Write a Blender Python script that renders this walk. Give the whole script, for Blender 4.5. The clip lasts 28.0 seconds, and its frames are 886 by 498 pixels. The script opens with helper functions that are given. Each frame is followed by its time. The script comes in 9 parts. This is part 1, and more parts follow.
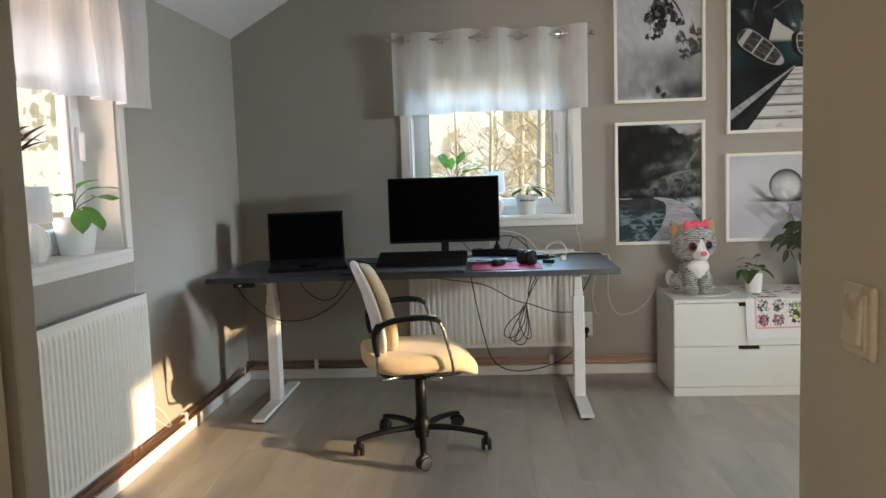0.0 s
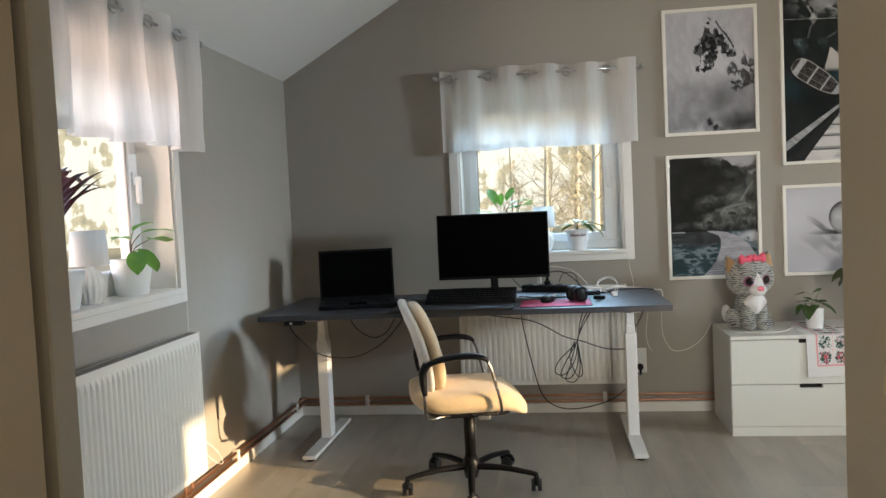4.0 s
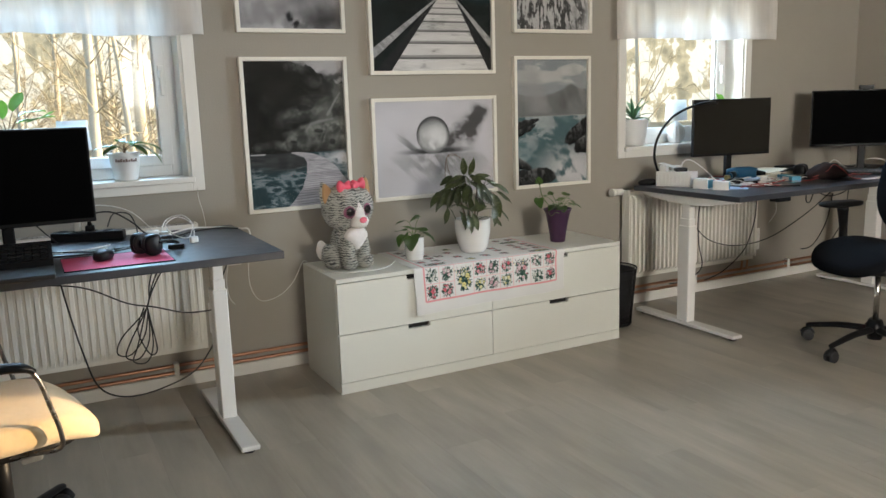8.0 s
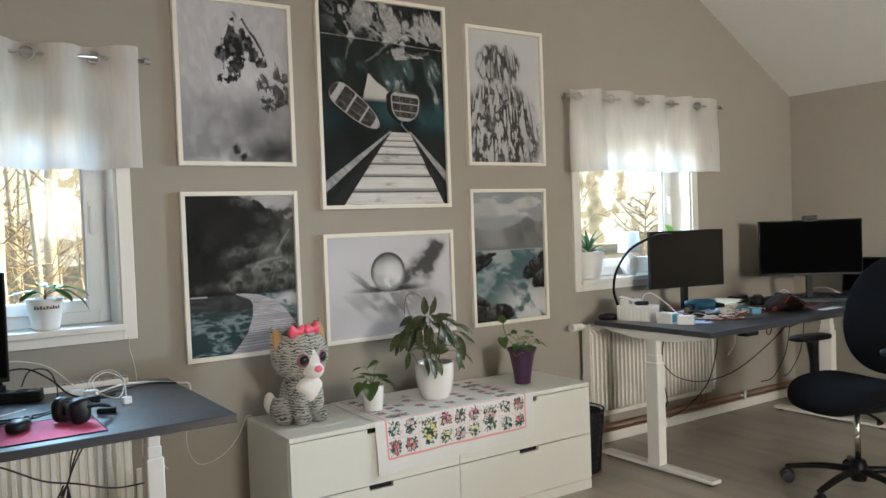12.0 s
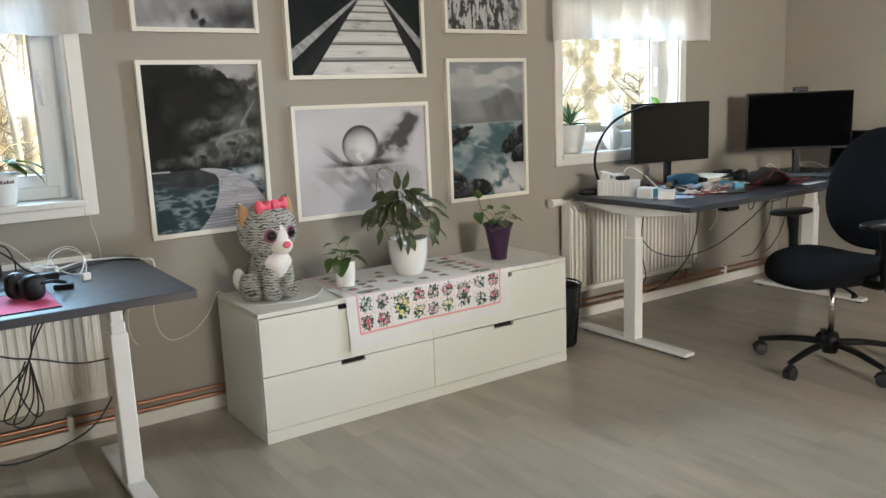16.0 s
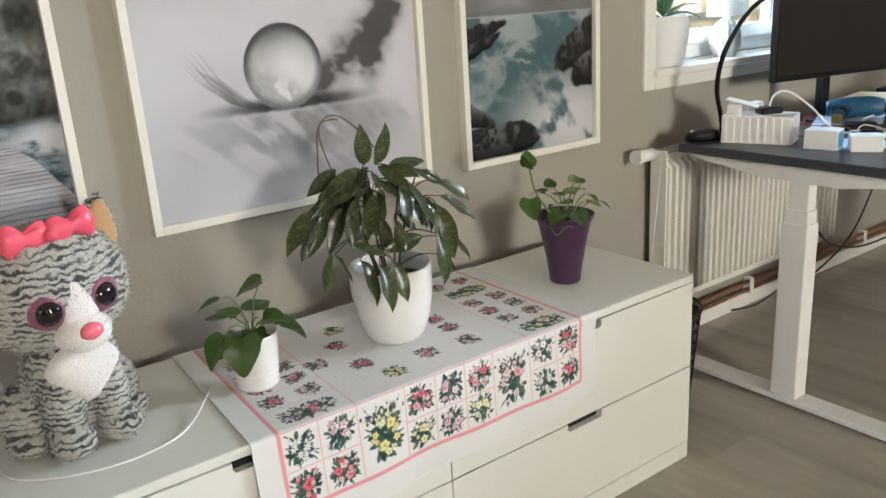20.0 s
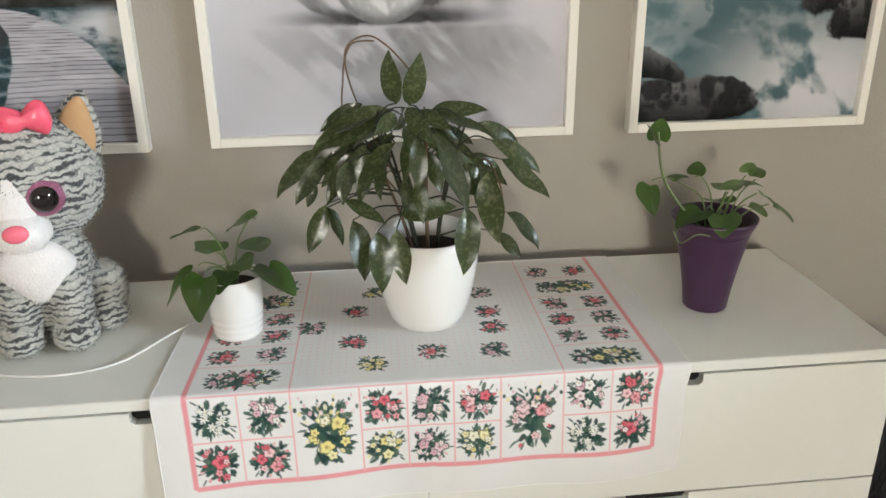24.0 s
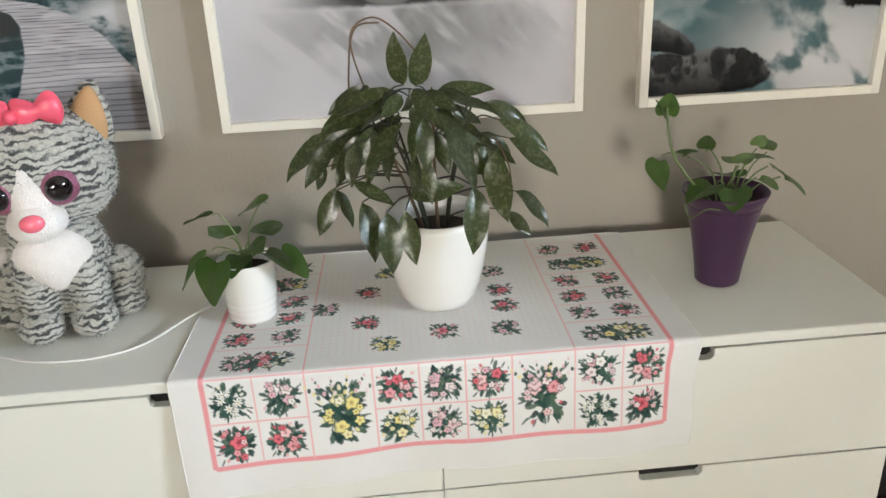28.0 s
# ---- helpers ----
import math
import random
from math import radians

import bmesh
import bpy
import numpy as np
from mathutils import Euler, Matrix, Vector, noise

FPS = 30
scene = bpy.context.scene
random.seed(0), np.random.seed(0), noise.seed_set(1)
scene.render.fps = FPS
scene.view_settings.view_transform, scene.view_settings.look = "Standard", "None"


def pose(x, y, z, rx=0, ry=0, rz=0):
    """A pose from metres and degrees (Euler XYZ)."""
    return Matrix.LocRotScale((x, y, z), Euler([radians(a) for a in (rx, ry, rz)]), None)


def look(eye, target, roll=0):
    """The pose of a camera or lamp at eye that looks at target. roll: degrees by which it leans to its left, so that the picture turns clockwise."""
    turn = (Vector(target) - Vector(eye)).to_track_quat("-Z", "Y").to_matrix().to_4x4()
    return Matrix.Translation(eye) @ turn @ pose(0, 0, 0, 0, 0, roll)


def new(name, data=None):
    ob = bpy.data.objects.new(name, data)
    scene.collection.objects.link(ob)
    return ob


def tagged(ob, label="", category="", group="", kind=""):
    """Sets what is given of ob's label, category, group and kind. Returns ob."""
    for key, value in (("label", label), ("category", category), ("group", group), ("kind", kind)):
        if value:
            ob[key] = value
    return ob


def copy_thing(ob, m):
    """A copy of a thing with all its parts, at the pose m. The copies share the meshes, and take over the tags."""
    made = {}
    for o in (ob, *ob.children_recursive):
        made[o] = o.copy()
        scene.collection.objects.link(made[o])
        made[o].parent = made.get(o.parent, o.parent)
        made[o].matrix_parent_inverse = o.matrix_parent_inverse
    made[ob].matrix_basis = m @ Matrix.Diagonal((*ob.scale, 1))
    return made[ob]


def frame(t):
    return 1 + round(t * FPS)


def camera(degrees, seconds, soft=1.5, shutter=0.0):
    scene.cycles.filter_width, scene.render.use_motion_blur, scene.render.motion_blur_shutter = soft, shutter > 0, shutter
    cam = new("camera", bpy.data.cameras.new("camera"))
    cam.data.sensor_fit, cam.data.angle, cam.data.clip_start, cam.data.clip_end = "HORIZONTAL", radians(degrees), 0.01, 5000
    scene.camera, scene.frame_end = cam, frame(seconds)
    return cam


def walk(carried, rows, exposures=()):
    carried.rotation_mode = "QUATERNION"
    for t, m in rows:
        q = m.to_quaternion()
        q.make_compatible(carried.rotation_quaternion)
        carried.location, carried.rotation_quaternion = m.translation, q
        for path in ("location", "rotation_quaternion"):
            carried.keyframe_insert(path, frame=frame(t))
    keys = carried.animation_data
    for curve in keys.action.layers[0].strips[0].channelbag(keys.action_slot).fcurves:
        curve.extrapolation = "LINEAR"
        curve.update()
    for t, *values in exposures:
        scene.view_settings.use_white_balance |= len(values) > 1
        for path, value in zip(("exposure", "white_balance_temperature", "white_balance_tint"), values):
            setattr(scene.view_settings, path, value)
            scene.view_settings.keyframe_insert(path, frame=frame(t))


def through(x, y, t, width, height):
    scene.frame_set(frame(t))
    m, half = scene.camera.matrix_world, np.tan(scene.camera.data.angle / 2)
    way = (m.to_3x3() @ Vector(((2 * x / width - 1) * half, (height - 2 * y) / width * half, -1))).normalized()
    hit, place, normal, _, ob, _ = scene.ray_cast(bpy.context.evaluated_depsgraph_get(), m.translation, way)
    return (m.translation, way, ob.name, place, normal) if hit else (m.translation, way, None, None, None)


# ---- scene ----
cam = camera(58.0, 28.0)
PATH = [
    (0, (0.048, 0.139, 1.275), (-0.081, 2.126, 1.086), -1.9),
    (0.5, (0.047, 0.146, 1.277), (-0.102, 2.131, 1.086), -2.1),
    (1, (0.043, 0.143, 1.276), (-0.148, 2.124, 1.074), -2.3),
    (1.5, (0.033, 0.138, 1.28), (-0.21, 2.111, 1.063), -2.5),
    (2, (0.025, 0.142, 1.276), (-0.25, 2.112, 1.071), -2.7),
    (2.5, (0.023, 0.145, 1.28), (-0.265, 2.117, 1.119), -2.9),
    (4.5, (0.103, 0.153, 1.304), (-0.137, 2.136, 1.199), -2.5),
    (5, (0.057, 0.288, 1.304), (-0.076, 2.273, 1.102), -1.8),
    (5.5, (-0.039, 0.421, 1.317), (-0.03, 2.403, 1.045), -1.7),
    (6, (-0.073, 0.533, 1.282), (0.067, 2.505, 0.98), -1.5),
    (6.5, (-0.051, 0.677, 1.281), (0.25, 2.626, 0.948), -1.3),
    (7, (-0.033, 0.864, 1.3), (0.456, 2.766, 0.924), -1.1),
    (7.5, (-0.074, 1.038, 1.304), (0.607, 2.881, 0.929), -1.2),
    (8, (-0.166, 1.231, 1.301), (0.745, 2.974, 0.942), -1.8),
    (8.5, (-0.148, 1.367, 1.315), (0.91, 3.05, 1.092), -1.9),
    (9, (-0.124, 1.521, 1.335), (1.021, 3.152, 1.159), -1.8),
    (9.5, (-0.151, 1.6, 1.351), (1.011, 3.221, 1.214), -2.1),
    (10, (-0.176, 1.609, 1.36), (0.978, 3.24, 1.288), -2.2),
    (10.5, (-0.176, 1.605, 1.357), (0.975, 3.239, 1.3), -2.1),
    (11, (-0.18, 1.604, 1.353), (0.962, 3.245, 1.302), -2.1),
    (11.5, (-0.183, 1.602, 1.355), (0.949, 3.251, 1.302), -2.1),
    (12, (-0.19, 1.598, 1.361), (0.923, 3.259, 1.3), -2.1),
    (12.5, (-0.194, 1.592, 1.358), (0.892, 3.271, 1.296), -2.1),
    (14.5, (-0.201, 1.594, 1.349), (0.861, 3.285, 1.228), -2.1),
    (15, (-0.196, 1.591, 1.344), (0.871, 3.273, 1.17), -2.2),
    (15.5, (-0.157, 1.596, 1.347), (0.921, 3.26, 1.086), -2.2),
    (16, (-0.059, 1.627, 1.324), (1.04, 3.259, 0.964), -2.3),
    (16.5, (0.033, 1.782, 1.303), (1.158, 3.372, 0.848), -2.3),
    (17, (0.101, 2.017, 1.308), (1.258, 3.559, 0.777), -2.2),
    (17.5, (0.194, 2.226, 1.307), (1.339, 3.756, 0.716), -2.4),
    (18, (0.341, 2.478, 1.297), (1.495, 3.974, 0.642), -2.6),
    (18.5, (0.44, 2.714, 1.299), (1.608, 4.213, 0.674), -3.3),
    (19, (0.572, 2.922, 1.289), (1.756, 4.407, 0.662), -3.6),
    (19.5, (0.782, 3.117, 1.268), (1.931, 4.638, 0.663), -4.3),
    (20, (0.975, 3.325, 1.259), (2.086, 4.879, 0.666), -3.6),
    (20.5, (1.162, 3.456, 1.263), (2.11, 5.098, 0.627), -1.6),
    (21, (1.402, 3.486, 1.198), (2.127, 5.214, 0.497), -0.1),
    (21.5, (1.477, 3.423, 1.207), (1.987, 5.191, 0.423), 0.8),
    (23.5, (1.735, 3.438, 1.206), (1.958, 5.283, 0.469), -0.3),
    (24, (1.741, 3.436, 1.202), (1.94, 5.286, 0.468), -0.7),
    (24.5, (1.739, 3.44, 1.203), (1.919, 5.289, 0.463), -0.9),
    (25, (1.742, 3.436, 1.205), (1.907, 5.283, 0.456), -1.0),
    (25.5, (1.744, 3.433, 1.205), (1.888, 5.278, 0.446), -1.3),
    (26, (1.742, 3.43, 1.199), (1.875, 5.275, 0.439), -1.6),
    (26.5, (1.743, 3.43, 1.198), (1.867, 5.269, 0.422), -2.0),
    (27, (1.752, 3.427, 1.211), (1.871, 5.262, 0.425), -2.3),
    (27.5, (1.759, 3.427, 1.219), (1.883, 5.258, 0.424), -2.5),
    (28, (1.759, 3.428, 1.209), (1.903, 5.262, 0.424), -2.5),
]
walk(cam, [(t, look(eye, target, roll)) for t, eye, target, roll in PATH], [(0.0, 0.86), (6.0, 0.90), (12.0, 1.02), (16.0, 1.13), (18.0, 1.30), (20.0, 1.40), (28.0, 1.42)])

# ---- world and light ----
world = bpy.data.worlds.new("sky")
scene.world = world
world.use_nodes = True
wn = world.node_tree
sky = wn.nodes.new("ShaderNodeTexSky")
sky.sky_type = "NISHITA"
sky.sun_disc = False
SUN_EL, SUN_AZ = 9.3, 107.0        # degrees: height, and bearing from +y towards +x
sky.sun_elevation, sky.sun_rotation = radians(SUN_EL), radians(SUN_AZ)
sky.air_density, sky.dust_density = 1.0, 1.0
bg = wn.nodes["Background"]
wn.links.new(sky.outputs[0], bg.inputs[0])
bg.inputs[1].default_value = 0.15
sun = new("sun", bpy.data.lights.new("sun", "SUN"))
sun.data.energy, sun.data.angle, sun.data.color = 5.0, radians(0.6), (1.0, 0.74, 0.45)
_d = Vector((math.sin(radians(SUN_AZ)) * math.cos(radians(SUN_EL)), math.cos(radians(SUN_AZ)) * math.cos(radians(SUN_EL)), math.sin(radians(SUN_EL))))
sun.matrix_world = look(_d * 30, (0, 0, 0))


def window_light(name, at, to, w, h, watts, colour):
    """An area lamp that stands in for daylight through an opening."""
    lamp = new(name, bpy.data.lights.new(name, "AREA"))
    lamp.data.shape, lamp.data.size, lamp.data.size_y = "RECTANGLE", w, h
    lamp.data.energy, lamp.data.color = watts, colour
    lamp.matrix_world = look(at, to)
    return lamp


window_light("window_light_east", (5.36, 2.70, 1.78), (-0.6, 3.95, 0.85), 0.62, 0.40, 11, (0.74, 0.87, 1.0)).data.spread = radians(52)
window_light("window_light_north", (0.04, 8.2, 3.55), (0.04, 4.6, 0.9), 2.4, 1.8, 300, (0.44, 0.71, 1.0))
window_light("window_light_desk", (3.63, 8.2, 3.55), (3.63, 4.6, 0.9), 2.4, 1.8, 300, (0.44, 0.71, 1.0))
# Unseen lamp outside, added to brighten the east wall as if by sunlit woods.
window_light("fill_light_woods", (1.9, 6.7, 1.95), (4.4, 4.4, 1.3), 1.6, 1.4, 60, (1.0, 0.93, 0.80))
window_light("window_light_west", (-4.6, 2.98, 2.75), (-1.0, 2.98, 1.1), 2.4, 1.8, 85, (0.46, 0.70, 1.0))
# Added low outside, out of view, to tint curtain and room pink.
window_light("fill_light_west_woods", (-2.6, 2.45, 1.05), (4.5, 4.3, 2.3), 1.2, 1.0, 26, (1.0, 0.72, 0.60))
# Added lamp: brightens the passage partition, leaves door and jamb dim.
window_light("fill_light_hall", (-0.76, -1.1, 1.4), (0.5, -0.4, 1.3), 0.75, 0.9, 9, (1.0, 0.93, 0.82))
# Added lamp at an unseen south window, lifts the room's general brightness.
window_light("fill_light_south", (1.42, -1.40, 1.85), (4.4, 4.3, 1.2), 0.85, 1.0, 50, (1.0, 0.955, 0.875)).data.spread = radians(100)

# ---- materials ----
def mat(name, colour, rough=0.5, metal=0.0, vary=0.06, scale=12.0, bump=0.0, bump_scale=200.0, spec=0.5, coat=0.0, sheen=0.0, stretch=(1, 1, 1), dirt=0.0):
    """A painted or plain surface with variation at two scales, some relief and uneven gloss."""
    m = bpy.data.materials.new(name)
    m.use_nodes = True
    nt = m.node_tree
    b = nt.nodes["Principled BSDF"]
    tc = nt.nodes.new("ShaderNodeTexCoord")
    mp = nt.nodes.new("ShaderNodeMapping")
    mp.inputs["Scale"].default_value = stretch
    nt.links.new(tc.outputs["Object"], mp.inputs[0])
    n1 = nt.nodes.new("ShaderNodeTexNoise")
    n1.inputs["Scale"].default_value, n1.inputs["Detail"].default_value = scale, 6.0
    n2 = nt.nodes.new("ShaderNodeTexNoise")
    n2.inputs["Scale"].default_value, n2.inputs["Detail"].default_value = scale * 0.13, 3.0
    for n in (n1, n2):
        nt.links.new(mp.outputs[0], n.inputs["Vector"])
    add = nt.nodes.new("ShaderNodeMath")
    add.operation = "ADD"
    nt.links.new(n1.outputs["Fac"], add.inputs[0])
    nt.links.new(n2.outputs["Fac"], add.inputs[1])
    ramp = nt.nodes.new("ShaderNodeMapRange")
    ramp.inputs[1].default_value, ramp.inputs[2].default_value = 0.6, 1.4
    ramp.inputs[3].default_value, ramp.inputs[4].default_value = 1.0 - vary, 1.0 + vary
    nt.links.new(add.outputs[0], ramp.inputs[0])
    mul = nt.nodes.new("ShaderNodeVectorMath")
    mul.operation = "SCALE"
    mul.inputs[0].default_value = colour
    nt.links.new(ramp.outputs[0], mul.inputs["Scale"])
    nt.links.new(mul.outputs[0], b.inputs["Base Color"])
    rr = nt.nodes.new("ShaderNodeMapRange")
    rr.inputs[3].default_value, rr.inputs[4].default_value = max(0.02, rough - 0.07), min(1.0, rough + 0.07)
    nt.links.new(n1.outputs["Fac"], rr.inputs[0])
    nt.links.new(rr.outputs[0], b.inputs["Roughness"])
    b.inputs["Metallic"].default_value = metal
    b.inputs["Specular IOR Level"].default_value = spec
    b.inputs["Coat Weight"].default_value = coat
    b.inputs["Sheen Weight"].default_value = sheen
    if bump:
        n3 = nt.nodes.new("ShaderNodeTexNoise")
        n3.inputs["Scale"].default_value, n3.inputs["Detail"].default_value = bump_scale, 3.0
        nt.links.new(mp.outputs[0], n3.inputs["Vector"])
        bp = nt.nodes.new("ShaderNodeBump")
        bp.inputs["Strength"].default_value, bp.inputs["Distance"].default_value = bump, 0.004
        nt.links.new(n3.outputs["Fac"], bp.inputs["Height"])
        nt.links.new(bp.outputs[0], b.inputs["Normal"])
    return m


def thin(name, colour, see=0.25, through=0.5):
    """Sheer cloth: part open weave, part light passing through, part plain cloth."""
    m = bpy.data.materials.new(name)
    m.use_nodes = True
    nt = m.node_tree
    out = nt.nodes["Material Output"]
    nt.nodes.remove(nt.nodes["Principled BSDF"])
    d, t, c = (nt.nodes.new("ShaderNodeBsdf" + k) for k in ("Diffuse", "Translucent", "Transparent"))
    d.inputs[0].default_value = t.inputs[0].default_value = (*colour, 1)
    w = nt.nodes.new("ShaderNodeTexNoise")
    w.inputs["Scale"].default_value = 60.0
    tc = nt.nodes.new("ShaderNodeTexCoord")
    mp = nt.nodes.new("ShaderNodeMapping")
    mp.inputs["Scale"].default_value = (1, 1, 0.12)
    nt.links.new(tc.outputs["Object"], mp.inputs[0])
    nt.links.new(mp.outputs[0], w.inputs["Vector"])
    r = nt.nodes.new("ShaderNodeMapRange")
    r.inputs[3].default_value, r.inputs[4].default_value = see - 0.08, see + 0.08
    nt.links.new(w.outputs["Fac"], r.inputs[0])
    a, e = nt.nodes.new("ShaderNodeMixShader"), nt.nodes.new("ShaderNodeMixShader")
    a.inputs[0].default_value = through
    nt.links.new(d.outputs[0], a.inputs[1])
    nt.links.new(t.outputs[0], a.inputs[2])
    nt.links.new(r.outputs[0], e.inputs[0])
    nt.links.new(a.outputs[0], e.inputs[1])
    nt.links.new(c.outputs[0], e.inputs[2])
    nt.links.new(e.outputs[0], out.inputs[0])
    return m


def clear_pane(name, tint=(0.97, 0.98, 0.98), rough=0.0, f0=0.028):
    """Thin glass: clear, with a Fresnel gloss."""
    m = bpy.data.materials.new(name)
    m.use_nodes = True
    nt = m.node_tree
    out = nt.nodes["Material Output"]
    nt.nodes.remove(nt.nodes["Principled BSDF"])
    c, g, f, x = nt.nodes.new("ShaderNodeBsdfTransparent"), nt.nodes.new("ShaderNodeBsdfGlossy"), nt.nodes.new("ShaderNodeLayerWeight"), nt.nodes.new("ShaderNodeMixShader")
    c.inputs[0].default_value = (*tint, 1)
    g.inputs["Roughness"].default_value = rough
    f.inputs["Blend"].default_value = 0.5
    pw, ma = nt.nodes.new("ShaderNodeMath"), nt.nodes.new("ShaderNodeMath")
    pw.operation, pw.inputs[1].default_value = "POWER", 5.0
    ma.operation, ma.inputs[1].default_value, ma.inputs[2].default_value = "MULTIPLY_ADD", 0.9, f0
    nt.links.new(f.outputs["Facing"], pw.inputs[0])
    nt.links.new(pw.outputs[0], ma.inputs[0])
    nt.links.new(ma.outputs[0], x.inputs[0])
    nt.links.new(c.outputs[0], x.inputs[1])
    nt.links.new(g.outputs[0], x.inputs[2])
    nt.links.new(x.outputs[0], out.inputs[0])
    return m


def floor_mat(name, base):
    """Limed grey oak boards: each board its own tone, long grain, pale streaks, a satin gloss."""
    m = bpy.data.materials.new(name)
    m.use_nodes = True
    nt = m.node_tree
    N, L = nt.nodes, nt.links
    b = N["Principled BSDF"]
    oi = N.new("ShaderNodeObjectInfo")
    tc = N.new("ShaderNodeTexCoord")
    off = N.new("ShaderNodeVectorMath")
    off.operation = "MULTIPLY_ADD"
    cmb = N.new("ShaderNodeCombineXYZ")
    for k in range(3):
        L.new(oi.outputs["Random"], cmb.inputs[k])
    off.inputs[1].default_value = (37, 91, 13)
    L.new(cmb.outputs[0], off.inputs[0])
    L.new(tc.outputs["Object"], off.inputs[2])
    mp = N.new("ShaderNodeMapping")
    mp.inputs["Scale"].default_value = (1.2, 16, 1)
    L.new(off.outputs[0], mp.inputs[0])
    n1 = N.new("ShaderNodeTexNoise")
    n1.inputs["Scale"].default_value, n1.inputs["Detail"].default_value, n1.inputs["Distortion"].default_value = 3.0, 8.0, 0.6
    L.new(mp.outputs[0], n1.inputs["Vector"])
    mp2 = N.new("ShaderNodeMapping")
    mp2.inputs["Scale"].default_value = (1.1, 5, 1)
    L.new(off.outputs[0], mp2.inputs[0])
    n2 = N.new("ShaderNodeTexNoise")
    n2.inputs["Scale"].default_value, n2.inputs["Detail"].default_value = 1.6, 4.0
    L.new(mp2.outputs[0], n2.inputs["Vector"])
    rmp = N.new("ShaderNodeValToRGB")
    rmp.color_ramp.elements[0].position, rmp.color_ramp.elements[1].position = 0.28, 0.75
    rmp.color_ramp.elements[0].color = (*[v * 0.76 for v in base], 1)
    rmp.color_ramp.elements[1].color = (*[v * 1.12 for v in base], 1)
    L.new(n2.outputs["Fac"], rmp.inputs[0])
    mx = N.new("ShaderNodeMix")
    mx.data_type, mx.blend_type = "RGBA", "MULTIPLY"
    mx.inputs[0].default_value = 0.30
    gr = N.new("ShaderNodeValToRGB")
    gr.color_ramp.elements[0].position, gr.color_ramp.elements[1].position = 0.35, 0.62
    gr.color_ramp.elements[0].color, gr.color_ramp.elements[1].color = (0.78, 0.75, 0.71, 1), (1, 1, 1, 1)
    L.new(n1.outputs["Fac"], gr.inputs[0])
    L.new(rmp.outputs[0], mx.inputs[6])
    L.new(gr.outputs[0], mx.inputs[7])
    ton = N.new("ShaderNodeMapRange")
    ton.inputs[3].default_value, ton.inputs[4].default_value = 0.93, 1.06
    L.new(oi.outputs["Random"], ton.inputs[0])
    sc = N.new("ShaderNodeVectorMath")
    sc.operation = "SCALE"
    L.new(mx.outputs[2], sc.inputs[0])
    L.new(ton.outputs[0], sc.inputs["Scale"])
    L.new(sc.outputs[0], b.inputs["Base Color"])
    rr = N.new("ShaderNodeMapRange")
    rr.inputs[3].default_value, rr.inputs[4].default_value = 0.24, 0.42
    L.new(n1.outputs["Fac"], rr.inputs[0])
    L.new(rr.outputs[0], b.inputs["Roughness"])
    bp = N.new("ShaderNodeBump")
    bp.inputs["Strength"].default_value, bp.inputs["Distance"].default_value = 0.12, 0.002
    L.new(n1.outputs["Fac"], bp.inputs["Height"])
    L.new(bp.outputs[0], b.inputs["Normal"])
    return m


M_WALL = mat("wall_paint", (0.371, 0.342, 0.295), 0.85, vary=0.03, scale=6, bump=0.25, bump_scale=160, spec=0.25)
M_HALL = mat("hall_wall_paint", (0.66, 0.58, 0.455), 0.85, vary=0.03, scale=6, bump=0.2, bump_scale=160, spec=0.25)
M_CEIL = mat("ceiling_paint", (0.80, 0.78, 0.74), 0.9, vary=0.02, scale=4, bump=0.15, bump_scale=120, spec=0.2)
M_TRIM = mat("white_trim_paint", (0.80, 0.78, 0.73), 0.4, vary=0.02, scale=9, bump=0.03, bump_scale=60)
M_FLOOR = floor_mat("limed_oak_boards", (0.415, 0.375, 0.308))
M_JOINT = mat("floor_joint", (0.33, 0.305, 0.265), 0.8)
M_PVC = mat("window_frame_white", (0.82, 0.83, 0.83), 0.35, vary=0.015, scale=8)
M_PANE = clear_pane("window_glass", (0.97, 0.98, 0.97), 0.01, 0.008)
M_GLAZE = clear_pane("picture_glass", (0.96, 0.96, 0.96), 0.03, 0.006)
M_SHEER = thin("sheer_cotton", (0.82, 0.79, 0.76), 0.22, 0.42)
M_STEEL = mat("brushed_steel", (0.55, 0.54, 0.52), 0.3, metal=1.0, vary=0.05, scale=30)
M_COPPER = mat("copper_pipe", (0.46, 0.25, 0.16), 0.42, metal=1.0, vary=0.22, scale=14, dirt=0.2)
M_RAD = mat("radiator_enamel", (0.80, 0.77, 0.70), 0.4, vary=0.015, scale=5, bump=0.02, bump_scale=80)
M_GRILLE = mat("radiator_grille_grey", (0.45, 0.43, 0.40), 0.5, vary=0.05)
M_WHITE = mat("white_foil", (0.71, 0.705, 0.645), 0.38, vary=0.012, scale=7, bump=0.02, bump_scale=90)
M_GAPSHADE = mat("gap_shade", (0.012, 0.011, 0.010), 0.9)
M_BLACK = mat("black_plastic", (0.006, 0.006, 0.0066), 0.42, vary=0.15, scale=40, bump=0.06, bump_scale=600, spec=0.20)
M_SCREEN = mat("dark_screen", (0.003, 0.003, 0.003), 0.16, vary=0.1, scale=3, spec=0.0)
# Base lifted and warmed to stand for the beige room reflected in it.
M_MATTSCREEN = mat("matt_screen", (0.022, 0.020, 0.017), 0.24, vary=0.06, scale=3, spec=0.09)
M_DESK = mat("anthracite_laminate", (0.045, 0.049, 0.060), 0.36, vary=0.12, scale=25, bump=0.05, bump_scale=300)
M_POWDER = mat("white_powder_coat", (0.80, 0.785, 0.75), 0.42, vary=0.015, scale=10, bump=0.06, bump_scale=500)
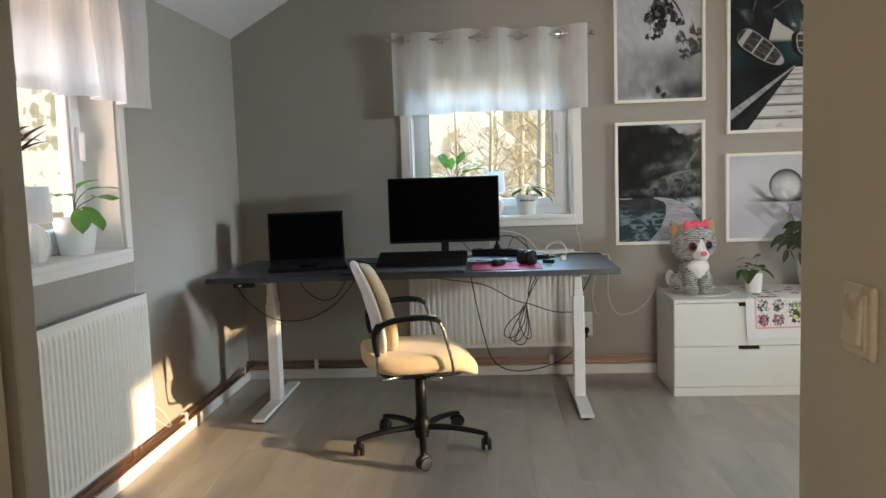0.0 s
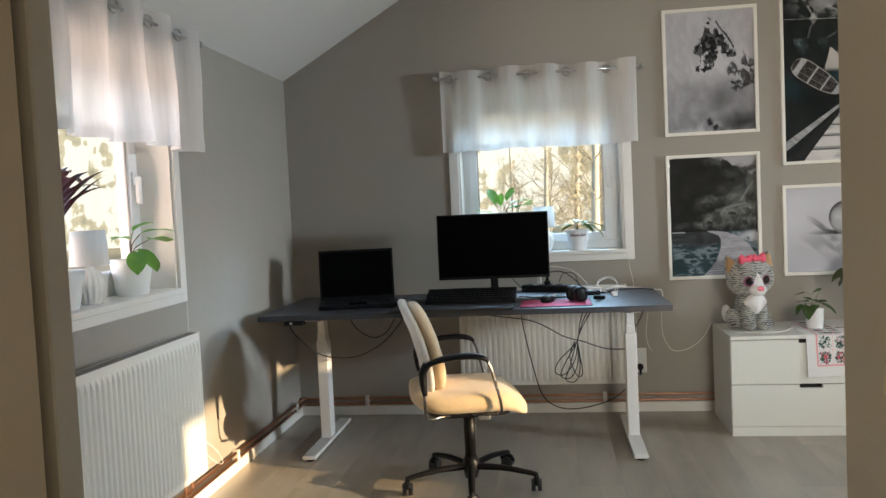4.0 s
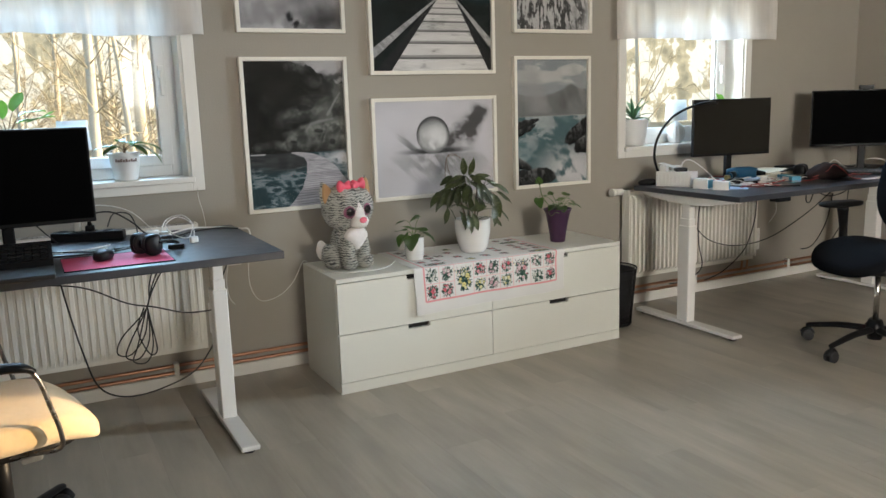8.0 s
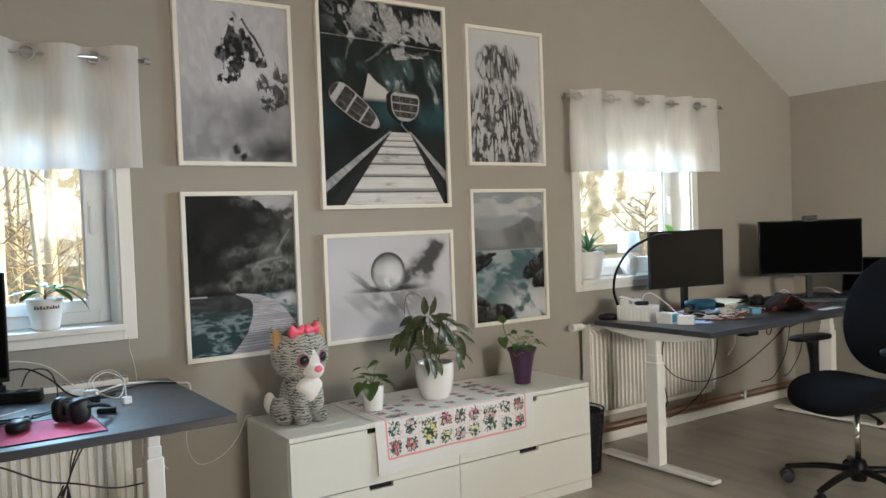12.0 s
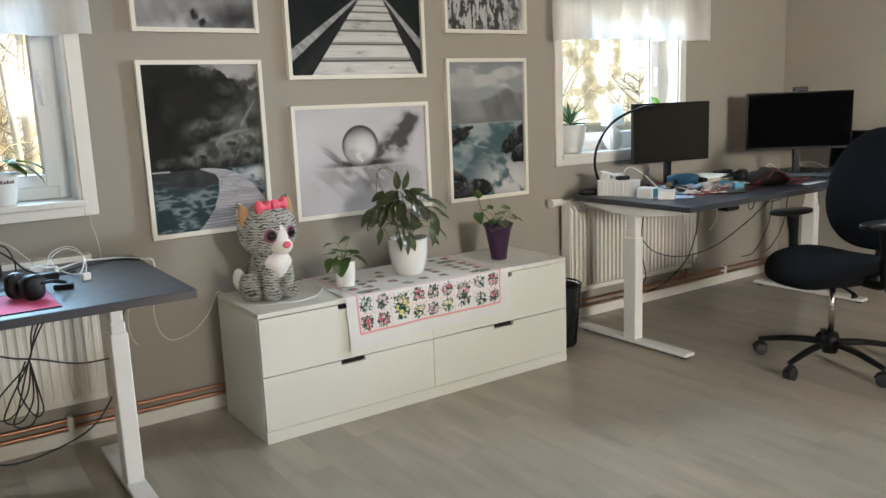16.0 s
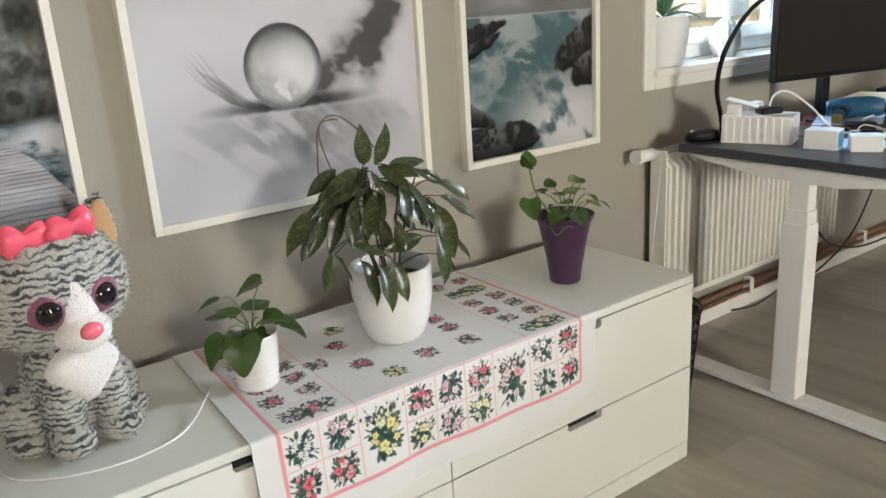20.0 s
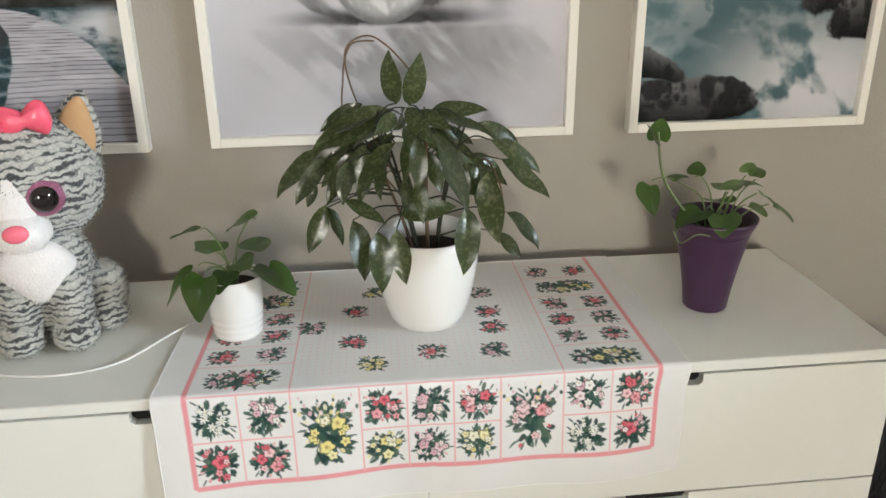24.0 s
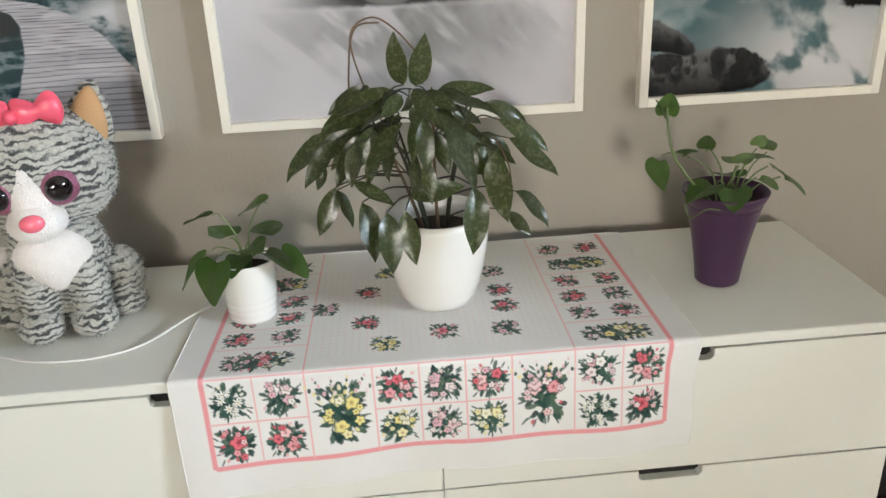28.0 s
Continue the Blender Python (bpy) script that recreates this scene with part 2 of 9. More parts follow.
M_FRAME = mat("white_picture_frame", (0.82, 0.79, 0.71), 0.4, vary=0.02, scale=12, bump=0.03, bump_scale=100)
M_PAPER = mat("print_paper", (0.60, 0.60, 0.61), 0.6, vary=0.03, scale=4)
M_CABLE = mat("black_cable", (0.014, 0.014, 0.014), 0.5)
M_WCABLE = mat("white_cable", (0.72, 0.70, 0.66), 0.45)
M_SOIL = mat("potting_soil", (0.03, 0.021, 0.014), 0.95, vary=0.4, scale=80, bump=0.8, bump_scale=120)


# ---- shapes ----
def box(bm, x0, y0, z0, x1, y1, z1, bevel=0.0, seg=1):
    """A box between two corners, its edges rounded by bevel."""
    x0, x1, y0, y1, z0, z1 = min(x0, x1), max(x0, x1), min(y0, y1), max(y0, y1), min(z0, z1), max(z0, z1)
    v = [bm.verts.new(p) for p in ((x0, y0, z0), (x1, y0, z0), (x1, y1, z0), (x0, y1, z0), (x0, y0, z1), (x1, y0, z1), (x1, y1, z1), (x0, y1, z1))]
    f = [bm.faces.new([v[i] for i in q]) for q in ((3, 2, 1, 0), (4, 5, 6, 7), (0, 1, 5, 4), (1, 2, 6, 5), (2, 3, 7, 6), (3, 0, 4, 7))]
    if bevel > 0:
        es = list({e for q in f for e in q.edges})
        bmesh.ops.bevel(bm, geom=es, offset=min(bevel, 0.49 * min(x1 - x0, y1 - y0, z1 - z0)), segments=seg, profile=0.5, affect="EDGES")
    return bm


def cyl(bm, p0, p1, r0, r1=None, seg=16, caps=True):
    """A round bar or cone from p0 to p1."""
    p0, p1 = Vector(p0), Vector(p1)
    r1 = r0 if r1 is None else r1
    q = (p1 - p0).to_track_quat("Z", "Y")
    rings = []
    for p, r in ((p0, r0), (p1, r1)):
        rings.append([bm.verts.new(p + q @ Vector((r * math.cos(a), r * math.sin(a), 0))) for a in (2 * math.pi * i / seg for i in range(seg))])
    for i in range(seg):
        bm.faces.new((rings[0][i], rings[0][(i + 1) % seg], rings[1][(i + 1) % seg], rings[1][i])).smooth = True
    if caps:
        bm.faces.new(rings[0][::-1])
        bm.faces.new(rings[1])
    return bm


def smooth_path(pts, steps=6, closed=False):
    """A Catmull-Rom line through the points."""
    P = [Vector(p) for p in pts]
    n, out = len(P), []
    for i in range(n if closed else n - 1):
        if closed:
            a, b, c, d = P[i - 1], P[i], P[(i + 1) % n], P[(i + 2) % n]
        else:
            a, b, c, d = P[max(i - 1, 0)], P[i], P[i + 1], P[min(i + 2, n - 1)]
        for k in range(steps):
            t = k / steps
            out.append(0.5 * ((2 * b) + (c - a) * t + (2 * a - 5 * b + 4 * c - d) * t * t + (3 * b - a - 3 * c + d) * t ** 3))
    if not closed:
        out.append(P[-1])
    return out


def tube(bm, pts, r, seg=8, steps=6, closed=False, flat=1.0, smooth=True):
    """A tube along a smooth line; r is one radius or a list along the points."""
    line = smooth_path(pts, steps, closed) if steps else [Vector(p) for p in pts]
    n = len(line)
    rad = [r] * n if not isinstance(r, (list, tuple)) else [float(np.interp(i / (n - 1) * (len(r) - 1), range(len(r)), r)) for i in range(n)]
    up, rings = Vector((0, 0, 1)), []
    for i, p in enumerate(line):
        d = line[(i + 1) % n] - line[i - 1] if closed else line[min(i + 1, n - 1)] - line[max(i - 1, 0)]
        d = d.normalized() if d.length > 1e-9 else Vector((0, 0, 1))
        side = d.cross(up)
        if side.length < 0.1:
            side = d.cross(Vector((1, 0, 0)))
        side.normalize()
        up = side.cross(d)
        rings.append([bm.verts.new(p + rad[i] * (side * math.cos(a) + up * (flat * math.sin(a)))) for a in (2 * math.pi * k / seg for k in range(seg))])
    for i in range(n if closed else n - 1):
        A, B = rings[i], rings[(i + 1) % n]
        for k in range(seg):
            bm.faces.new((A[k], A[(k + 1) % seg], B[(k + 1) % seg], B[k])).smooth = smooth
    if not closed:
        bm.faces.new(rings[0][::-1])
        bm.faces.new(rings[-1])
    return bm


def lathe(bm, profile, seg=32, at=(0, 0, 0), wob=None):
    """A turned shape from (radius, height) pairs; wob(angle, i) scales the radius."""
    ax, ay, az = at
    rings = []
    for i, (r, z) in enumerate(profile):
        if r < 1e-6:
            rings.append([bm.verts.new((ax, ay, az + z))])
        else:
            rings.append([bm.verts.new((ax + r * w * math.cos(a), ay + r * w * math.sin(a), az + z)) for a in (2 * math.pi * k / seg for k in range(seg)) for w in ((wob(a, i) if wob else 1.0),)])
    for A, B in zip(rings, rings[1:]):
        for k in range(seg):
            a, b = A[k % len(A)], A[(k + 1) % len(A)]
            c, d = B[(k + 1) % len(B)], B[k % len(B)]
            q = [v for i, v in enumerate((a, b, c, d)) if v not in (a, b, c, d)[:i]]
            if len(q) > 2:
                bm.faces.new(q).smooth = True
    return bm


def plate(bm, pts, y0, y1):
    """A flat shape in x and z, given as a closed line, from y0 to y1."""
    a = [bm.verts.new((x, y0, z)) for x, z in pts]
    b = [bm.verts.new((x, y1, z)) for x, z in pts]
    bm.faces.new(a)
    bm.faces.new(b[::-1])
    for i in range(len(pts)):
        j = (i + 1) % len(pts)
        bm.faces.new((a[j], a[i], b[i], b[j]))
    return bm


def surface(bm, nu, nv, f, closed_u=False, smooth=True):
    """A sheet of nu by nv points f(u, v), u and v from 0 to 1."""
    vs = [[bm.verts.new(f(i / (nu if closed_u else nu - 1), j / (nv - 1))) for j in range(nv)] for i in range(nu)]
    for i in range(nu if closed_u else nu - 1):
        for j in range(nv - 1):
            bm.faces.new((vs[i][j], vs[(i + 1) % nu][j], vs[(i + 1) % nu][j + 1], vs[i][j + 1])).smooth = smooth
    return bm


def turn(bm, m):
    bmesh.ops.transform(bm, matrix=m, verts=bm.verts)
    return bm


def mesh_of(bm, name, materials):
    bmesh.ops.recalc_face_normals(bm, faces=bm.faces)
    me = bpy.data.meshes.new(name)
    bm.to_mesh(me)
    bm.free()
    for m in materials if isinstance(materials, (list, tuple)) else [materials]:
        me.materials.append(m)
    return me


def part(name, bm, material, parent, label=""):
    """Link a bmesh as one mesh object under a thing or a part."""
    ob = new(name, mesh_of(bm, name, material))
    ob.parent = parent
    return tagged(ob, label)


def thing(name, label, category, at=(0, 0, 0), rz=0.0, group="", kind=""):
    """An Empty at the base of a thing, under which its parts hang."""
    ob = new(name)
    ob.empty_display_size = 0.05
    ob.matrix_world = pose(*at, 0, 0, rz)
    return tagged(ob, label, category, group, kind)


def single(name, bm, material, label, category, at=(0, 0, 0), rz=0.0, group="", kind=""):
    """A thing of one mesh."""
    ob = new(name, mesh_of(bm, name, material))
    ob.matrix_world = pose(*at, 0, 0, rz)
    return tagged(ob, label, category, group, kind)


BM = bmesh.new

# ---- the plan ----
WX, EX, NY, SY = -1.545, 5.28, 5.085, 1.26      # inner faces of the room's walls
EAVE, PITCH = 2.14, 0.583                        # height of the wall under the slope; rise per metre
RX = 1.93                                        # the ridge
T = 0.24                                         # thickness of outer walls
HW, HE, HS = -0.690, 0.502, -2.4                  # the passage: side walls and back wall
BY = -1.3                                        # the far south wall of the wider part of the room
ridge_z = EAVE + PITCH * (RX - WX)
east_eave = ridge_z - PITCH * (EX - RX)


def roof_z(x):
    return ridge_z - PITCH * abs(x - RX)


def wall_with_holes(name, along, a0, a1, holes, face, depth, top, material, label):
    """A wall along x or y from a0 to a1, from its inner face through depth, with holes (a, b, z0, z1); top(a) is its height."""
    bm = BM()
    cuts = sorted({a0, a1, *[h[0] for h in holes], *[h[1] for h in holes], *([RX] if along == "x" and a0 < RX < a1 else [])})
    for p, q in zip(cuts, cuts[1:]):
        spans, z = [], 0.0
        for h in sorted((h for h in holes if h[0] - 1e-6 <= p and q <= h[1] + 1e-6), key=lambda h: h[2]):
            if h[2] > z:
                spans.append((z, h[2], h[2]))
            z = h[3]
        spans.append((z, top(p), top(q)))
        for zl, zp, zq in spans:
            pts = [(p, zl), (q, zl), (q, zq), (p, zp)]
            plate(bm, pts, face, face + depth)
    if along == "y":
        turn(bm, Matrix(((0, 1, 0, 0), (1, 0, 0, 0), (0, 0, 1, 0), (0, 0, 0, 1))))
    bmesh.ops.remove_doubles(bm, verts=bm.verts, dist=1e-5)
    return single(name, bm, material, label, "wall", kind="structure")


WIN_Z0, WIN_Z1 = 1.0, 1.97
N1 = (-0.455, 0.535)
N2 = (3.125, 4.135)
W1 = (2.485, 3.475)
E1 = (1.03, 2.18)
E2 = (2.32, 3.14)
S1 = (0.95, 1.90)
wall_with_holes("wall_north", "x", WX - T, EX + T, [(*N1, WIN_Z0 - 0.004, WIN_Z1), (*N2, WIN_Z0 - 0.004, WIN_Z1)], NY, T, lambda x: roof_z(x) + 0.02, M_WALL, "warm grey painted gable wall with two windows")
wall_with_holes("wall_west", "y", SY - 0.1, NY, [(*W1, WIN_Z0 - 0.004, WIN_Z1)], WX, -T, lambda y: EAVE + 0.02, M_WALL, "warm grey painted low side wall with a window")
wall_with_holes("wall_east", "y", BY, NY, [(*E1, 0.896, 1.72), (*E2, 1.446, 2.10)], EX, T, lambda y: east_eave + 0.02, M_WALL, "warm grey painted low side wall")
wall_with_holes("wall_south_west", "x", WX - T, HW - 0.1, [], SY, -0.10, lambda x: roof_z(x) + 0.02, M_WALL, "warm grey painted inner wall")
wall_with_holes("wall_south", "x", HE + 0.1, EX + T, [(*S1, 0.896, 1.97)], BY, -T, lambda x: roof_z(x) + 0.02, M_WALL, "warm grey painted far end wall")
# sloping ceiling: one sheet each side; the east overhang, unseen, cuts off high sun
for nm, xa, xb in (("ceiling_west", WX - T, RX), ("ceiling_east", RX, EX + T + 0.6)):
    bm = BM()
    plate(bm, [(xa, roof_z(xa)), (xb, roof_z(xb)), (xb, roof_z(xb) + 0.2), (xa, roof_z(xa) + 0.2)], HS - 0.2, NY + T + 0.3)
    single(nm, bm, M_CEIL, "white painted sloping ceiling", "ceiling", kind="structure")
# the passage
# the west opening is out of view, cut only to hold the passage lamp
wall_with_holes("wall_hall_west", "y", HS, SY, [(-1.5, -0.7, 0.9, 1.9)], HW, -0.1, lambda y: 2.64, M_HALL, "cream painted passage wall with an added, unseen opening")
single("wall_hall_east", box(BM(), HE, HS, 0, HE + 0.1, 1.35, roof_z(HE) + 0.02), M_HALL, "cream painted partition wall with a light switch", "wall", kind="structure")
single("wall_hall_back", box(BM(), HW - 0.1, HS - 0.1, 0, HE + 0.1, HS, 3.3), M_HALL, "cream painted passage end wall", "wall", kind="structure")

# ---- outdoors ----
GZ = -0.55
M_GROUND = mat("dry_meadow", (0.42, 0.38, 0.27), 0.95, vary=0.35, scale=3.0, bump=0.6, bump_scale=30)
g = BM()
cyl(g, (0, 0, GZ - 0.5), (0, 0, GZ), 220, seg=48)
single("ground", g, M_GROUND, "pale dry grass and leaf litter round the house", "ground", kind="structure")


def woods_mat():
    """Bare woods far off: pale stems, twigs and haze, sunlight painted in as glow."""
    m = bpy.data.materials.new("far_woods_glow")
    m.use_nodes = True
    nt = m.node_tree
    N, L = nt.nodes, nt.links
    N.remove(N["Principled BSDF"])
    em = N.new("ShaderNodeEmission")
    tc, mp = N.new("ShaderNodeTexCoord"), N.new("ShaderNodeMapping")
    mp.inputs["Scale"].default_value = (1, 1, 0.09)
    L.new(tc.outputs["Object"], mp.inputs[0])
    n1, n2, n3 = (N.new("ShaderNodeTexNoise") for _ in range(3))
    n1.inputs["Scale"].default_value, n1.inputs["Detail"].default_value, n1.inputs["Distortion"].default_value = 1.6, 5.0, 0.5
    n2.inputs["Scale"].default_value, n2.inputs["Detail"].default_value = 0.9, 8.0
    n3.inputs["Scale"].default_value, n3.inputs["Detail"].default_value = 0.16, 3.0
    L.new(mp.outputs[0], n1.inputs["Vector"])
    L.new(tc.outputs["Object"], n2.inputs["Vector"])
    L.new(tc.outputs["Object"], n3.inputs["Vector"])
    a = N.new("ShaderNodeMath")
    a.operation = "MULTIPLY_ADD"
    a.inputs[1].default_value = 0.6
    L.new(n1.outputs["Fac"], a.inputs[0])
    L.new(n2.outputs["Fac"], a.inputs[2])
    b = N.new("ShaderNodeMath")
    b.operation = "MULTIPLY_ADD"
    b.inputs[1].default_value = 0.5
    L.new(n3.outputs["Fac"], b.inputs[0])
    L.new(a.outputs[0], b.inputs[2])
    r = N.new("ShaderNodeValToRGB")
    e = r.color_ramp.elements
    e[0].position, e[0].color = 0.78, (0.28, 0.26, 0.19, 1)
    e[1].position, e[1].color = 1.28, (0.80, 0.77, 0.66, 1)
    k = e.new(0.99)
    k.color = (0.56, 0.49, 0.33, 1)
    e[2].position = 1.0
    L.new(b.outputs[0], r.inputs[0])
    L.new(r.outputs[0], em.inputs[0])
    em.inputs[1].default_value = WOODS_GLOW
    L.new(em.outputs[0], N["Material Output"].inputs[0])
    return m


WOODS_GLOW = 0.84
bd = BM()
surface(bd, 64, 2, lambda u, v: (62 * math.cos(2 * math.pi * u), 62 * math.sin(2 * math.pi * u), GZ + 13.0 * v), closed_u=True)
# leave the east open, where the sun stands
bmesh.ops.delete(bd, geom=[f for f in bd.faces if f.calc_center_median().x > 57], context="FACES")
single("backdrop", bd, woods_mat(), "ring of bare woods in the distance, sunlight put in as glow", "backdrop", kind="structure")

M_BARK = mat("pale_bark", (0.68, 0.66, 0.60), 0.9, vary=0.15, scale=9, bump=0.5, bump_scale=30, stretch=(1, 1, 0.2))
M_TWIG = mat("dry_twigs", (0.50, 0.46, 0.36), 0.85, vary=0.2, scale=9)


def bare_tree(seed, height, spread, bushy):
    """A bare tree: a tapered trunk with limbs, and a crown of fine twigs."""
    r = random.Random(seed)
    t = thing("bare_tree", "slender bare tree with pale sunlit twigs", "tree", group="bare trees outside")
    tb, cb = BM(), BM()
    lean = (r.uniform(-0.08, 0.08) * height, r.uniform(-0.08, 0.08) * height)
    trunk = [(lean[0] * k * k + 0.03 * r.uniform(-1, 1), lean[1] * k * k + 0.03 * r.uniform(-1, 1), height * k) for k in (0, 0.2, 0.45, 0.7, 1.0)]
    r0 = 0.012 * height + 0.015
    tube(tb, trunk, [r0, r0 * 0.8, r0 * 0.6, r0 * 0.35, r0 * 0.1], 6, 3)
    for k in range(bushy):
        h = r.uniform(0.10, 0.98)
        base = Vector((lean[0] * h * h, lean[1] * h * h, height * h))
        an, ln = r.uniform(0, 6.28), spread * r.uniform(0.4, 1.0) * (1.1 - 0.7 * h)
        d = Vector((math.cos(an), math.sin(an), r.uniform(0.3, 1.1)))
        mid = base + d * ln * 0.5 + Vector((0, 0, r.uniform(-0.1, 0.15) * ln))
        end = base + d * ln + Vector((0, 0, r.uniform(-0.2, 0.3) * ln))
        tube(cb, [base, mid, end], [0.018, 0.011, 0.004], 4, 2)
        for q in range(5):
            s = r.uniform(0.25, 1.0)
            p = base.lerp(end, s)
            e2 = p + Vector((r.uniform(-1, 1), r.uniform(-1, 1), r.uniform(-0.5, 1))) * ln * 0.42
            tube(cb, [p, p.lerp(e2, 0.5) + Vector((0, 0, 0.04)), e2], [0.007, 0.005, 0.002], 3, 1)
            for w in range(3):
                p2 = p.lerp(e2, r.uniform(0.3, 1))
                e3 = p2 + Vector((r.uniform(-1, 1), r.uniform(-1, 1), r.uniform(-0.4, 1))) * ln * 0.18
                tube(cb, [p2, e3], 0.0028, 3, 0)
    part("trunk", tb, M_BARK, t)
    part("crown", cb, M_TWIG, t)
    return t


kinds = [bare_tree(1, 6.5, 1.6, 26), bare_tree(2, 3.2, 1.5, 30), bare_tree(3, 8.0, 1.8, 24), bare_tree(4, 2.2, 1.3, 30)]
rt = random.Random(77)
spots = [(rt.uniform(-7, 9), rt.uniform(14, 34)) for _ in range(34)] + [(rt.uniform(5, 24), rt.uniform(15, 34)) for _ in range(16)] + [(rt.uniform(-30, -7), rt.uniform(0, 20)) for _ in range(14)]
for i, (x, y) in enumerate(spots):
    m = pose(x, y, GZ, 0, 0, rt.uniform(0, 360))
    if i < 4:
        kinds[i].matrix_world = m
    else:
        c = copy_thing(kinds[i % 4], m)
        c.scale = [rt.uniform(0.8, 1.3)] * 3

for _ in range(30):
    c = copy_thing(kinds[rt.choice((0, 2))], pose(rt.uniform(-9, 13), rt.uniform(13, 36), GZ, 0, 0, rt.uniform(0, 360)))
    c.scale = (0.75, 0.75, rt.uniform(0.9, 1.2))

# ---- windows, curtains, radiators, pipes ----
def window(name, label, at, rz, w, z0, z1):
    """A window in its wall opening: x along the wall, y outwards; the opening is 0..w wide."""
    win = thing(name, label, "window", at, rz, kind="structure")
    c, p = 0.056, 0.016
    for nm, q in (("casing", (-c, -p, z0 - 0.066, 0, 0, z1 + c)), ("casing", (w, -p, z0 - 0.066, w + c, 0, z1 + c)), ("casing", (0, -p, z1, w, 0, z1 + c)), ("casing", (0, -p, z0 - 0.066, w, 0, z0 - 0.026))):
        part(nm, box(BM(), *q, 0.002), M_TRIM, win)
    part("window_sill", box(BM(), -0.012, -0.034, z0 - 0.026, w + 0.012, 0.15, z0, 0.004, 2), M_TRIM, win)
    for q in ((0, 0, z0, 0.012, 0.15, z1), (w - 0.012, 0, z0, w, 0.15, z1), (0.012, 0, z1 - 0.012, w - 0.012, 0.15, z1)):
        part("reveal_lining", box(BM(), *q), M_TRIM, win)
    fr = BM()
    o, d0, d1 = 0.058, 0.15, 0.225
    for q in ((0, d0, z0, o, d1, z1), (w - o, d0, z0, w, d1, z1), (o, d0, z0, w - o, d1, z0 + o), (o, d0, z1 - o, w - o, d1, z1)):
        box(fr, *q, 0.003)
    part("window_frame", fr, M_PVC, win)
    s, e0, e1 = 0.052, 0.135, 0.19
    sash = BM()
    a, b, l, h = o - 0.008, w - o + 0.008, z0 + o - 0.008, z1 - o + 0.008
    for q in ((a, e0, l, a + s, e1, h), (b - s, e0, l, b, e1, h), (a + s, e0, l, b - s, e1, l + s), (a + s, e0, h - s, b - s, e1, h)):
        box(sash, *q, 0.004, 2)
    part("sash", sash, M_PVC, win)
    g = BM()
    for q in ((a + s, e0 + 0.012, l + s, a + s + 0.008, e0 + 0.02, h - s), (b - s - 0.008, e0 + 0.012, l + s, b - s, e0 + 0.02, h - s)):
        box(g, *q)
    part("glazing_bead", g, M_GRILLE, win)
    pane = part("pane", box(BM(), a + s, e0 + 0.024, l + s, b - s, e0 + 0.028, h - s), M_PANE, win)
    pane.visible_shadow = False
    hd = BM()
    box(hd, b - s + 0.012, e0 - 0.012, (l + h) / 2 - 0.03, b - 0.012, e0, (l + h) / 2 + 0.03, 0.004)
    box(hd, b - s + 0.016, e0 - 0.034, (l + h) / 2 - 0.11, b - 0.016, e0 - 0.012, (l + h) / 2 + 0.008, 0.006, 2)
    part("window_handle", hd, M_PVC, win)
    return win


window("window_1", "white framed window with casing and deep sill", (N1[0], NY, 0), 0, N1[1] - N1[0], WIN_Z0, WIN_Z1)
window("window_2", "white framed window above the cluttered desk", (N2[0], NY, 0), 0, N2[1] - N2[0], WIN_Z0, WIN_Z1)
window("window_3", "white framed window above a radiator", (WX, W1[0], 0), 90, W1[1] - W1[0], WIN_Z0, WIN_Z1)
window("window_4", "white framed window facing the morning sun", (EX, E1[1], 0), -90, E1[1] - E1[0], 0.90, 1.72)
window("window_5", "white framed window high in the low side wall", (EX, E2[1], 0), -90, E2[1] - E2[0], 1.45, 2.10)

# out of view: added so that the south fill lamp has an opening
window("window_6", "wide white framed window added out of view in the far end wall", (S1[1], BY, 0), 180, S1[1] - S1[0], 0.9, 1.97)


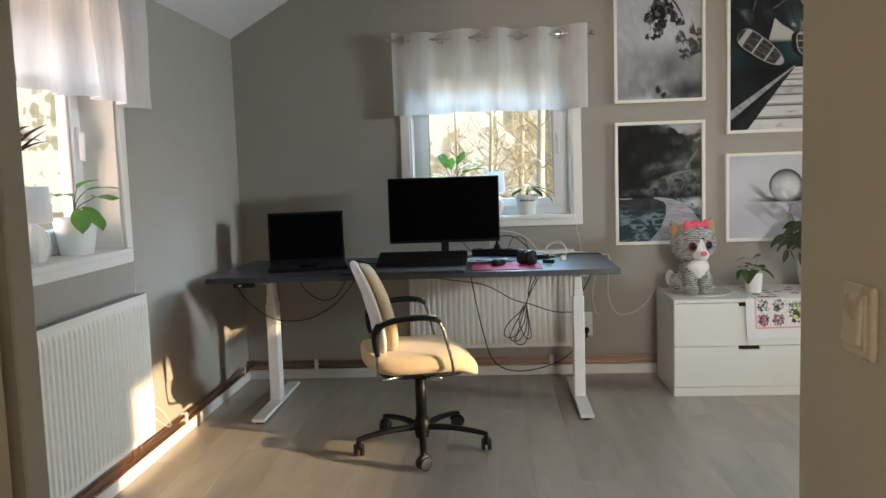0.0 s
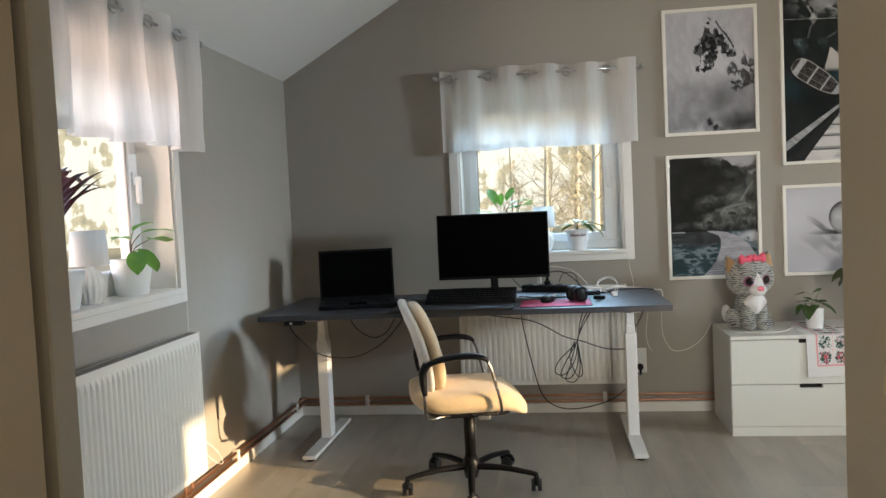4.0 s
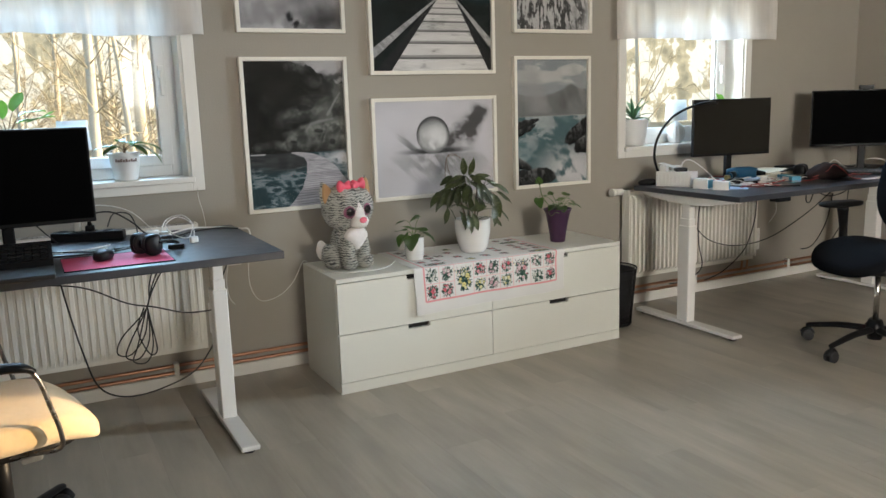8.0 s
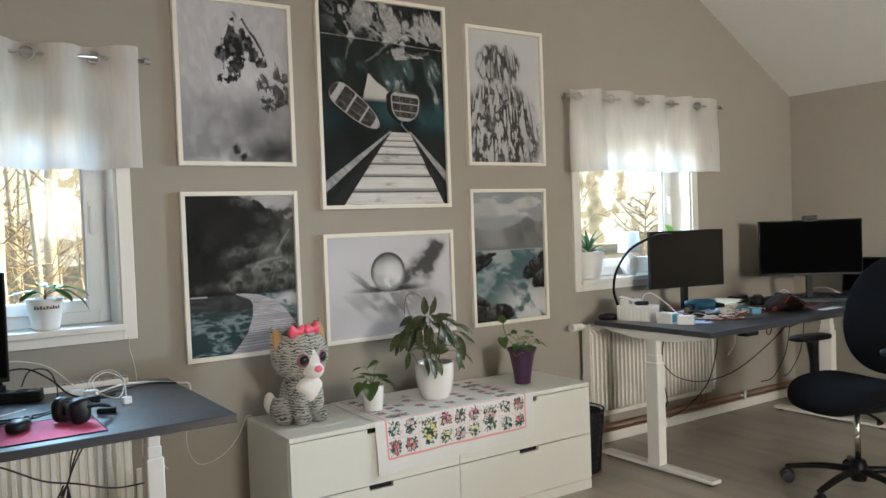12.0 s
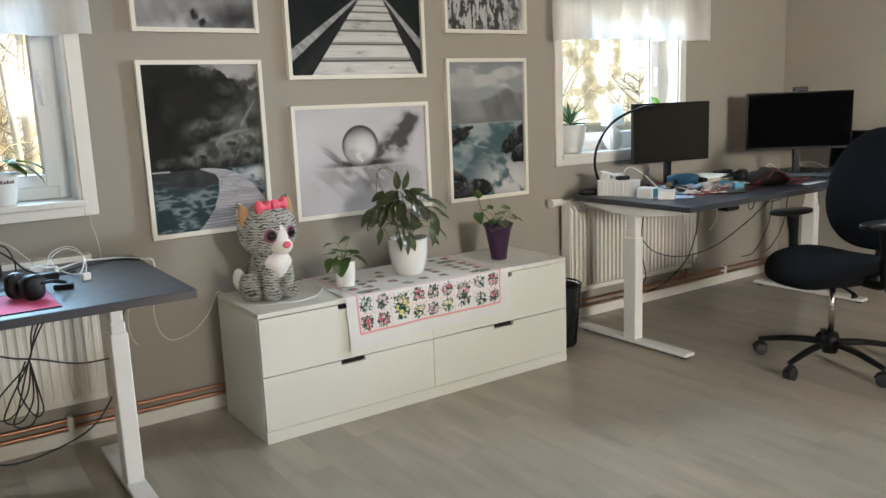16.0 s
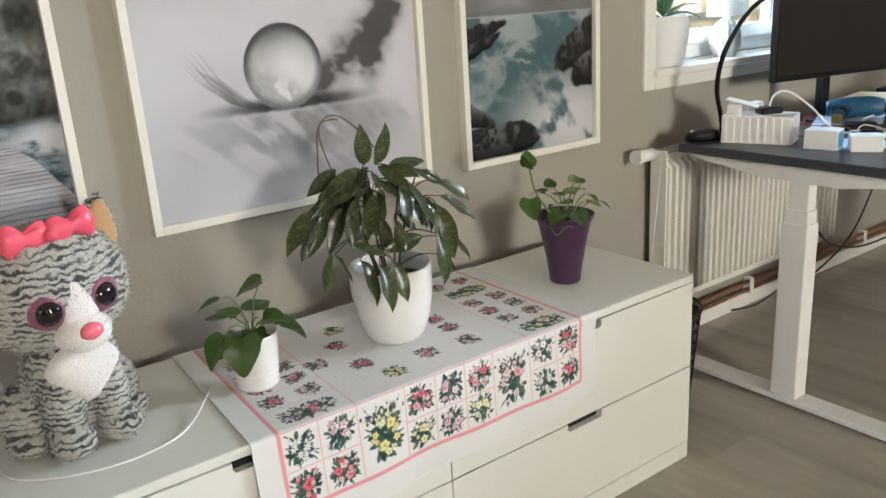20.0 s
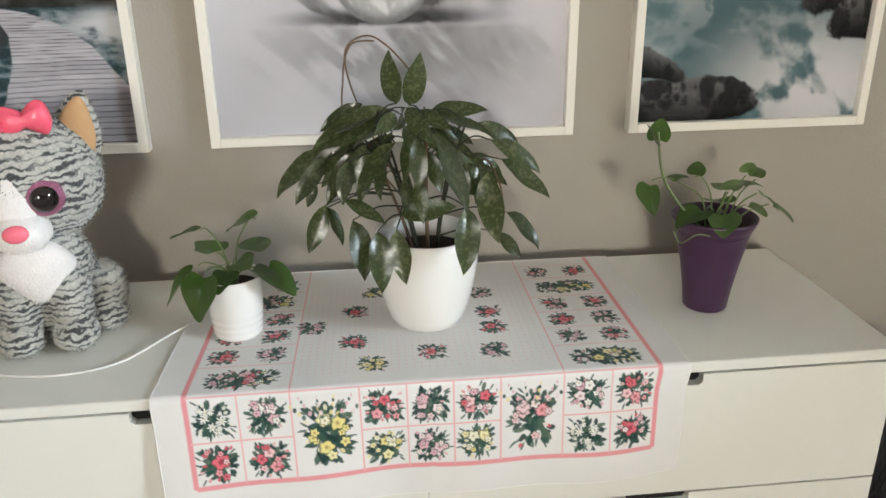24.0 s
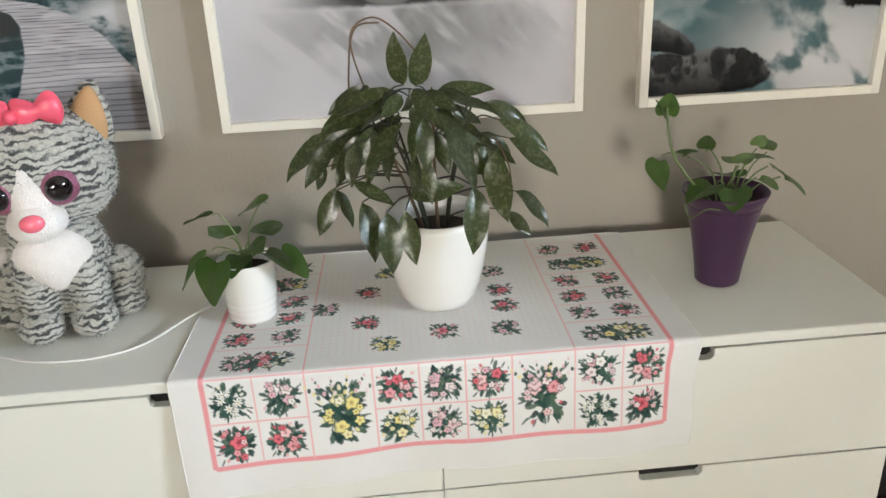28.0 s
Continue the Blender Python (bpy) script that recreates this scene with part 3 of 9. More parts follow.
def curtain(label, at, rz, w, z_top, z_hem, rings, seed, rod_out=0.03):
    """A sheer valance threaded on a rod: x along the wall, y outwards (the cloth hangs at y = 0)."""
    r = random.Random(seed)
    rod = thing("curtain_rod", "slim brushed steel curtain rod over a window", "curtain rod", at, rz)
    zr = z_top - 0.047
    b = BM()
    cyl(b, (-rod_out, 0, zr), (w + rod_out, 0, zr), 0.008, seg=14)
    part("bar", b, M_STEEL, rod)
    for x in (-rod_out, w + rod_out):
        b = BM()
        cyl(b, (x - 0.012, 0, zr), (x + 0.012, 0, zr), 0.013, seg=14)
        part("finial", b, M_STEEL, rod)
    for x in (0.035, w - 0.035):
        b = BM()
        cyl(b, (x, 0, zr), (x, 0.082, zr), 0.006, seg=10)
        cyl(b, (x, 0.078, zr), (x, 0.085, zr), 0.02, seg=14)
        part("bracket", b, M_STEEL, rod)
    cur = thing("curtain", label, "curtain", at, rz)
    n = 2 * rings
    ph = [r.uniform(-0.35, 0.35) for _ in range(n + 2)]
    amp = [r.uniform(0.7, 1.25) for _ in range(n + 2)]

    def fold(u, v):
        k = u * (n / 2.0)
        i = int(min(k, n / 2 - 1e-6) * 2)
        s = math.sin(2 * math.pi * k)
        a = amp[i] * (0.03 + 0.012 * v)
        return a * math.copysign(abs(s) ** 0.5, s) + 0.006 * math.sin(9 * u + 5 * v + seed)

    def f(u, v):
        sway = 0.012 * v * math.sin(4.2 * u * math.pi + seed)
        return (u * w + 0.012 * math.sin(2 * math.pi * u * n / 2 * 2 + ph[0]) * 0.6 + sway * 0.6, fold(u, v), z_top + (z_hem - z_top) * v + 0.008 * math.sin(u * 11 + seed) * (1 - 0.5 * v))

    c = BM()
    surface(c, 26 * rings, 14, f)
    part("cloth", c, M_SHEER, cur)
    h = BM()
    surface(h, 26 * rings, 3, lambda u, v: (f(u, 0.915 + 0.085 * v)[0], f(u, 0.915)[1] - 0.0025, f(u, 0.915 + 0.085 * v)[2]))
    part("hem", h, M_SHEER, cur)
    h = BM()
    surface(h, 26 * rings, 3, lambda u, v: (f(u, 0.16 * v)[0], f(u, 0.08)[1] - 0.0025, f(u, 0.16 * v)[2]))
    part("heading", h, M_SHEER, cur)
    for i in range(n):
        u = (i + 0.5) / n
        b = BM()
        x, y, z = f(u, 0.1)
        ring = [(0, 0.024 * math.cos(a), 0.024 * math.sin(a)) for a in (2 * math.pi * k / 14 for k in range(14))]
        tube(b, ring, 0.0055, 6, 1, closed=True)
        turn(b, Matrix.Translation((x, 0, zr)) @ Matrix.Rotation(radians(90 + r.uniform(-10, 10) + (13 if i % 2 else -13)), 4, "Z"))
        part("grommet", b, M_STEEL, cur)
    return cur


curtain("sheer white valance with steel grommets over a window", (-0.535, NY - 0.085, 0), 0, 1.165, 2.12, 1.632, 5, 3)
curtain("sheer white valance with steel grommets over the far desk", (3.0, NY - 0.085, 0), 0, 1.33, 2.12, 1.642, 5, 11)
curtain("sheer white valance with steel grommets in the sunny window", (WX + 0.085, 2.36, 0), 90, 1.28, 2.14, 1.60, 5, 7)


def radiator(label, at, rz, w, z0, z1, d=0.105, rib=0.009):
    """A panel radiator: x along the wall, y outwards to the wall at y = 0."""
    rad = thing("radiator", label, "radiator", at, rz, group="panel radiators")
    n = int(w / 0.0335)
    prof = []
    for i in range(n):
        x = i * w / n
        s = w / n
        prof += [(x + 0.02 * s, -d + rib), (x + 0.16 * s, -d), (x + 0.58 * s, -d), (x + 0.72 * s, -d + rib)]
    prof.append((w, -d + rib))
    b = BM()
    rows = [(z0, 0.010), (z0 + 0.02, 0.010), (z0 + 0.045, 0.0), (z1 - 0.055, 0.0), (z1 - 0.03, 0.010), (z1, 0.010)]
    vs = []
    for x, y in prof:
        vs.append([b.verts.new((x, (-d + rib if flat > 0.005 else y), z)) for z, flat in rows])
    for A, B in zip(vs, vs[1:]):
        for j in range(len(rows) - 1):
            b.faces.new((A[j], B[j], B[j + 1], A[j + 1]))
    part("front_panel", b, M_RAD, rad)
    part("back_panel", box(BM(), 0.01, -0.045, z0 + 0.01, w - 0.01, -0.03, z1 - 0.012, 0.003), M_RAD, rad)
    for x in (0, w - 0.004):
        part("side_panel", box(BM(), x - 0.001, -d + 0.008, z0 + 0.02, x + 0.005, -0.03, z1 + 0.002, 0.001), M_RAD, rad)
    g = BM()
    for k in range(int(w / 0.02)):
        box(g, k * 0.02 + 0.006, -d + 0.014, z1 - 0.006, k * 0.02 + 0.013, -0.036, z1 - 0.001)
    box(g, 0.004, -d + 0.010, z1 - 0.006, w - 0.004, -d + 0.015, z1 + 0.001)
    box(g, 0.004, -0.038, z1 - 0.006, w - 0.004, -0.033, z1 + 0.001)
    part("top_grille", g, M_GRILLE, rad)
    for x in (0.14 * w, 0.86 * w):
        part("wall_bracket", box(BM(), x - 0.015, -0.032, z0 + 0.04, x + 0.015, 0, z1 - 0.03), M_RAD, rad)
    return rad


radiator("cream panel radiator behind the desk", (-0.485, NY, 0), 0, 1.012, 0.195, 0.79)
radiator("cream panel radiator under the far window", (3.09, NY, 0), 0, 1.12, 0.185, 0.74, rib=0.034)
radiator("cream panel radiator with sunlight on its end", (WX, 2.33, 0), 90, 1.12, 0.19, 0.805)


def baseboard(name, a, b, nx, ny):
    """A white board along a wall from a to b; (nx, ny) points into the room."""
    bm = BM()
    x0, y0, x1, y1 = min(a[0], b[0]), min(a[1], b[1]), max(a[0], b[0]), max(a[1], b[1])
    box(bm, x0 + min(0, nx * 0.013), y0 + min(0, ny * 0.013), 0, x1 + max(0, nx * 0.013), y1 + max(0, ny * 0.013), 0.06, 0.003)
    return single(name, bm, M_TRIM, "white painted low baseboard", "baseboard", kind="structure")


baseboard("baseboard_north", (WX, NY), (EX, NY), 0, -1)
baseboard("baseboard_west", (WX, SY), (WX, NY - 0.013), 1, 0)
baseboard("baseboard_east", (EX, BY), (EX, NY - 0.013), -1, 0)
baseboard("baseboard_south", (HE + 0.1, BY), (EX - 0.013, BY), 0, 1)

pipes = thing("heating_pipes", "twin copper heating pipes along the walls above the baseboard", "pipe", kind="structure")
for z, o in ((0.078, 0.026), (0.112, 0.026)):
    b = BM()
    tube(b, [(WX + o, 1.5, z), (WX + o, 3.0, z), (WX + o, NY - o - 0.06, z), (WX + o + 0.012, NY - o - 0.012, z), (WX + o + 0.06, NY - o, z), (1.5, NY - o, z), (EX - o - 0.06, NY - o, z), (EX - o - 0.012, NY - o - 0.012, z), (EX - o, NY - o - 0.06, z), (EX - o, 3.5, z), (EX - o, 0.5, z)], 0.0085, 10, 6)
    part("pipe", b, M_COPPER, pipes)


def clip(x, y, nx, ny):
    b = BM()
    if ny:
        box(b, x - 0.012, min(y, y + ny * 0.038), 0.062, x + 0.012, max(y, y + ny * 0.038), 0.126, 0.004)
    else:
        box(b, min(x, x + nx * 0.038), y - 0.012, 0.062, max(x, x + nx * 0.038), y + 0.012, 0.126, 0.004)
    part("pipe_clip", b, M_TRIM, pipes, "white plastic pipe clip")


for x in (-1.1, 0.385, 2.85, 3.72, 4.62):
    clip(x, NY, 0, -1)
for y in (2.2, 3.95, 4.9):
    clip(WX, y, 1, 0)
for y in (3.6, 4.6):
    clip(EX, y, -1, 0)
for x in (-0.40, -0.35, 4.12, 4.17):
    b = BM()
    tube(b, [(x, NY - 0.03, 0.112), (x, NY - 0.055, 0.125), (x, NY - 0.06, 0.2)], 0.0075, 8, 4)
    part("riser", b, M_COPPER, pipes)
for y in (3.30, 3.36):
    b = BM()
    tube(b, [(WX + 0.03, y, 0.112), (WX + 0.06, y, 0.13), (WX + 0.065, y, 0.22)], 0.0075, 8, 4)
    part("riser", b, M_COPPER, pipes)

# ---- desks ----
def desk(label, at, x0, x1, y0, y1, top, legs):
    """A height-adjustable desk; the legs stand at the given x."""
    d = thing("standing_desk", label, "desk", at)
    part("desktop", box(BM(), x0, y0, top - 0.028, x1, y1, top, 0.0025), M_DESK, d, "dark blue-grey laminate desktop")
    yc = (y0 + y1) / 2 - 0.005
    part("crossbar", box(BM(), legs[0] + 0.03, yc - 0.05, top - 0.068, legs[1] - 0.03, yc + 0.05, top - 0.03, 0.003), M_POWDER, d)
    for x in legs:
        b = BM()
        pts = [(yc - 0.36, top - 0.029), (yc + 0.36, top - 0.029), (yc + 0.36, top - 0.040), (yc + 0.12, top - 0.075), (yc - 0.12, top - 0.075), (yc - 0.36, top - 0.040)]
        plate(b, pts, -0.022, 0.022)
        turn(b, Matrix.Translation((x, 0, 0)) @ Matrix(((0, 1, 0, 0), (1, 0, 0, 0), (0, 0, 1, 0), (0, 0, 0, 1))))
        part("bracket", b, M_POWDER, d)
        part("column_inner", box(BM(), x - 0.0205, yc - 0.032, top - 0.24, x + 0.0205, yc + 0.032, top - 0.07, 0.003), M_POWDER, d)
        part("column_middle", box(BM(), x - 0.024, yc - 0.036, top - 0.22, x + 0.024, yc + 0.036, top - 0.155, 0.003), M_POWDER, d)
        part("column_outer", box(BM(), x - 0.030, yc - 0.042, 0.03, x + 0.030, yc + 0.042, top - 0.195, 0.004), M_POWDER, d)
        b = BM()
        box(b, x - 0.036, yc - 0.38, 0.012, x + 0.036, yc + 0.38, 0.032, 0.004, 2)
        part("foot", b, M_POWDER, d)
        for y in (yc - 0.345, yc + 0.345):
            part("glide", cyl(BM(), (x, y, 0), (x, y, 0.014), 0.022, seg=14), M_BLACK, d)
    return d


TOP1, TOP2 = 0.778, 0.778
desk("white height-adjustable desk with dark blue-grey laminate top", (0, 0, 0), -1.430, 0.667, 4.10, 4.93, TOP1, (-1.205, 0.495))
desk("white height-adjustable desk with dark top, crowded with tools", (0, 0, 0), 3.075, 5.22, 4.13, 4.935, TOP2, (3.115, 4.765))


# ---- chest of drawers ----
CX0, CX1, CY0, CY1, CH = 1.02, 2.64, 4.54, 5.01, 0.54
chest = thing("chest_of_drawers", "low wide white chest of four drawers with cut-out grips", "chest of drawers", (CX0, CY0, 0))
CW, CD = CX1 - CX0, CY1 - CY0
for x in (0, CW - 0.016):
    part("side_panel", box(BM(), x, 0.019, 0, x + 0.016, CD, CH - 0.020), M_WHITE, chest)
part("divider", box(BM(), CW / 2 - 0.012, 0.024, 0.05, CW / 2 + 0.012, CD - 0.01, CH - 0.020), M_WHITE, chest)
part("back_panel", box(BM(), 0.016, CD - 0.008, 0.0, CW - 0.016, CD, CH - 0.020), M_WHITE, chest)
part("bottom_panel", box(BM(), 0.016, 0.019, 0.03, CW - 0.016, CD - 0.008, 0.046), M_WHITE, chest)
part("top", box(BM(), 0, 0, CH - 0.020, CW, CD, CH, 0.0018), M_WHITE, chest)
part("plinth", box(BM(), 0, 0.001, 0, CW, 0.019, 0.05, 0.0012), M_WHITE, chest)


def drawer(x0, x1, z0, z1):
    w, sw, sh = x1 - x0, 0.116, 0.020
    c = (x0 + x1) / 2
    b = BM()
    box(b, x0, 0.0, z0, x1, 0.017, z1 - sh, 0.0)
    for p, q, k in ((x0, c - sw / 2, 1), (c + sw / 2, x1, -1)):
        e = q + 0.006 if k > 0 else p - 0.006
        pts = [(p, z1 - sh), (e, z1 - sh), (q, z1 - sh + 0.006), (q, z1), (p, z1)] if k > 0 else [(e, z1 - sh), (q, z1 - sh), (q, z1), (p, z1), (p, z1 - sh + 0.006)]
        plate(b, pts, 0.0, 0.017)
    f = part("drawer", b, M_WHITE, chest)
    # near-black block behind the cut-out, in place of the shade inside
    part("grip_recess_shade", box(BM(), c - sw / 2 - 0.01, 0.0185, z1 - sh - 0.006, c + sw / 2 + 0.01, 0.060, z1 + 0.001), M_GAPSHADE, f)
    return f


for x0, x1 in ((0.002, CW / 2 - 0.0015), (CW / 2 + 0.0015, CW - 0.002)):
    drawer(x0, x1, 0.053, 0.277)
    drawer(x0, x1, 0.281, CH - 0.0235)


# ---- pictures: frames ----
def picture(label, x0, x1, z0, z1, group="framed prints on the wall"):
    """A white wooden frame with a glazed print; the print's art hangs at local (0..w, 0..h)."""
    p = thing("framed_print", label, "picture", (x0, NY, z0), group=group)
    w, h, f, d = x1 - x0, z1 - z0, 0.019, 0.030
    for q in ((0, -d, 0, f, 0, h), (w - f, -d, 0, w, 0, h), (f, -d, 0, w - f, 0, f), (f, -d, h - f, w - f, 0, h)):
        part("frame_side", box(BM(), *q, 0.0012), M_FRAME, p)
    g = part("glass", box(BM(), f, -0.0165, f, w - f, -0.0150, h - f), M_GLAZE, p)
    g.visible_shadow = False
    return p, w, h, f

# ---- painted prints: colours worked out on a fine sheet ----
def lattice(x, y, seed):
    """Smooth value noise on a grid, 0 to 1."""
    xi, yi = np.floor(x).astype(np.int64), np.floor(y).astype(np.int64)
    fx, fy = x - xi, y - yi
    fx, fy = fx * fx * (3 - 2 * fx), fy * fy * (3 - 2 * fy)

    def h(i, j):
        k = (i * 374761393 + j * 668265263 + seed * 1442695041) & 0x7FFFFFFF
        k = ((k ^ (k >> 13)) * 1274126177) & 0x7FFFFFFF
        return ((k ^ (k >> 16)) & 0xFFFF) / 65535.0

    return (h(xi, yi) * (1 - fx) + h(xi + 1, yi) * fx) * (1 - fy) + (h(xi, yi + 1) * (1 - fx) + h(xi + 1, yi + 1) * fx) * fy


def fbm(x, y, seed, octaves=5, gain=0.5):
    t, a, s = 0.0, 1.0, 0.0
    for k in range(octaves):
        t = t + a * lattice(x * 2 ** k + 17 * k, y * 2 ** k - 9 * k, seed + k)
        s += a
        a *= gain
    return t / s


def sm(a, b, x):
    t = np.clip((x - a) / (b - a), 0, 1)
    return t * t * (3 - 2 * t)


def grey(v):
    return np.stack([v, v, v], -1)


def mix(a, b, m):
    return a * (1 - m[..., None]) + np.asarray(b) * m[..., None]


def near_line(x, y, pts):
    """Distance to a broken line."""
    d = np.full(np.shape(x), 9.0)
    for (ax, ay), (bx, by) in zip(pts, pts[1:]):
        t = np.clip(((x - ax) * (bx - ax) + (y - ay) * (by - ay)) / ((bx - ax) ** 2 + (by - ay) ** 2 + 1e-9), 0, 1)
        d = np.minimum(d, np.hypot(x - ax - t * (bx - ax), y - ay - t * (by - ay)))
    return d


def blob(x, y, cx, cy, rx, ry, soft=0.15):
    return 1 - sm(1 - soft, 1 + soft, np.hypot((x - cx) / rx, (y - cy) / ry))


def inked(name, rough, coat=0.0, sheen=0.0, weave=0.0):
    """A printed surface that takes its ink from the sheet's colours."""
    m = mat(name, (1, 1, 1), rough, vary=0.02, scale=30, bump=weave, bump_scale=900, coat=coat, sheen=sheen, spec=0.12)
    nt = m.node_tree
    at = nt.nodes.new("ShaderNodeVertexColor")
    at.layer_name = "ink"
    sc = [n for n in nt.nodes if n.bl_idname == "ShaderNodeVectorMath"][0]
    nt.links.new(at.outputs["Color"], sc.inputs[0])
    return m


M_INK = inked("printed_paper", 0.55)
M_CLOTH = inked("printed_cotton", 0.9, sheen=0.15, weave=0.25)


def sheet(name, nu, nv, places, colours, material):
    """A mesh sheet from nu by nv places and ink colours."""
    me = bpy.data.meshes.new(name)
    i, j = np.meshgrid(np.arange(nu - 1), np.arange(nv - 1), indexing="ij")
    a = (i * nv + j).ravel()
    quads = np.stack([a, a + nv, a + nv + 1, a + 1], -1)
    me.vertices.add(nu * nv)
    me.vertices.foreach_set("co", np.asarray(places, np.float32).reshape(-1))
    n = len(quads)
    me.loops.add(4 * n)
    me.loops.foreach_set("vertex_index", quads.astype(np.int32).ravel())
    me.polygons.add(n)
    me.polygons.foreach_set("loop_start", np.arange(0, 4 * n, 4, dtype=np.int32))
    me.polygons.foreach_set("use_smooth", np.ones(n, bool))
    ink = me.color_attributes.new("ink", "FLOAT_COLOR", "POINT")
    ink.data.foreach_set("color", np.concatenate([np.clip(colours, 0, 1).reshape(-1, 3), np.ones((nu * nv, 1))], 1).astype(np.float32).ravel())
    me.materials.append(material)
    me.update()
    me.validate()
    return me


def print_art(p, w, h, f, fn, step):
    """Lay a painted sheet into a frame. fn(x, y, a): x 0..1 across, y 0..1 up, a: width over height."""
    iw, ih = w - 2 * f, h - 2 * f
    nu, nv = int(iw / step) + 1, int(ih / step) + 1
    x, y = np.meshgrid(np.linspace(0, 1, nu), np.linspace(0, 1, nv), indexing="ij")
    pl = np.stack([f + x * iw, np.full_like(x, -0.0125), f + y * ih], -1)
    ob = new("print", sheet("print", nu, nv, pl, fn(x, y, iw / ih), M_INK))
    ob.parent = p
    part("backing", box(BM(), f, -0.0105, f, w - f, -0.002, h - f), M_PAPER, p)


def ridged(x, y, seed, octaves=5, gain=0.55):
    """Noise with sharp crests, 0 to 1."""
    t, a, s = 0.0, 1.0, 0.0
    for k in range(octaves):
        t = t + a * (1 - np.abs(2 * lattice(x * 2 ** k + 13 * k, y * 2 ** k - 7 * k, seed + k) - 1))
        s += a
        a *= gain
    return t / s


def patches(x, y, spots):
    """A soft union of ragged spots: place and half sizes of each."""
    m = np.zeros_like(x)
    for cx, cy, rx, ry in spots:
        m = np.maximum(m, 1 - np.hypot((x - cx) / rx, (y - cy) / ry))
    return m


def art_mountain(x, y, a):
    n = fbm(x * 4, y * 6, 3, 6)
    fine = fbm(x * 60, y * 80, 7, 4, 0.7)
    v = 0.57 + 0.05 * sm(0.5, 0.95, y) * sm(0.9, 0.2, x) + 0.03 * (n - 0.5)
    # fog that thickens and darkens towards the foot
    fog = sm(0.56, 0.18, y + 0.16 * (fbm(x * 3, y * 3, 12, 4) - 0.5))
    v = v * (1 - fog * (0.30 + 0.30 * sm(0.35, 0.65, fbm(x * 2.5 + 3, y * 4, 13, 5)) + 0.16 * sm(0.35, 0.8, x)))
    v += 0.10 * blob(x, y, 0.62, 0.50, 0.30, 0.13, 0.9) + 0.08 * blob(x, y, 0.25, 0.10, 0.20, 0.10, 0.9)
    v *= 1 - 0.75 * blob(x, y, 0.88, 0.05, 0.28, 0.08, 0.8) * sm(0.2, 0.6, n + 0.2)
    wx, wy = x + 0.09 * (fbm(x * 12, y * 12, 19, 5, 0.6) - 0.5), y + 0.07 * (fbm(x * 12 + 5, y * 12, 20, 5, 0.6) - 0.5)
    core = patches(wx, wy, ((0.475, 0.83, 0.04, 0.07), (0.47, 0.76, 0.09, 0.10), (0.52, 0.71, 0.16, 0.085), (0.62, 0.735, 0.08, 0.085), (0.41, 0.675, 0.10, 0.055), (0.66, 0.68, 0.08, 0.04), (0.75, 0.645, 0.06, 0.045), (0.51, 0.60, 0.10, 0.075), (0.44, 0.535, 0.10, 0.035), (0.57, 0.78, 0.03, 0.09)))
    side = patches(wx, wy, ((0.91, 0.60, 0.055, 0.075), (0.75, 0.515, 0.075, 0.05), (0.90, 0.565, 0.05, 0.03), (0.97, 0.545, 0.05, 0.04), (0.86, 0.46, 0.10, 0.055), (0.78, 0.405, 0.07, 0.045), (0.90, 0.415, 0.10, 0.06), (0.80, 0.35, 0.09, 0.03), (0.97, 0.46, 0.05, 0.05)))
    gaps = fbm(x * 22 + 6 * y, y * 16, 21, 5, 0.65)
    k = sm(0.10, 0.28, core - 0.55 * sm(0.52, 0.66, gaps) + 0.14)
    k = np.maximum(k, 0.9 * sm(0.10, 0.30, side - 0.75 * sm(0.48, 0.62, gaps) + 0.12))
    ridge = near_line(x, y, [(0.585, 0.905), (0.63, 0.85), (0.70, 0.79), (0.775, 0.69)])
    k = np.maximum(k, sm(0.012, 0.005, ridge + 0.016 * (fine - 0.5)))
    k = np.maximum(k, 0.14 * sm(0.006, 0.002, near_line(x, y, [(0.44, 0.87), (0.355, 0.80), (0.25, 0.69)]) + 0.008 * (fine - 0.5)))
    k = np.maximum(k, 0.7 * sm(0.012, 0.004, near_line(x, y, [(0.50, 0.945), (0.525, 0.925)])))
    v = v * (1 - k) + k * (0.018 + 0.13 * sm(0.46, 0.72, fbm(x * 34, y * 34, 24, 4, 0.7)))
    # snow and one dark crag at the foot
    v += 0.20 * blob(x, y, 0.50, 0.01, 0.20, 0.06, 0.7) * sm(0.3, 0.6, fbm(x * 16, y * 20, 5, 5)) + 0.16 * blob(x, y, 0.2, 0.0, 0.22, 0.025, 0.8)
    r = np.clip(1.6 * patches(wx, wy, ((0.49, 0.085, 0.04, 0.05), (0.56, 0.03, 0.05, 0.03))), 0, 1)
    return grey(v * (1 - r) + 0.03 * r) * (0.99, 0.98, 1.02)


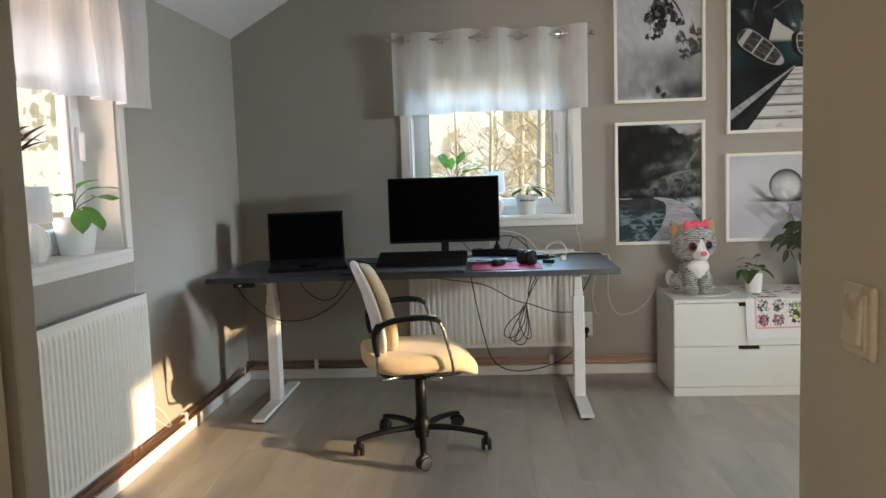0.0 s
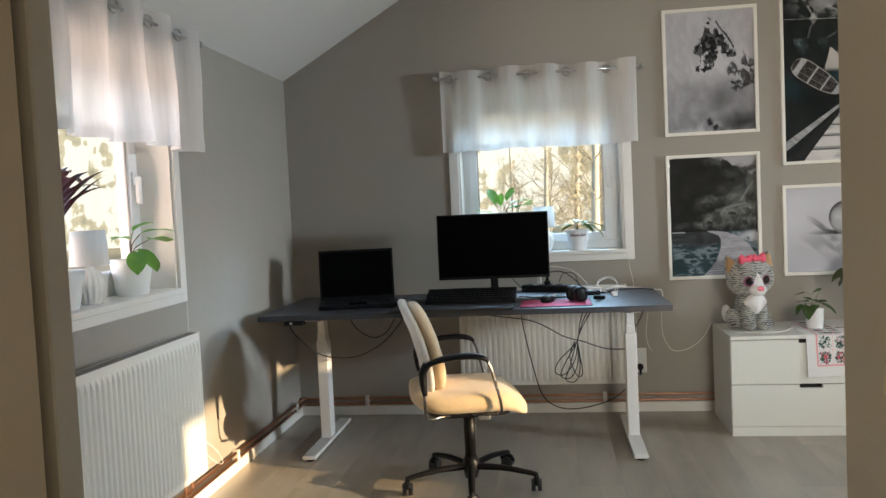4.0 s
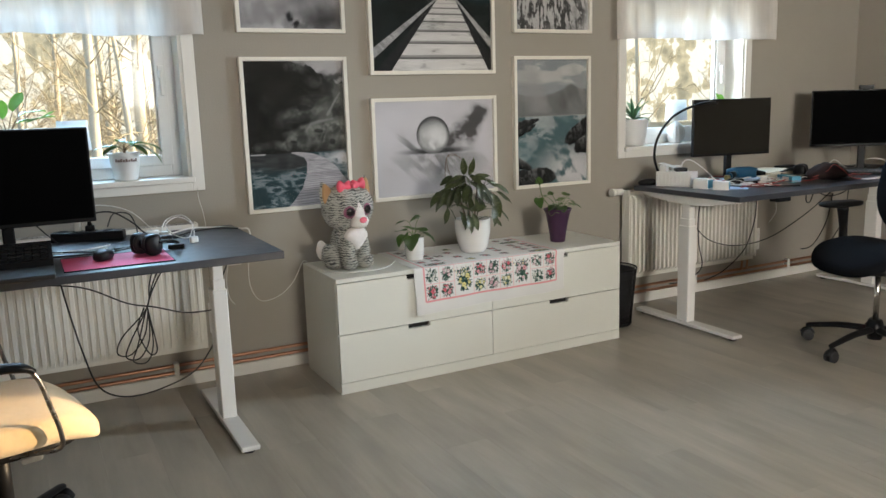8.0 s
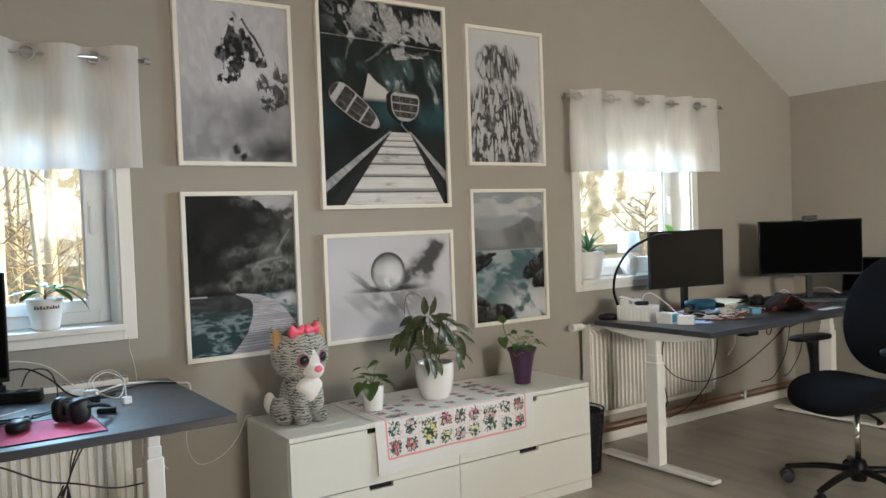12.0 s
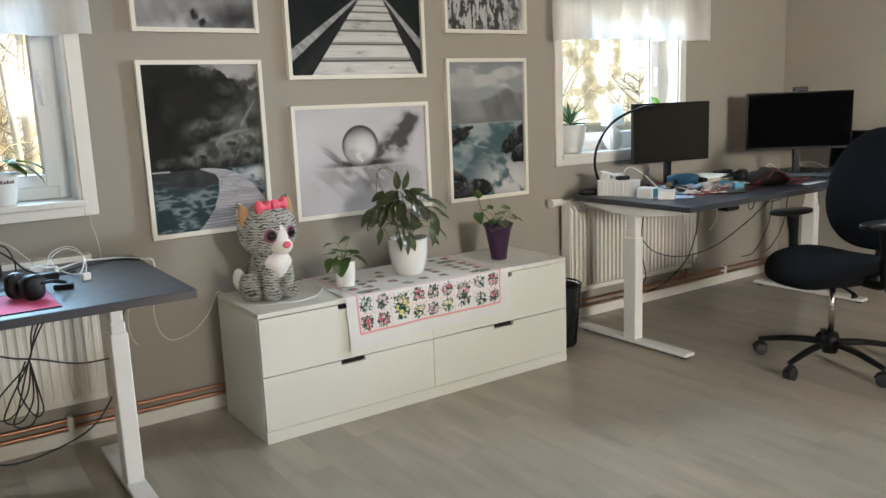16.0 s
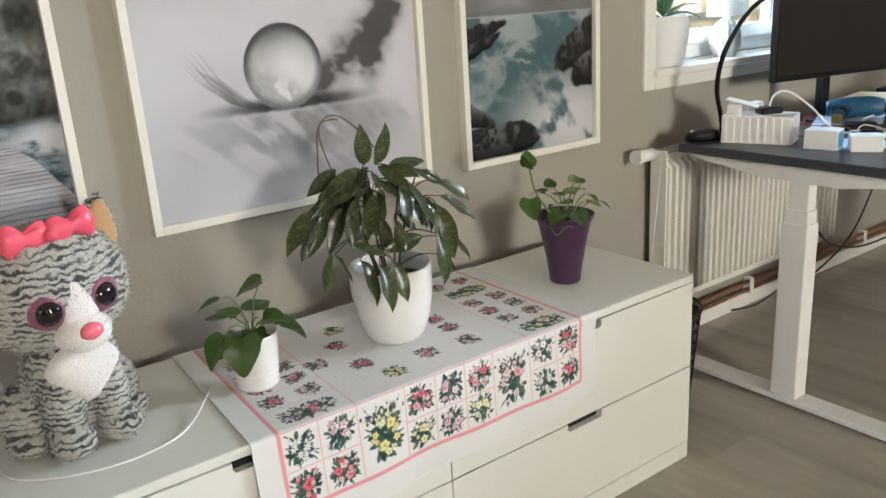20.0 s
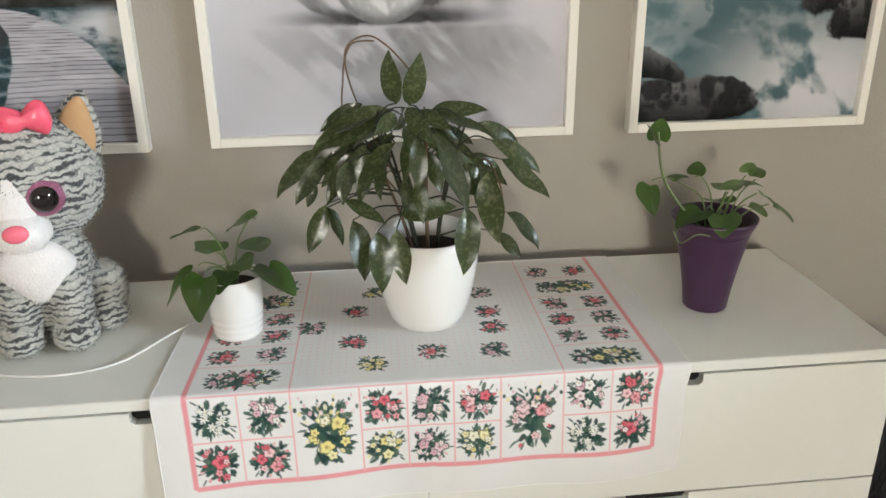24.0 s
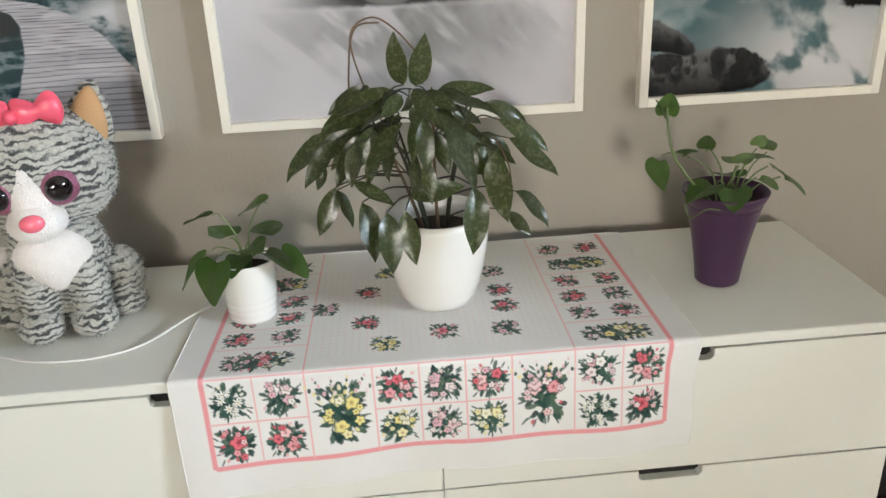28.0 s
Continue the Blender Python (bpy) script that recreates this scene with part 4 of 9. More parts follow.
def art_jetty(x, y, a):
    g = fbm(x * 16, y * 12, 33, 5)
    fine = fbm(x * 70, y * 90, 35, 4, 0.65)
    c = grey(0.010 + 0.018 * g) * (0.85, 1.05, 1.0)
    wy = 0.822 - 0.028 * x
    up = np.abs(y - wy)
    # cliffs in pale upright streaks above the waterline and, dimmer and torn, their image below it
    col = ridged(x * 13 + 4 * up + 0.8 * g, up * 7 + x * 3, 40, 5, 0.62)
    high = y - wy
    bright = np.clip(1.3 * patches(x + 0.34 * (g - 0.5), up + 0.14 * (fbm(x * 9, y * 9, 42, 5) - 0.5), ((0.86, 0.10, 0.20, 0.085), (0.60, 0.13, 0.07, 0.12), (0.62, 0.045, 0.10, 0.035), (0.38, 0.13, 0.22, 0.07), (0.95, 0.06, 0.08, 0.05))), 0, 1)
    c = mix(c, grey(0.22 + 0.42 * fine), sm(0.50, 0.66, col + 0.26 * bright - 0.10) * sm(0.05, 0.35, bright) * (high > 0) * 0.95)
    c = mix(c, grey(0.16 + 0.3 * fine), sm(0.60, 0.74, ridged(x * 8 + 10 * up, up * 9 - x * 6, 44, 5)) * blob(x, up, 0.36, 0.10, 0.24, 0.10, 0.7) * (high > 0) * 0.8)
    for pts in (((0.20, 0.075), (0.245, 0.01)), ((0.36, 0.085), (0.55, 0.008)), ((0.68, 0.055), (0.88, 0.025))):
        dd = near_line(x, np.where(high > 0, up, up * 0.8) + 0.05 * (g - 0.5), pts)
        c = mix(c, grey(0.45 + 0.2 * fine), sm(0.010, 0.002, dd + 0.010 * (fine - 0.5)) * np.where(high > 0, 0.6, 0.2))
    for foot, hgt in ((0.245, 0.032), (0.52, 0.024), (0.66, 0.024)):
        tri = sm(0.0, 0.012, hgt * np.clip(1 - np.abs(x - foot) / (0.035 + 0.25 * (hgt - up)), 0, 1) - 0.75 * up)
        c = mix(c, grey(0.48 + 0.12 * fine), tri * np.where(high > 0, 0.9, 0.35))
    wet = np.clip(1.4 * patches(x + 0.06 * (g - 0.5), y + 0.05 * (g - 0.5), ((0.76, 0.65, 0.38, 0.15), (0.90, 0.52, 0.22, 0.12), (0.55, 0.62, 0.16, 0.07), (0.10, 0.66, 0.10, 0.06), (0.30, 0.67, 0.08, 0.05))), 0, 1)
    torn = fbm(x * 11 + 5 * y, y * 7, 52, 6, 0.6)
    c = mix(c, np.array([0.060, 0.105, 0.110]), wet * sm(0.38, 0.60, torn) * (high < -0.03) * 0.9)
    c = mix(c, grey(0.24 + 0.32 * fine) * (0.90, 1.0, 1.0), wet * sm(0.56, 0.66, torn + 0.10 * blob(x, y, 0.92, 0.55, 0.16, 0.10, 0.8) - 0.02) * sm(0.58, 0.70, ridged(x * 15 - 4 * y, y * 6, 57, 4) + 0.04) * (high < -0.03))
    c = mix(c, grey(0.40 + 0.2 * fine), sm(0.1, 0.4, patches(x + 0.16 * (g - 0.5), y + 0.05 * (g - 0.5), ((0.61, 0.765, 0.07, 0.025), (0.645, 0.74, 0.06, 0.02), (0.78, 0.755, 0.12, 0.008)))) * 0.8)
    c = mix(c, np.array([0.026, 0.075, 0.088]), np.clip(blob(x, y, 0.50, 0.46, 0.16, 0.06, 0.8) + blob(x, y, 0.93, 0.44, 0.22, 0.06, 0.9) + 0.5 * blob(x, y, 0.10, 0.42, 0.16, 0.06, 0.9), 0, 1) * 0.9)
    pk = 0.648 - np.where(x < 0.37, (0.37 - x) * 2.6, (x - 0.37) * 0.50) + 0.022 * (fbm(x * 18, y * 18, 61, 4) - 0.5)
    c = mix(c, grey(0.52 + 0.06 * fine) * (1.03, 0.99, 0.94), sm(0, 0.006, pk - y) * sm(0.505, 0.535, y) * sm(0.31, 0.33, x) * sm(0.66, 0.60, x))
    c = mix(c, grey(0.50 + 0 * x), sm(0.0020, 0.0008, up) * (0.3 + 0.7 * sm(0.4, 0.6, fbm(x * 20, y * 0 + 1, 60, 3))))

    def boat(c, cx, cy, ang, l, wd, sharp):
        ca, sa = math.cos(radians(ang)), math.sin(radians(ang))
        X, Y = (x - cx) * a, (y - cy)
        s, q = (X * ca + Y * sa) / l, (-X * sa + Y * ca) / wd
        body = lambda s, q: np.abs(q) - np.sqrt(np.clip(1 - np.abs(s) ** np.where(s > 0, sharp, 5.0), 0, 1)) * (1 - 0.12 * s)
        hull, keel = body(s, q), body(s - 0.04, q + 0.35)
        c = mix(c, np.array([0.006, 0.008, 0.008]), blob(x, y, cx + 0.01, cy - 0.09, l * 1.1, l * 0.8, 0.6) * 0.8)
        c = mix(c, grey(0.010 + 0.01 * g), sm(0.05, -0.02, keel) * (np.abs(s) < 1.05))
        c = mix(c, grey(0.035 + 0.06 * sm(0.45, 0.7, fine)) * (1.15, 1.0, 0.95), sm(0.02, -0.02, hull) * (np.abs(s) < 1))
        c = mix(c, grey(0.42 + 0.2 * fine) * (1.03, 1.0, 0.95), sm(0.048, 0.016, np.abs(hull + 0.03)) * (np.abs(s) < 1.02))
        for k, th in ((-0.74, 0.12), (-0.18, 0.05), (0.36, 0.045), (0.86, 0.12)):
            c = mix(c, grey(0.34 + 0.25 * fine), sm(th, th - 0.03, np.abs(s - k)) * sm(-0.02, -0.1, hull))
        for k0, k1 in (((-0.6, -0.45), (0.55, -0.30)), ((-0.45, 0.35), (0.70, 0.55))):
            c = mix(c, grey(0.26 + 0 * x), sm(0.030, 0.012, near_line(s, q, [k0, k1])) * sm(-0.02, -0.1, hull))
        return c

    c = boat(c, 0.262, 0.478, -36, 0.158, 0.056, 2.2)
    c = boat(c, 0.665, 0.495, -94, 0.076, 0.080, 2.6)
    c = mix(c, grey(0.30 + 0 * x), sm(0.0035, 0.0015, near_line(x * a, y, [(0.635 * a, 0.43), (0.63 * a, 0.40), (0.68 * a, 0.365)])))
    # planks of the jetty
    top, bot = 0.362, -0.02
    k = (top - y) / (top - bot)
    lft, rgt = 0.535 - 0.43 * k, 0.70 + 0.30 * k
    inside = (k > 0) & (x > lft + 0.02 * k) & (x < rgt - 0.01 * k)
    depth = np.log1p(np.clip(k, 0, 2) * 5) * 4.4
    row = np.floor(depth)
    fr = depth - row
    jag = 0.05 * (lattice(row * 5.1, 0 * x, 19) - 0.5)
    wood = fbm(x * 6 + row * 7, y * 110, 71, 5, 0.6)
    tone = 0.56 + 0.30 * wood - 0.16 * lattice(row * 3.3, 0 * x, 9)
    tone = tone * (0.10 + 0.90 * sm(0.0, 0.08, fr) * sm(1.0, 0.90, fr))
    tone = np.where((fr > 0.80) & (depth > 1.6), tone * 0.5, tone) * (1 - 0.4 * sm(0.60, 0.80, fbm(x * 12, y * 60, 73, 4)))
    c = mix(c, grey(0.012 + 0.03 * fine), ((k > 0) & (x > lft - 0.10 * k - 0.01) & (x < rgt + 0.1 * k)) * 0.92)
    c = mix(c, grey(tone) * (1.02, 1.0, 0.97), inside * sm(0.0, 0.01, x - lft - jag * k) * sm(0.0, 0.01, rgt - x + jag * k))
    for p0, p1 in (((0.535, 0.366), (0.0, 0.085)), ((0.70, 0.366), (1.03, 0.12))):
        dd = near_line(x * a, y, [(p0[0] * a, p0[1]), (p1[0] * a, p1[1])])
        wd = 0.004 + 0.020 * np.clip((p0[1] - y) / 0.28, 0, 1)
        c = mix(c, grey(0.16 + 0.40 * fbm(x * 26 - y * 30, y * 60 + x * 40, 80, 4)), sm(1.05, 0.85, dd / wd) * (y < 0.368))
    return c


def art_strokes(x, y, a):
    """Dark brush strokes that fan downwards on pale paper."""
    n = fbm(x * 4, y * 4, 91, 4)
    c = grey(0.64 - 0.05 * n)
    wob = 0.05 * (fbm(x * 9, y * 9, 95, 4) - 0.5)
    upper = blob(x + wob, y + wob, 0.42, 0.74, 0.30, 0.17, 0.14)
    lower = blob(x + wob, y + wob, 0.42, 0.20, 0.56, 0.42, 0.14) * (y < 0.61)
    form = np.clip(np.maximum(upper, lower), 0, 1)
    fan = (x - 0.40) / (1.25 - 0.55 * y)
    st = ridged(fan * 24, y * 9 + 2 * x, 97, 5, 0.6)
    c = mix(c, grey(0.54 - 0.12 * n), form * 0.6)
    dark = sm(0.62, 0.70, st + 0.09 * blob(x, y, 0.36, 0.76, 0.26, 0.10, 0.9) + 0.08 * blob(x, y, 0.66, 0.20, 0.26, 0.24, 0.9) - 0.03)
    c = mix(c, grey(0.020 + 0.03 * n), form * dark * 0.95)
    c = mix(c, grey(0.16 + 0.08 * n), form * sm(0.52, 0.70, fbm(fan * 14, y * 7, 99, 5)) * 0.55)
    return c


def art_boardwalk(x, y, a):
    n = fbm(x * 8, y * 11, 101, 6)
    leaf = fbm(x * 26, y * 36, 103, 6, 0.68)
    c = grey(0.010 + 0.016 * n) * (1.05, 1.0, 0.9)
    tree = 1.0 - 0.16 * sm(0.45, 1.0, x) + 0.09 * (fbm(x * 9, y * 4, 105, 4) - 0.5) + 0.05 * (leaf - 0.5)
    c = mix(c, grey(0.40 + 0.08 * n) * (1.02, 0.99, 1.0), sm(0.0, 0.012, y - tree) * sm(0.35, 0.55, x))
    # soft crowns, each lit from above with its underside in the dark
    soft = fbm(x * 13, y * 17, 104, 4, 0.5)
    for cx, cy, rx, ry, k in ((0.74, 0.855, 0.13, 0.040, 0.15), (0.52, 0.955, 0.10, 0.045, 0.20), (0.90, 0.90, 0.14, 0.03, 0.05), (0.66, 0.72, 0.10, 0.05, 0.13), (0.95, 0.72, 0.16, 0.12, 0.22), (0.60, 0.615, 0.24, 0.060, 0.26), (0.80, 0.60, 0.14, 0.06, 0.24), (0.92, 0.50, 0.16, 0.08, 0.34), (0.74, 0.52, 0.12, 0.05, 0.30), (0.56, 0.49, 0.16, 0.050, 0.30), (0.44, 0.43, 0.14, 0.045, 0.32), (0.66, 0.43, 0.12, 0.04, 0.28), (0.84, 0.43, 0.12, 0.05, 0.26), (0.17, 0.42, 0.10, 0.040, 0.13), (0.20, 0.66, 0.08, 0.10, 0.05), (0.06, 0.80, 0.10, 0.12, 0.03)):
        wob = fbm(x * 9 + cx * 9, y * 11, 107, 4, 0.5) - 0.5
        m = blob(x + 0.09 * wob, y + 0.09 * wob, cx, cy, rx, ry, 0.6)
        shade = np.clip(0.55 + (y - cy) / ry * 0.40 + 0.6 * wob, 0.08, 1)
        c = mix(c, grey(k * shade * (0.35 + 0.55 * sm(0.36, 0.62, soft) + 0.4 * sm(0.50, 0.72, leaf))) * (0.98, 1.02, 0.93), m * 0.85)
    strand = ridged(x * 11 - y * 7, y * 3 + x * 2, 113, 3)
    c = mix(c, grey(0.24 + 0.10 * leaf) * (0.98, 1.02, 0.93), sm(0.66, 0.86, strand) * blob(x, y, 0.84, 0.54, 0.20, 0.16, 0.9) * 0.25)
    for pts in ([(0.59, 0.52), (0.64, 0.565), (0.73, 0.585), (0.87, 0.60)], [(0.82, 0.63), (0.90, 0.72), (0.96, 0.78)]):
        c = mix(c, grey(0.26 + 0.1 * leaf), sm(0.016, 0.003, near_line(x, y, pts) + 0.02 * (soft - 0.5)) * 0.6)
    c = mix(c, grey(0.006 + 0.01 * n), np.clip(sm(0.1, 0.5, patches(x + 0.05 * (soft - 0.5), y, ((0.72, 0.52, 0.06, 0.02), (0.45, 0.45, 0.04, 0.015), (0.86, 0.44, 0.05, 0.03), (0.58, 0.68, 0.10, 0.03)))), 0, 1) * 0.8)
    # water
    rip = ridged(x * 7 + 2 * y, y * 24, 111, 5, 0.6)
    teal = np.stack([0.030 + 0.20 * sm(0.60, 0.85, rip), 0.058 + 0.21 * sm(0.58, 0.85, rip), 0.066 + 0.22 * sm(0.58, 0.85, rip)], -1)
    bank = np.clip(sm(0.20, 0.33, y) * sm(0.62, 0.30, x) + 0.9 * blob(x, y, 0.42, 0.31, 0.2, 0.05, 0.6), 0, 1)
    c = np.where((y < 0.372)[..., None], mix(teal, grey(0.014 + 0.05 * n), bank * 0.9), c)
    c = mix(c, grey(0.50 + 0 * x), sm(0.006, 0.003, near_line(x, y, [(0.02, 0.372), (0.16, 0.372)])))
    c = mix(c, grey(0.50 + 0.2 * leaf) * (0.98, 1.0, 1.03), blob(x, y, 0.97, 0.32, 0.17, 0.045, 0.6) * sm(0.3, 0.6, fbm(x * 14, y * 30, 117, 4) + 0.1))
    # the curved walk of boards
    edge_l = np.interp(y, [0.0, 0.03, 0.12, 0.22, 0.30, 0.335, 0.36, 0.372], [0.36, 0.41, 0.51, 0.565, 0.575, 0.55, 0.47, 0.42])
    edge_r = np.interp(y, [0.0, 0.10, 0.20, 0.27, 0.33, 0.36, 0.375, 0.38], [1.20, 1.06, 0.95, 0.88, 0.77, 0.66, 0.55, 0.44])
    on = sm(0.0, 0.008, x - edge_l + 0.010 * (leaf - 0.5)) * sm(0.0, 0.008, edge_r - x) * (y < 0.379)
    q = np.log1p((0.40 - np.clip(y, 0, 0.4)) * 9) * 25 + 0.9 * x + 0.7 * (fbm(x * 5, y * 20, 119, 3) - 0.5)
    row = np.floor(q)
    fr = q - row
    gap = sm(0.0, 0.14, fr) * sm(1.0, 0.80 + 0.1 * lattice(row * 2.7, 0 * x, 123), fr)
    board = (0.30 + 0.24 * fbm(x * 10 + row * 3, y * 70, 121, 5) + 0.10 * lattice(row * 1.7, 0 * x, 125)) * (0.22 + 0.78 * gap)
    return mix(c, grey(board) * (1.0, 0.97, 1.03), on)


def art_ball(x, y, a):
    X, Y = (x - 0.475) * a, y - 0.635
    n, st = fbm(x * 4, y * 4, 131, 5), ridged(x * 20 + 9 * y, y * 5 - 8 * x, 135, 4)
    c = grey(0.67 - 0.08 * sm(0.3, 0.8, n) - 0.05 * sm(0.6, 0.0, y)) * (0.985, 0.965, 1.02)
    # the mirror image on the wet ground
    refl = blob(x, y, 0.55, 0.34, 0.34, 0.18, 0.9) * sm(0.452, 0.41, y)
    c = mix(c, grey(0.13 + 0.20 * st), refl * sm(0.36, 0.60, fbm(x * 14 + 9 * y, y * 4 - 2 * x, 139, 5)) * 0.9)
    # smoke, in puffs that climb to the upper right
    smoke = np.zeros_like(x)
    for cx, cy, rx, ry in ((0.64, 0.56, 0.08, 0.11), (0.70, 0.62, 0.06, 0.08), (0.76, 0.72, 0.09, 0.09), (0.82, 0.79, 0.08, 0.07), (0.88, 0.86, 0.07, 0.07), (0.79, 0.60, 0.05, 0.10)):
        smoke = np.maximum(smoke, blob(x + 0.07 * (n - 0.5), y + 0.10 * (fbm(x * 12, y * 12, 143, 4) - 0.5), cx, cy, rx, ry, 0.75))
    c = mix(c, grey(0.045 + 0.05 * n) * (1.05, 1.0, 0.95), np.clip(smoke * (0.45 + 1.1 * sm(0.30, 0.62, fbm(x * 7 + 2 * y, y * 7, 141, 6, 0.55))), 0, 0.95))
    # feather barbs on the other side
    for k in range(9):
        t0 = k / 8.0
        pts = [(0.11 + 0.10 * t0, 0.74 - 0.06 * t0 + 0.05 * math.sin(3 * k)), (0.19 + 0.08 * t0, 0.60 - 0.02 * t0), (0.28 + 0.06 * t0, 0.50 - 0.01 * t0), (0.40, 0.445)]
        d = near_line(x * a, y, [(p[0] * a, p[1]) for p in pts])
        c = mix(c, grey(0.10 + 0.2 * st), sm(1.0, 0.2, d / (0.004 + 0.012 * sm(0.12, 0.36, x))) * sm(0.09, 0.30, x) * (0.9 if k % 3 == 0 else 0.5))
    c = mix(c, grey(0.025 + 0.05 * st), blob(x, y, 0.50, 0.458, 0.25, 0.040, 0.6) * sm(0.425, 0.448, y + 0.016 * (st - 0.5)))
    r = np.hypot(X, Y) / 0.200
    tex = grey(0.42 + 0.30 * sm(0.10, -0.10, Y) - 0.22 * sm(0.06, 0.16, Y))
    tex = mix(tex, grey(0.76 + 0 * x), blob(X, Y, 0.035, -0.02, 0.10, 0.11, 0.9))
    tex = mix(tex, grey(0.14 + 0.35 * st), sm(0.01, -0.12, Y + 0.55 * X + 0.05 * (st - 0.5)) * sm(0.42, 0.66, st) * 0.8)
    tex = mix(tex, grey(0.05 + 0.05 * n), sm(0.74, 0.97, r + 0.03 * (n - 0.5)) * (0.75 + 0.25 * sm(-0.1, 0.1, Y)))
    return mix(c, tex, sm(1.02, 0.98, r))


def art_river(x, y, a):
    n = fbm(x * 6, y * 8, 151, 6)
    fine = fbm(x * 50, y * 60, 153, 4, 0.65)
    c = np.stack([0.22 + 0.14 * n, 0.255 + 0.13 * n, 0.27 + 0.13 * n], -1)
    c = mix(c, grey(0.46 + 0.12 * n) * (1.0, 0.99, 0.98), sm(0.42, 0.62, fbm(x * 4, y * 14, 152, 5) + 0.22 * blob(x, y, 0.5, 0.86, 0.9, 0.05, 0.9)) * sm(0.78, 0.84, y))
    crest = 0.80 - 0.09 * np.abs(np.sin(x * 3.3 + 0.6)) + 0.05 * (fbm(x * 8, 0 * y + 2, 154, 5) - 0.5) + 0.03 * sm(0.75, 1.0, x)
    hill = sm(0.012, -0.012, y - crest)
    ray = sm(0.30, 0.75, lattice((x + 0.55 * y) * 9, 0 * x, 155)) * blob(x, y, 0.45, 0.76, 0.45, 0.26, 0.95)
    c = mix(c, grey(0.075 + 0.13 * n + 0.05 * fine), hill * 0.88 * sm(-0.3, 0.12, crest - y + 0.3))
    c = mix(c, grey(0.34 + 0 * x), sm(0.55, 0.60, y) * ray * 0.75)
    # the stream: pale flow lines over deep turquoise
    lake = sm(0.552, 0.546, y)
    flow = ridged(x * 3 - y * 3 + 0.8 * n, y * 6 + x * 1.5, 157, 5, 0.55)
    calm = fbm(x * 3 + 1, y * 6, 158, 5)
    water = np.stack([0.085 + 0.26 * sm(0.42, 0.72, calm), 0.145 + 0.25 * sm(0.40, 0.72, calm), 0.160 + 0.25 * sm(0.40, 0.72, calm)], -1)
    water = mix(water, grey(0.46 + 0.1 * n) * (0.95, 1.0, 1.02), sm(0.66, 0.84, flow) * sm(0.10, 0.45, y) * 0.6)
    foam = blob(x, y, 0.80, 0.09, 0.38, 0.17, 0.8) * sm(0.40, 0.54, fbm(x * 6 + y * 3, y * 7, 161, 6) + 0.06)
    water = mix(water, grey(0.62 + 0.10 * n) * (1.0, 0.985, 1.0), foam * 0.95)
    c = mix(c, water, lake)
    c = mix(c, grey(0.50 + 0 * x), sm(0.004, 0.001, np.abs(y - 0.55)) * 0.5)
    # boulders: dark flanks, paler broken tops
    rock = ridged(x * 9 + 2 * y, y * 10, 163, 6, 0.62)
    for cx, cy, rx, ry, lean in ((1.02, 0.44, 0.33, 0.095, 0.5), (1.02, 0.32, 0.20, 0.075, 0.3), (0.34, 0.075, 0.22, 0.065, -0.15), (0.05, 0.045, 0.30, 0.085, 0.0), (0.02, 0.19, 0.20, 0.045, -0.5), (0.06, 0.485, 0.26, 0.035, 0.35), (0.04, 0.43, 0.22, 0.030, 0.45)):
        yy = y - lean * (x - cx) * 0.5
        m = blob(x + 0.05 * (rock - 0.5), yy + 0.035 * (rock - 0.5), cx, cy, rx, ry, 0.06)
        t = np.clip((yy - cy) / ry * 0.5 + 0.5, 0, 1)
        c = mix(c, grey(0.008 + 0.045 * fine * t + 0.20 * sm(0.60, 0.80, rock) * t ** 2), m)
    return c


for label, box4, fn, step in (
    ("white framed print of a misty snow mountain", (0.79, 1.328, 1.655, 2.395), art_mountain, 0.0022),
    ("tall white framed print of two boats at a jetty", (1.453, 2.194, 1.452, 2.49), art_jetty, 0.0024),
    ("white framed black-and-white print of dark feathery strokes", (2.318, 2.856, 1.672, 2.422), art_strokes, 0.0024),
    ("white framed print of a boardwalk in dark woods", (0.788, 1.325, 0.800, 1.542), art_boardwalk, 0.0017),
    ("white framed landscape print of a glass ball and feather", (1.447, 2.195, 0.803, 1.334), art_ball, 0.0019),
    ("white framed print of a turquoise river between rocks", (2.315, 2.847, 0.802, 1.545), art_river, 0.0017),
):
    print_art(*picture(label, *box4), fn, step)

# ---- screens ----
def monitor(label, at, rz, w, h, z0, screen, stand_d=0.2, chin=0.016):
    """A flat screen on a foot; it faces -y; z0 is the height of its lower edge above the desk."""
    m = thing("monitor", label, "monitor", at, rz)
    part("housing", box(BM(), -w / 2, -0.004, z0, w / 2, 0.022, z0 + h, 0.004, 2), M_BLACK, m)
    part("bulge", box(BM(), -w * 0.3, 0.02, z0 + 0.05, w * 0.3, 0.05, z0 + h * 0.75, 0.012, 2), M_BLACK, m)
    part("screen", box(BM(), -w / 2 + 0.008, -0.0062, z0 + chin, w / 2 - 0.008, -0.004, z0 + h - 0.008), screen, m)
    part("neck", box(BM(), -0.022, 0.022, 0.008, 0.022, 0.05, z0 + h * 0.4, 0.006, 2), M_BLACK, m)
    part("foot", box(BM(), -w * 0.19, -stand_d * 0.45, 0, w * 0.19, stand_d * 0.55, 0.010, 0.004, 2), M_BLACK, m)
    return m


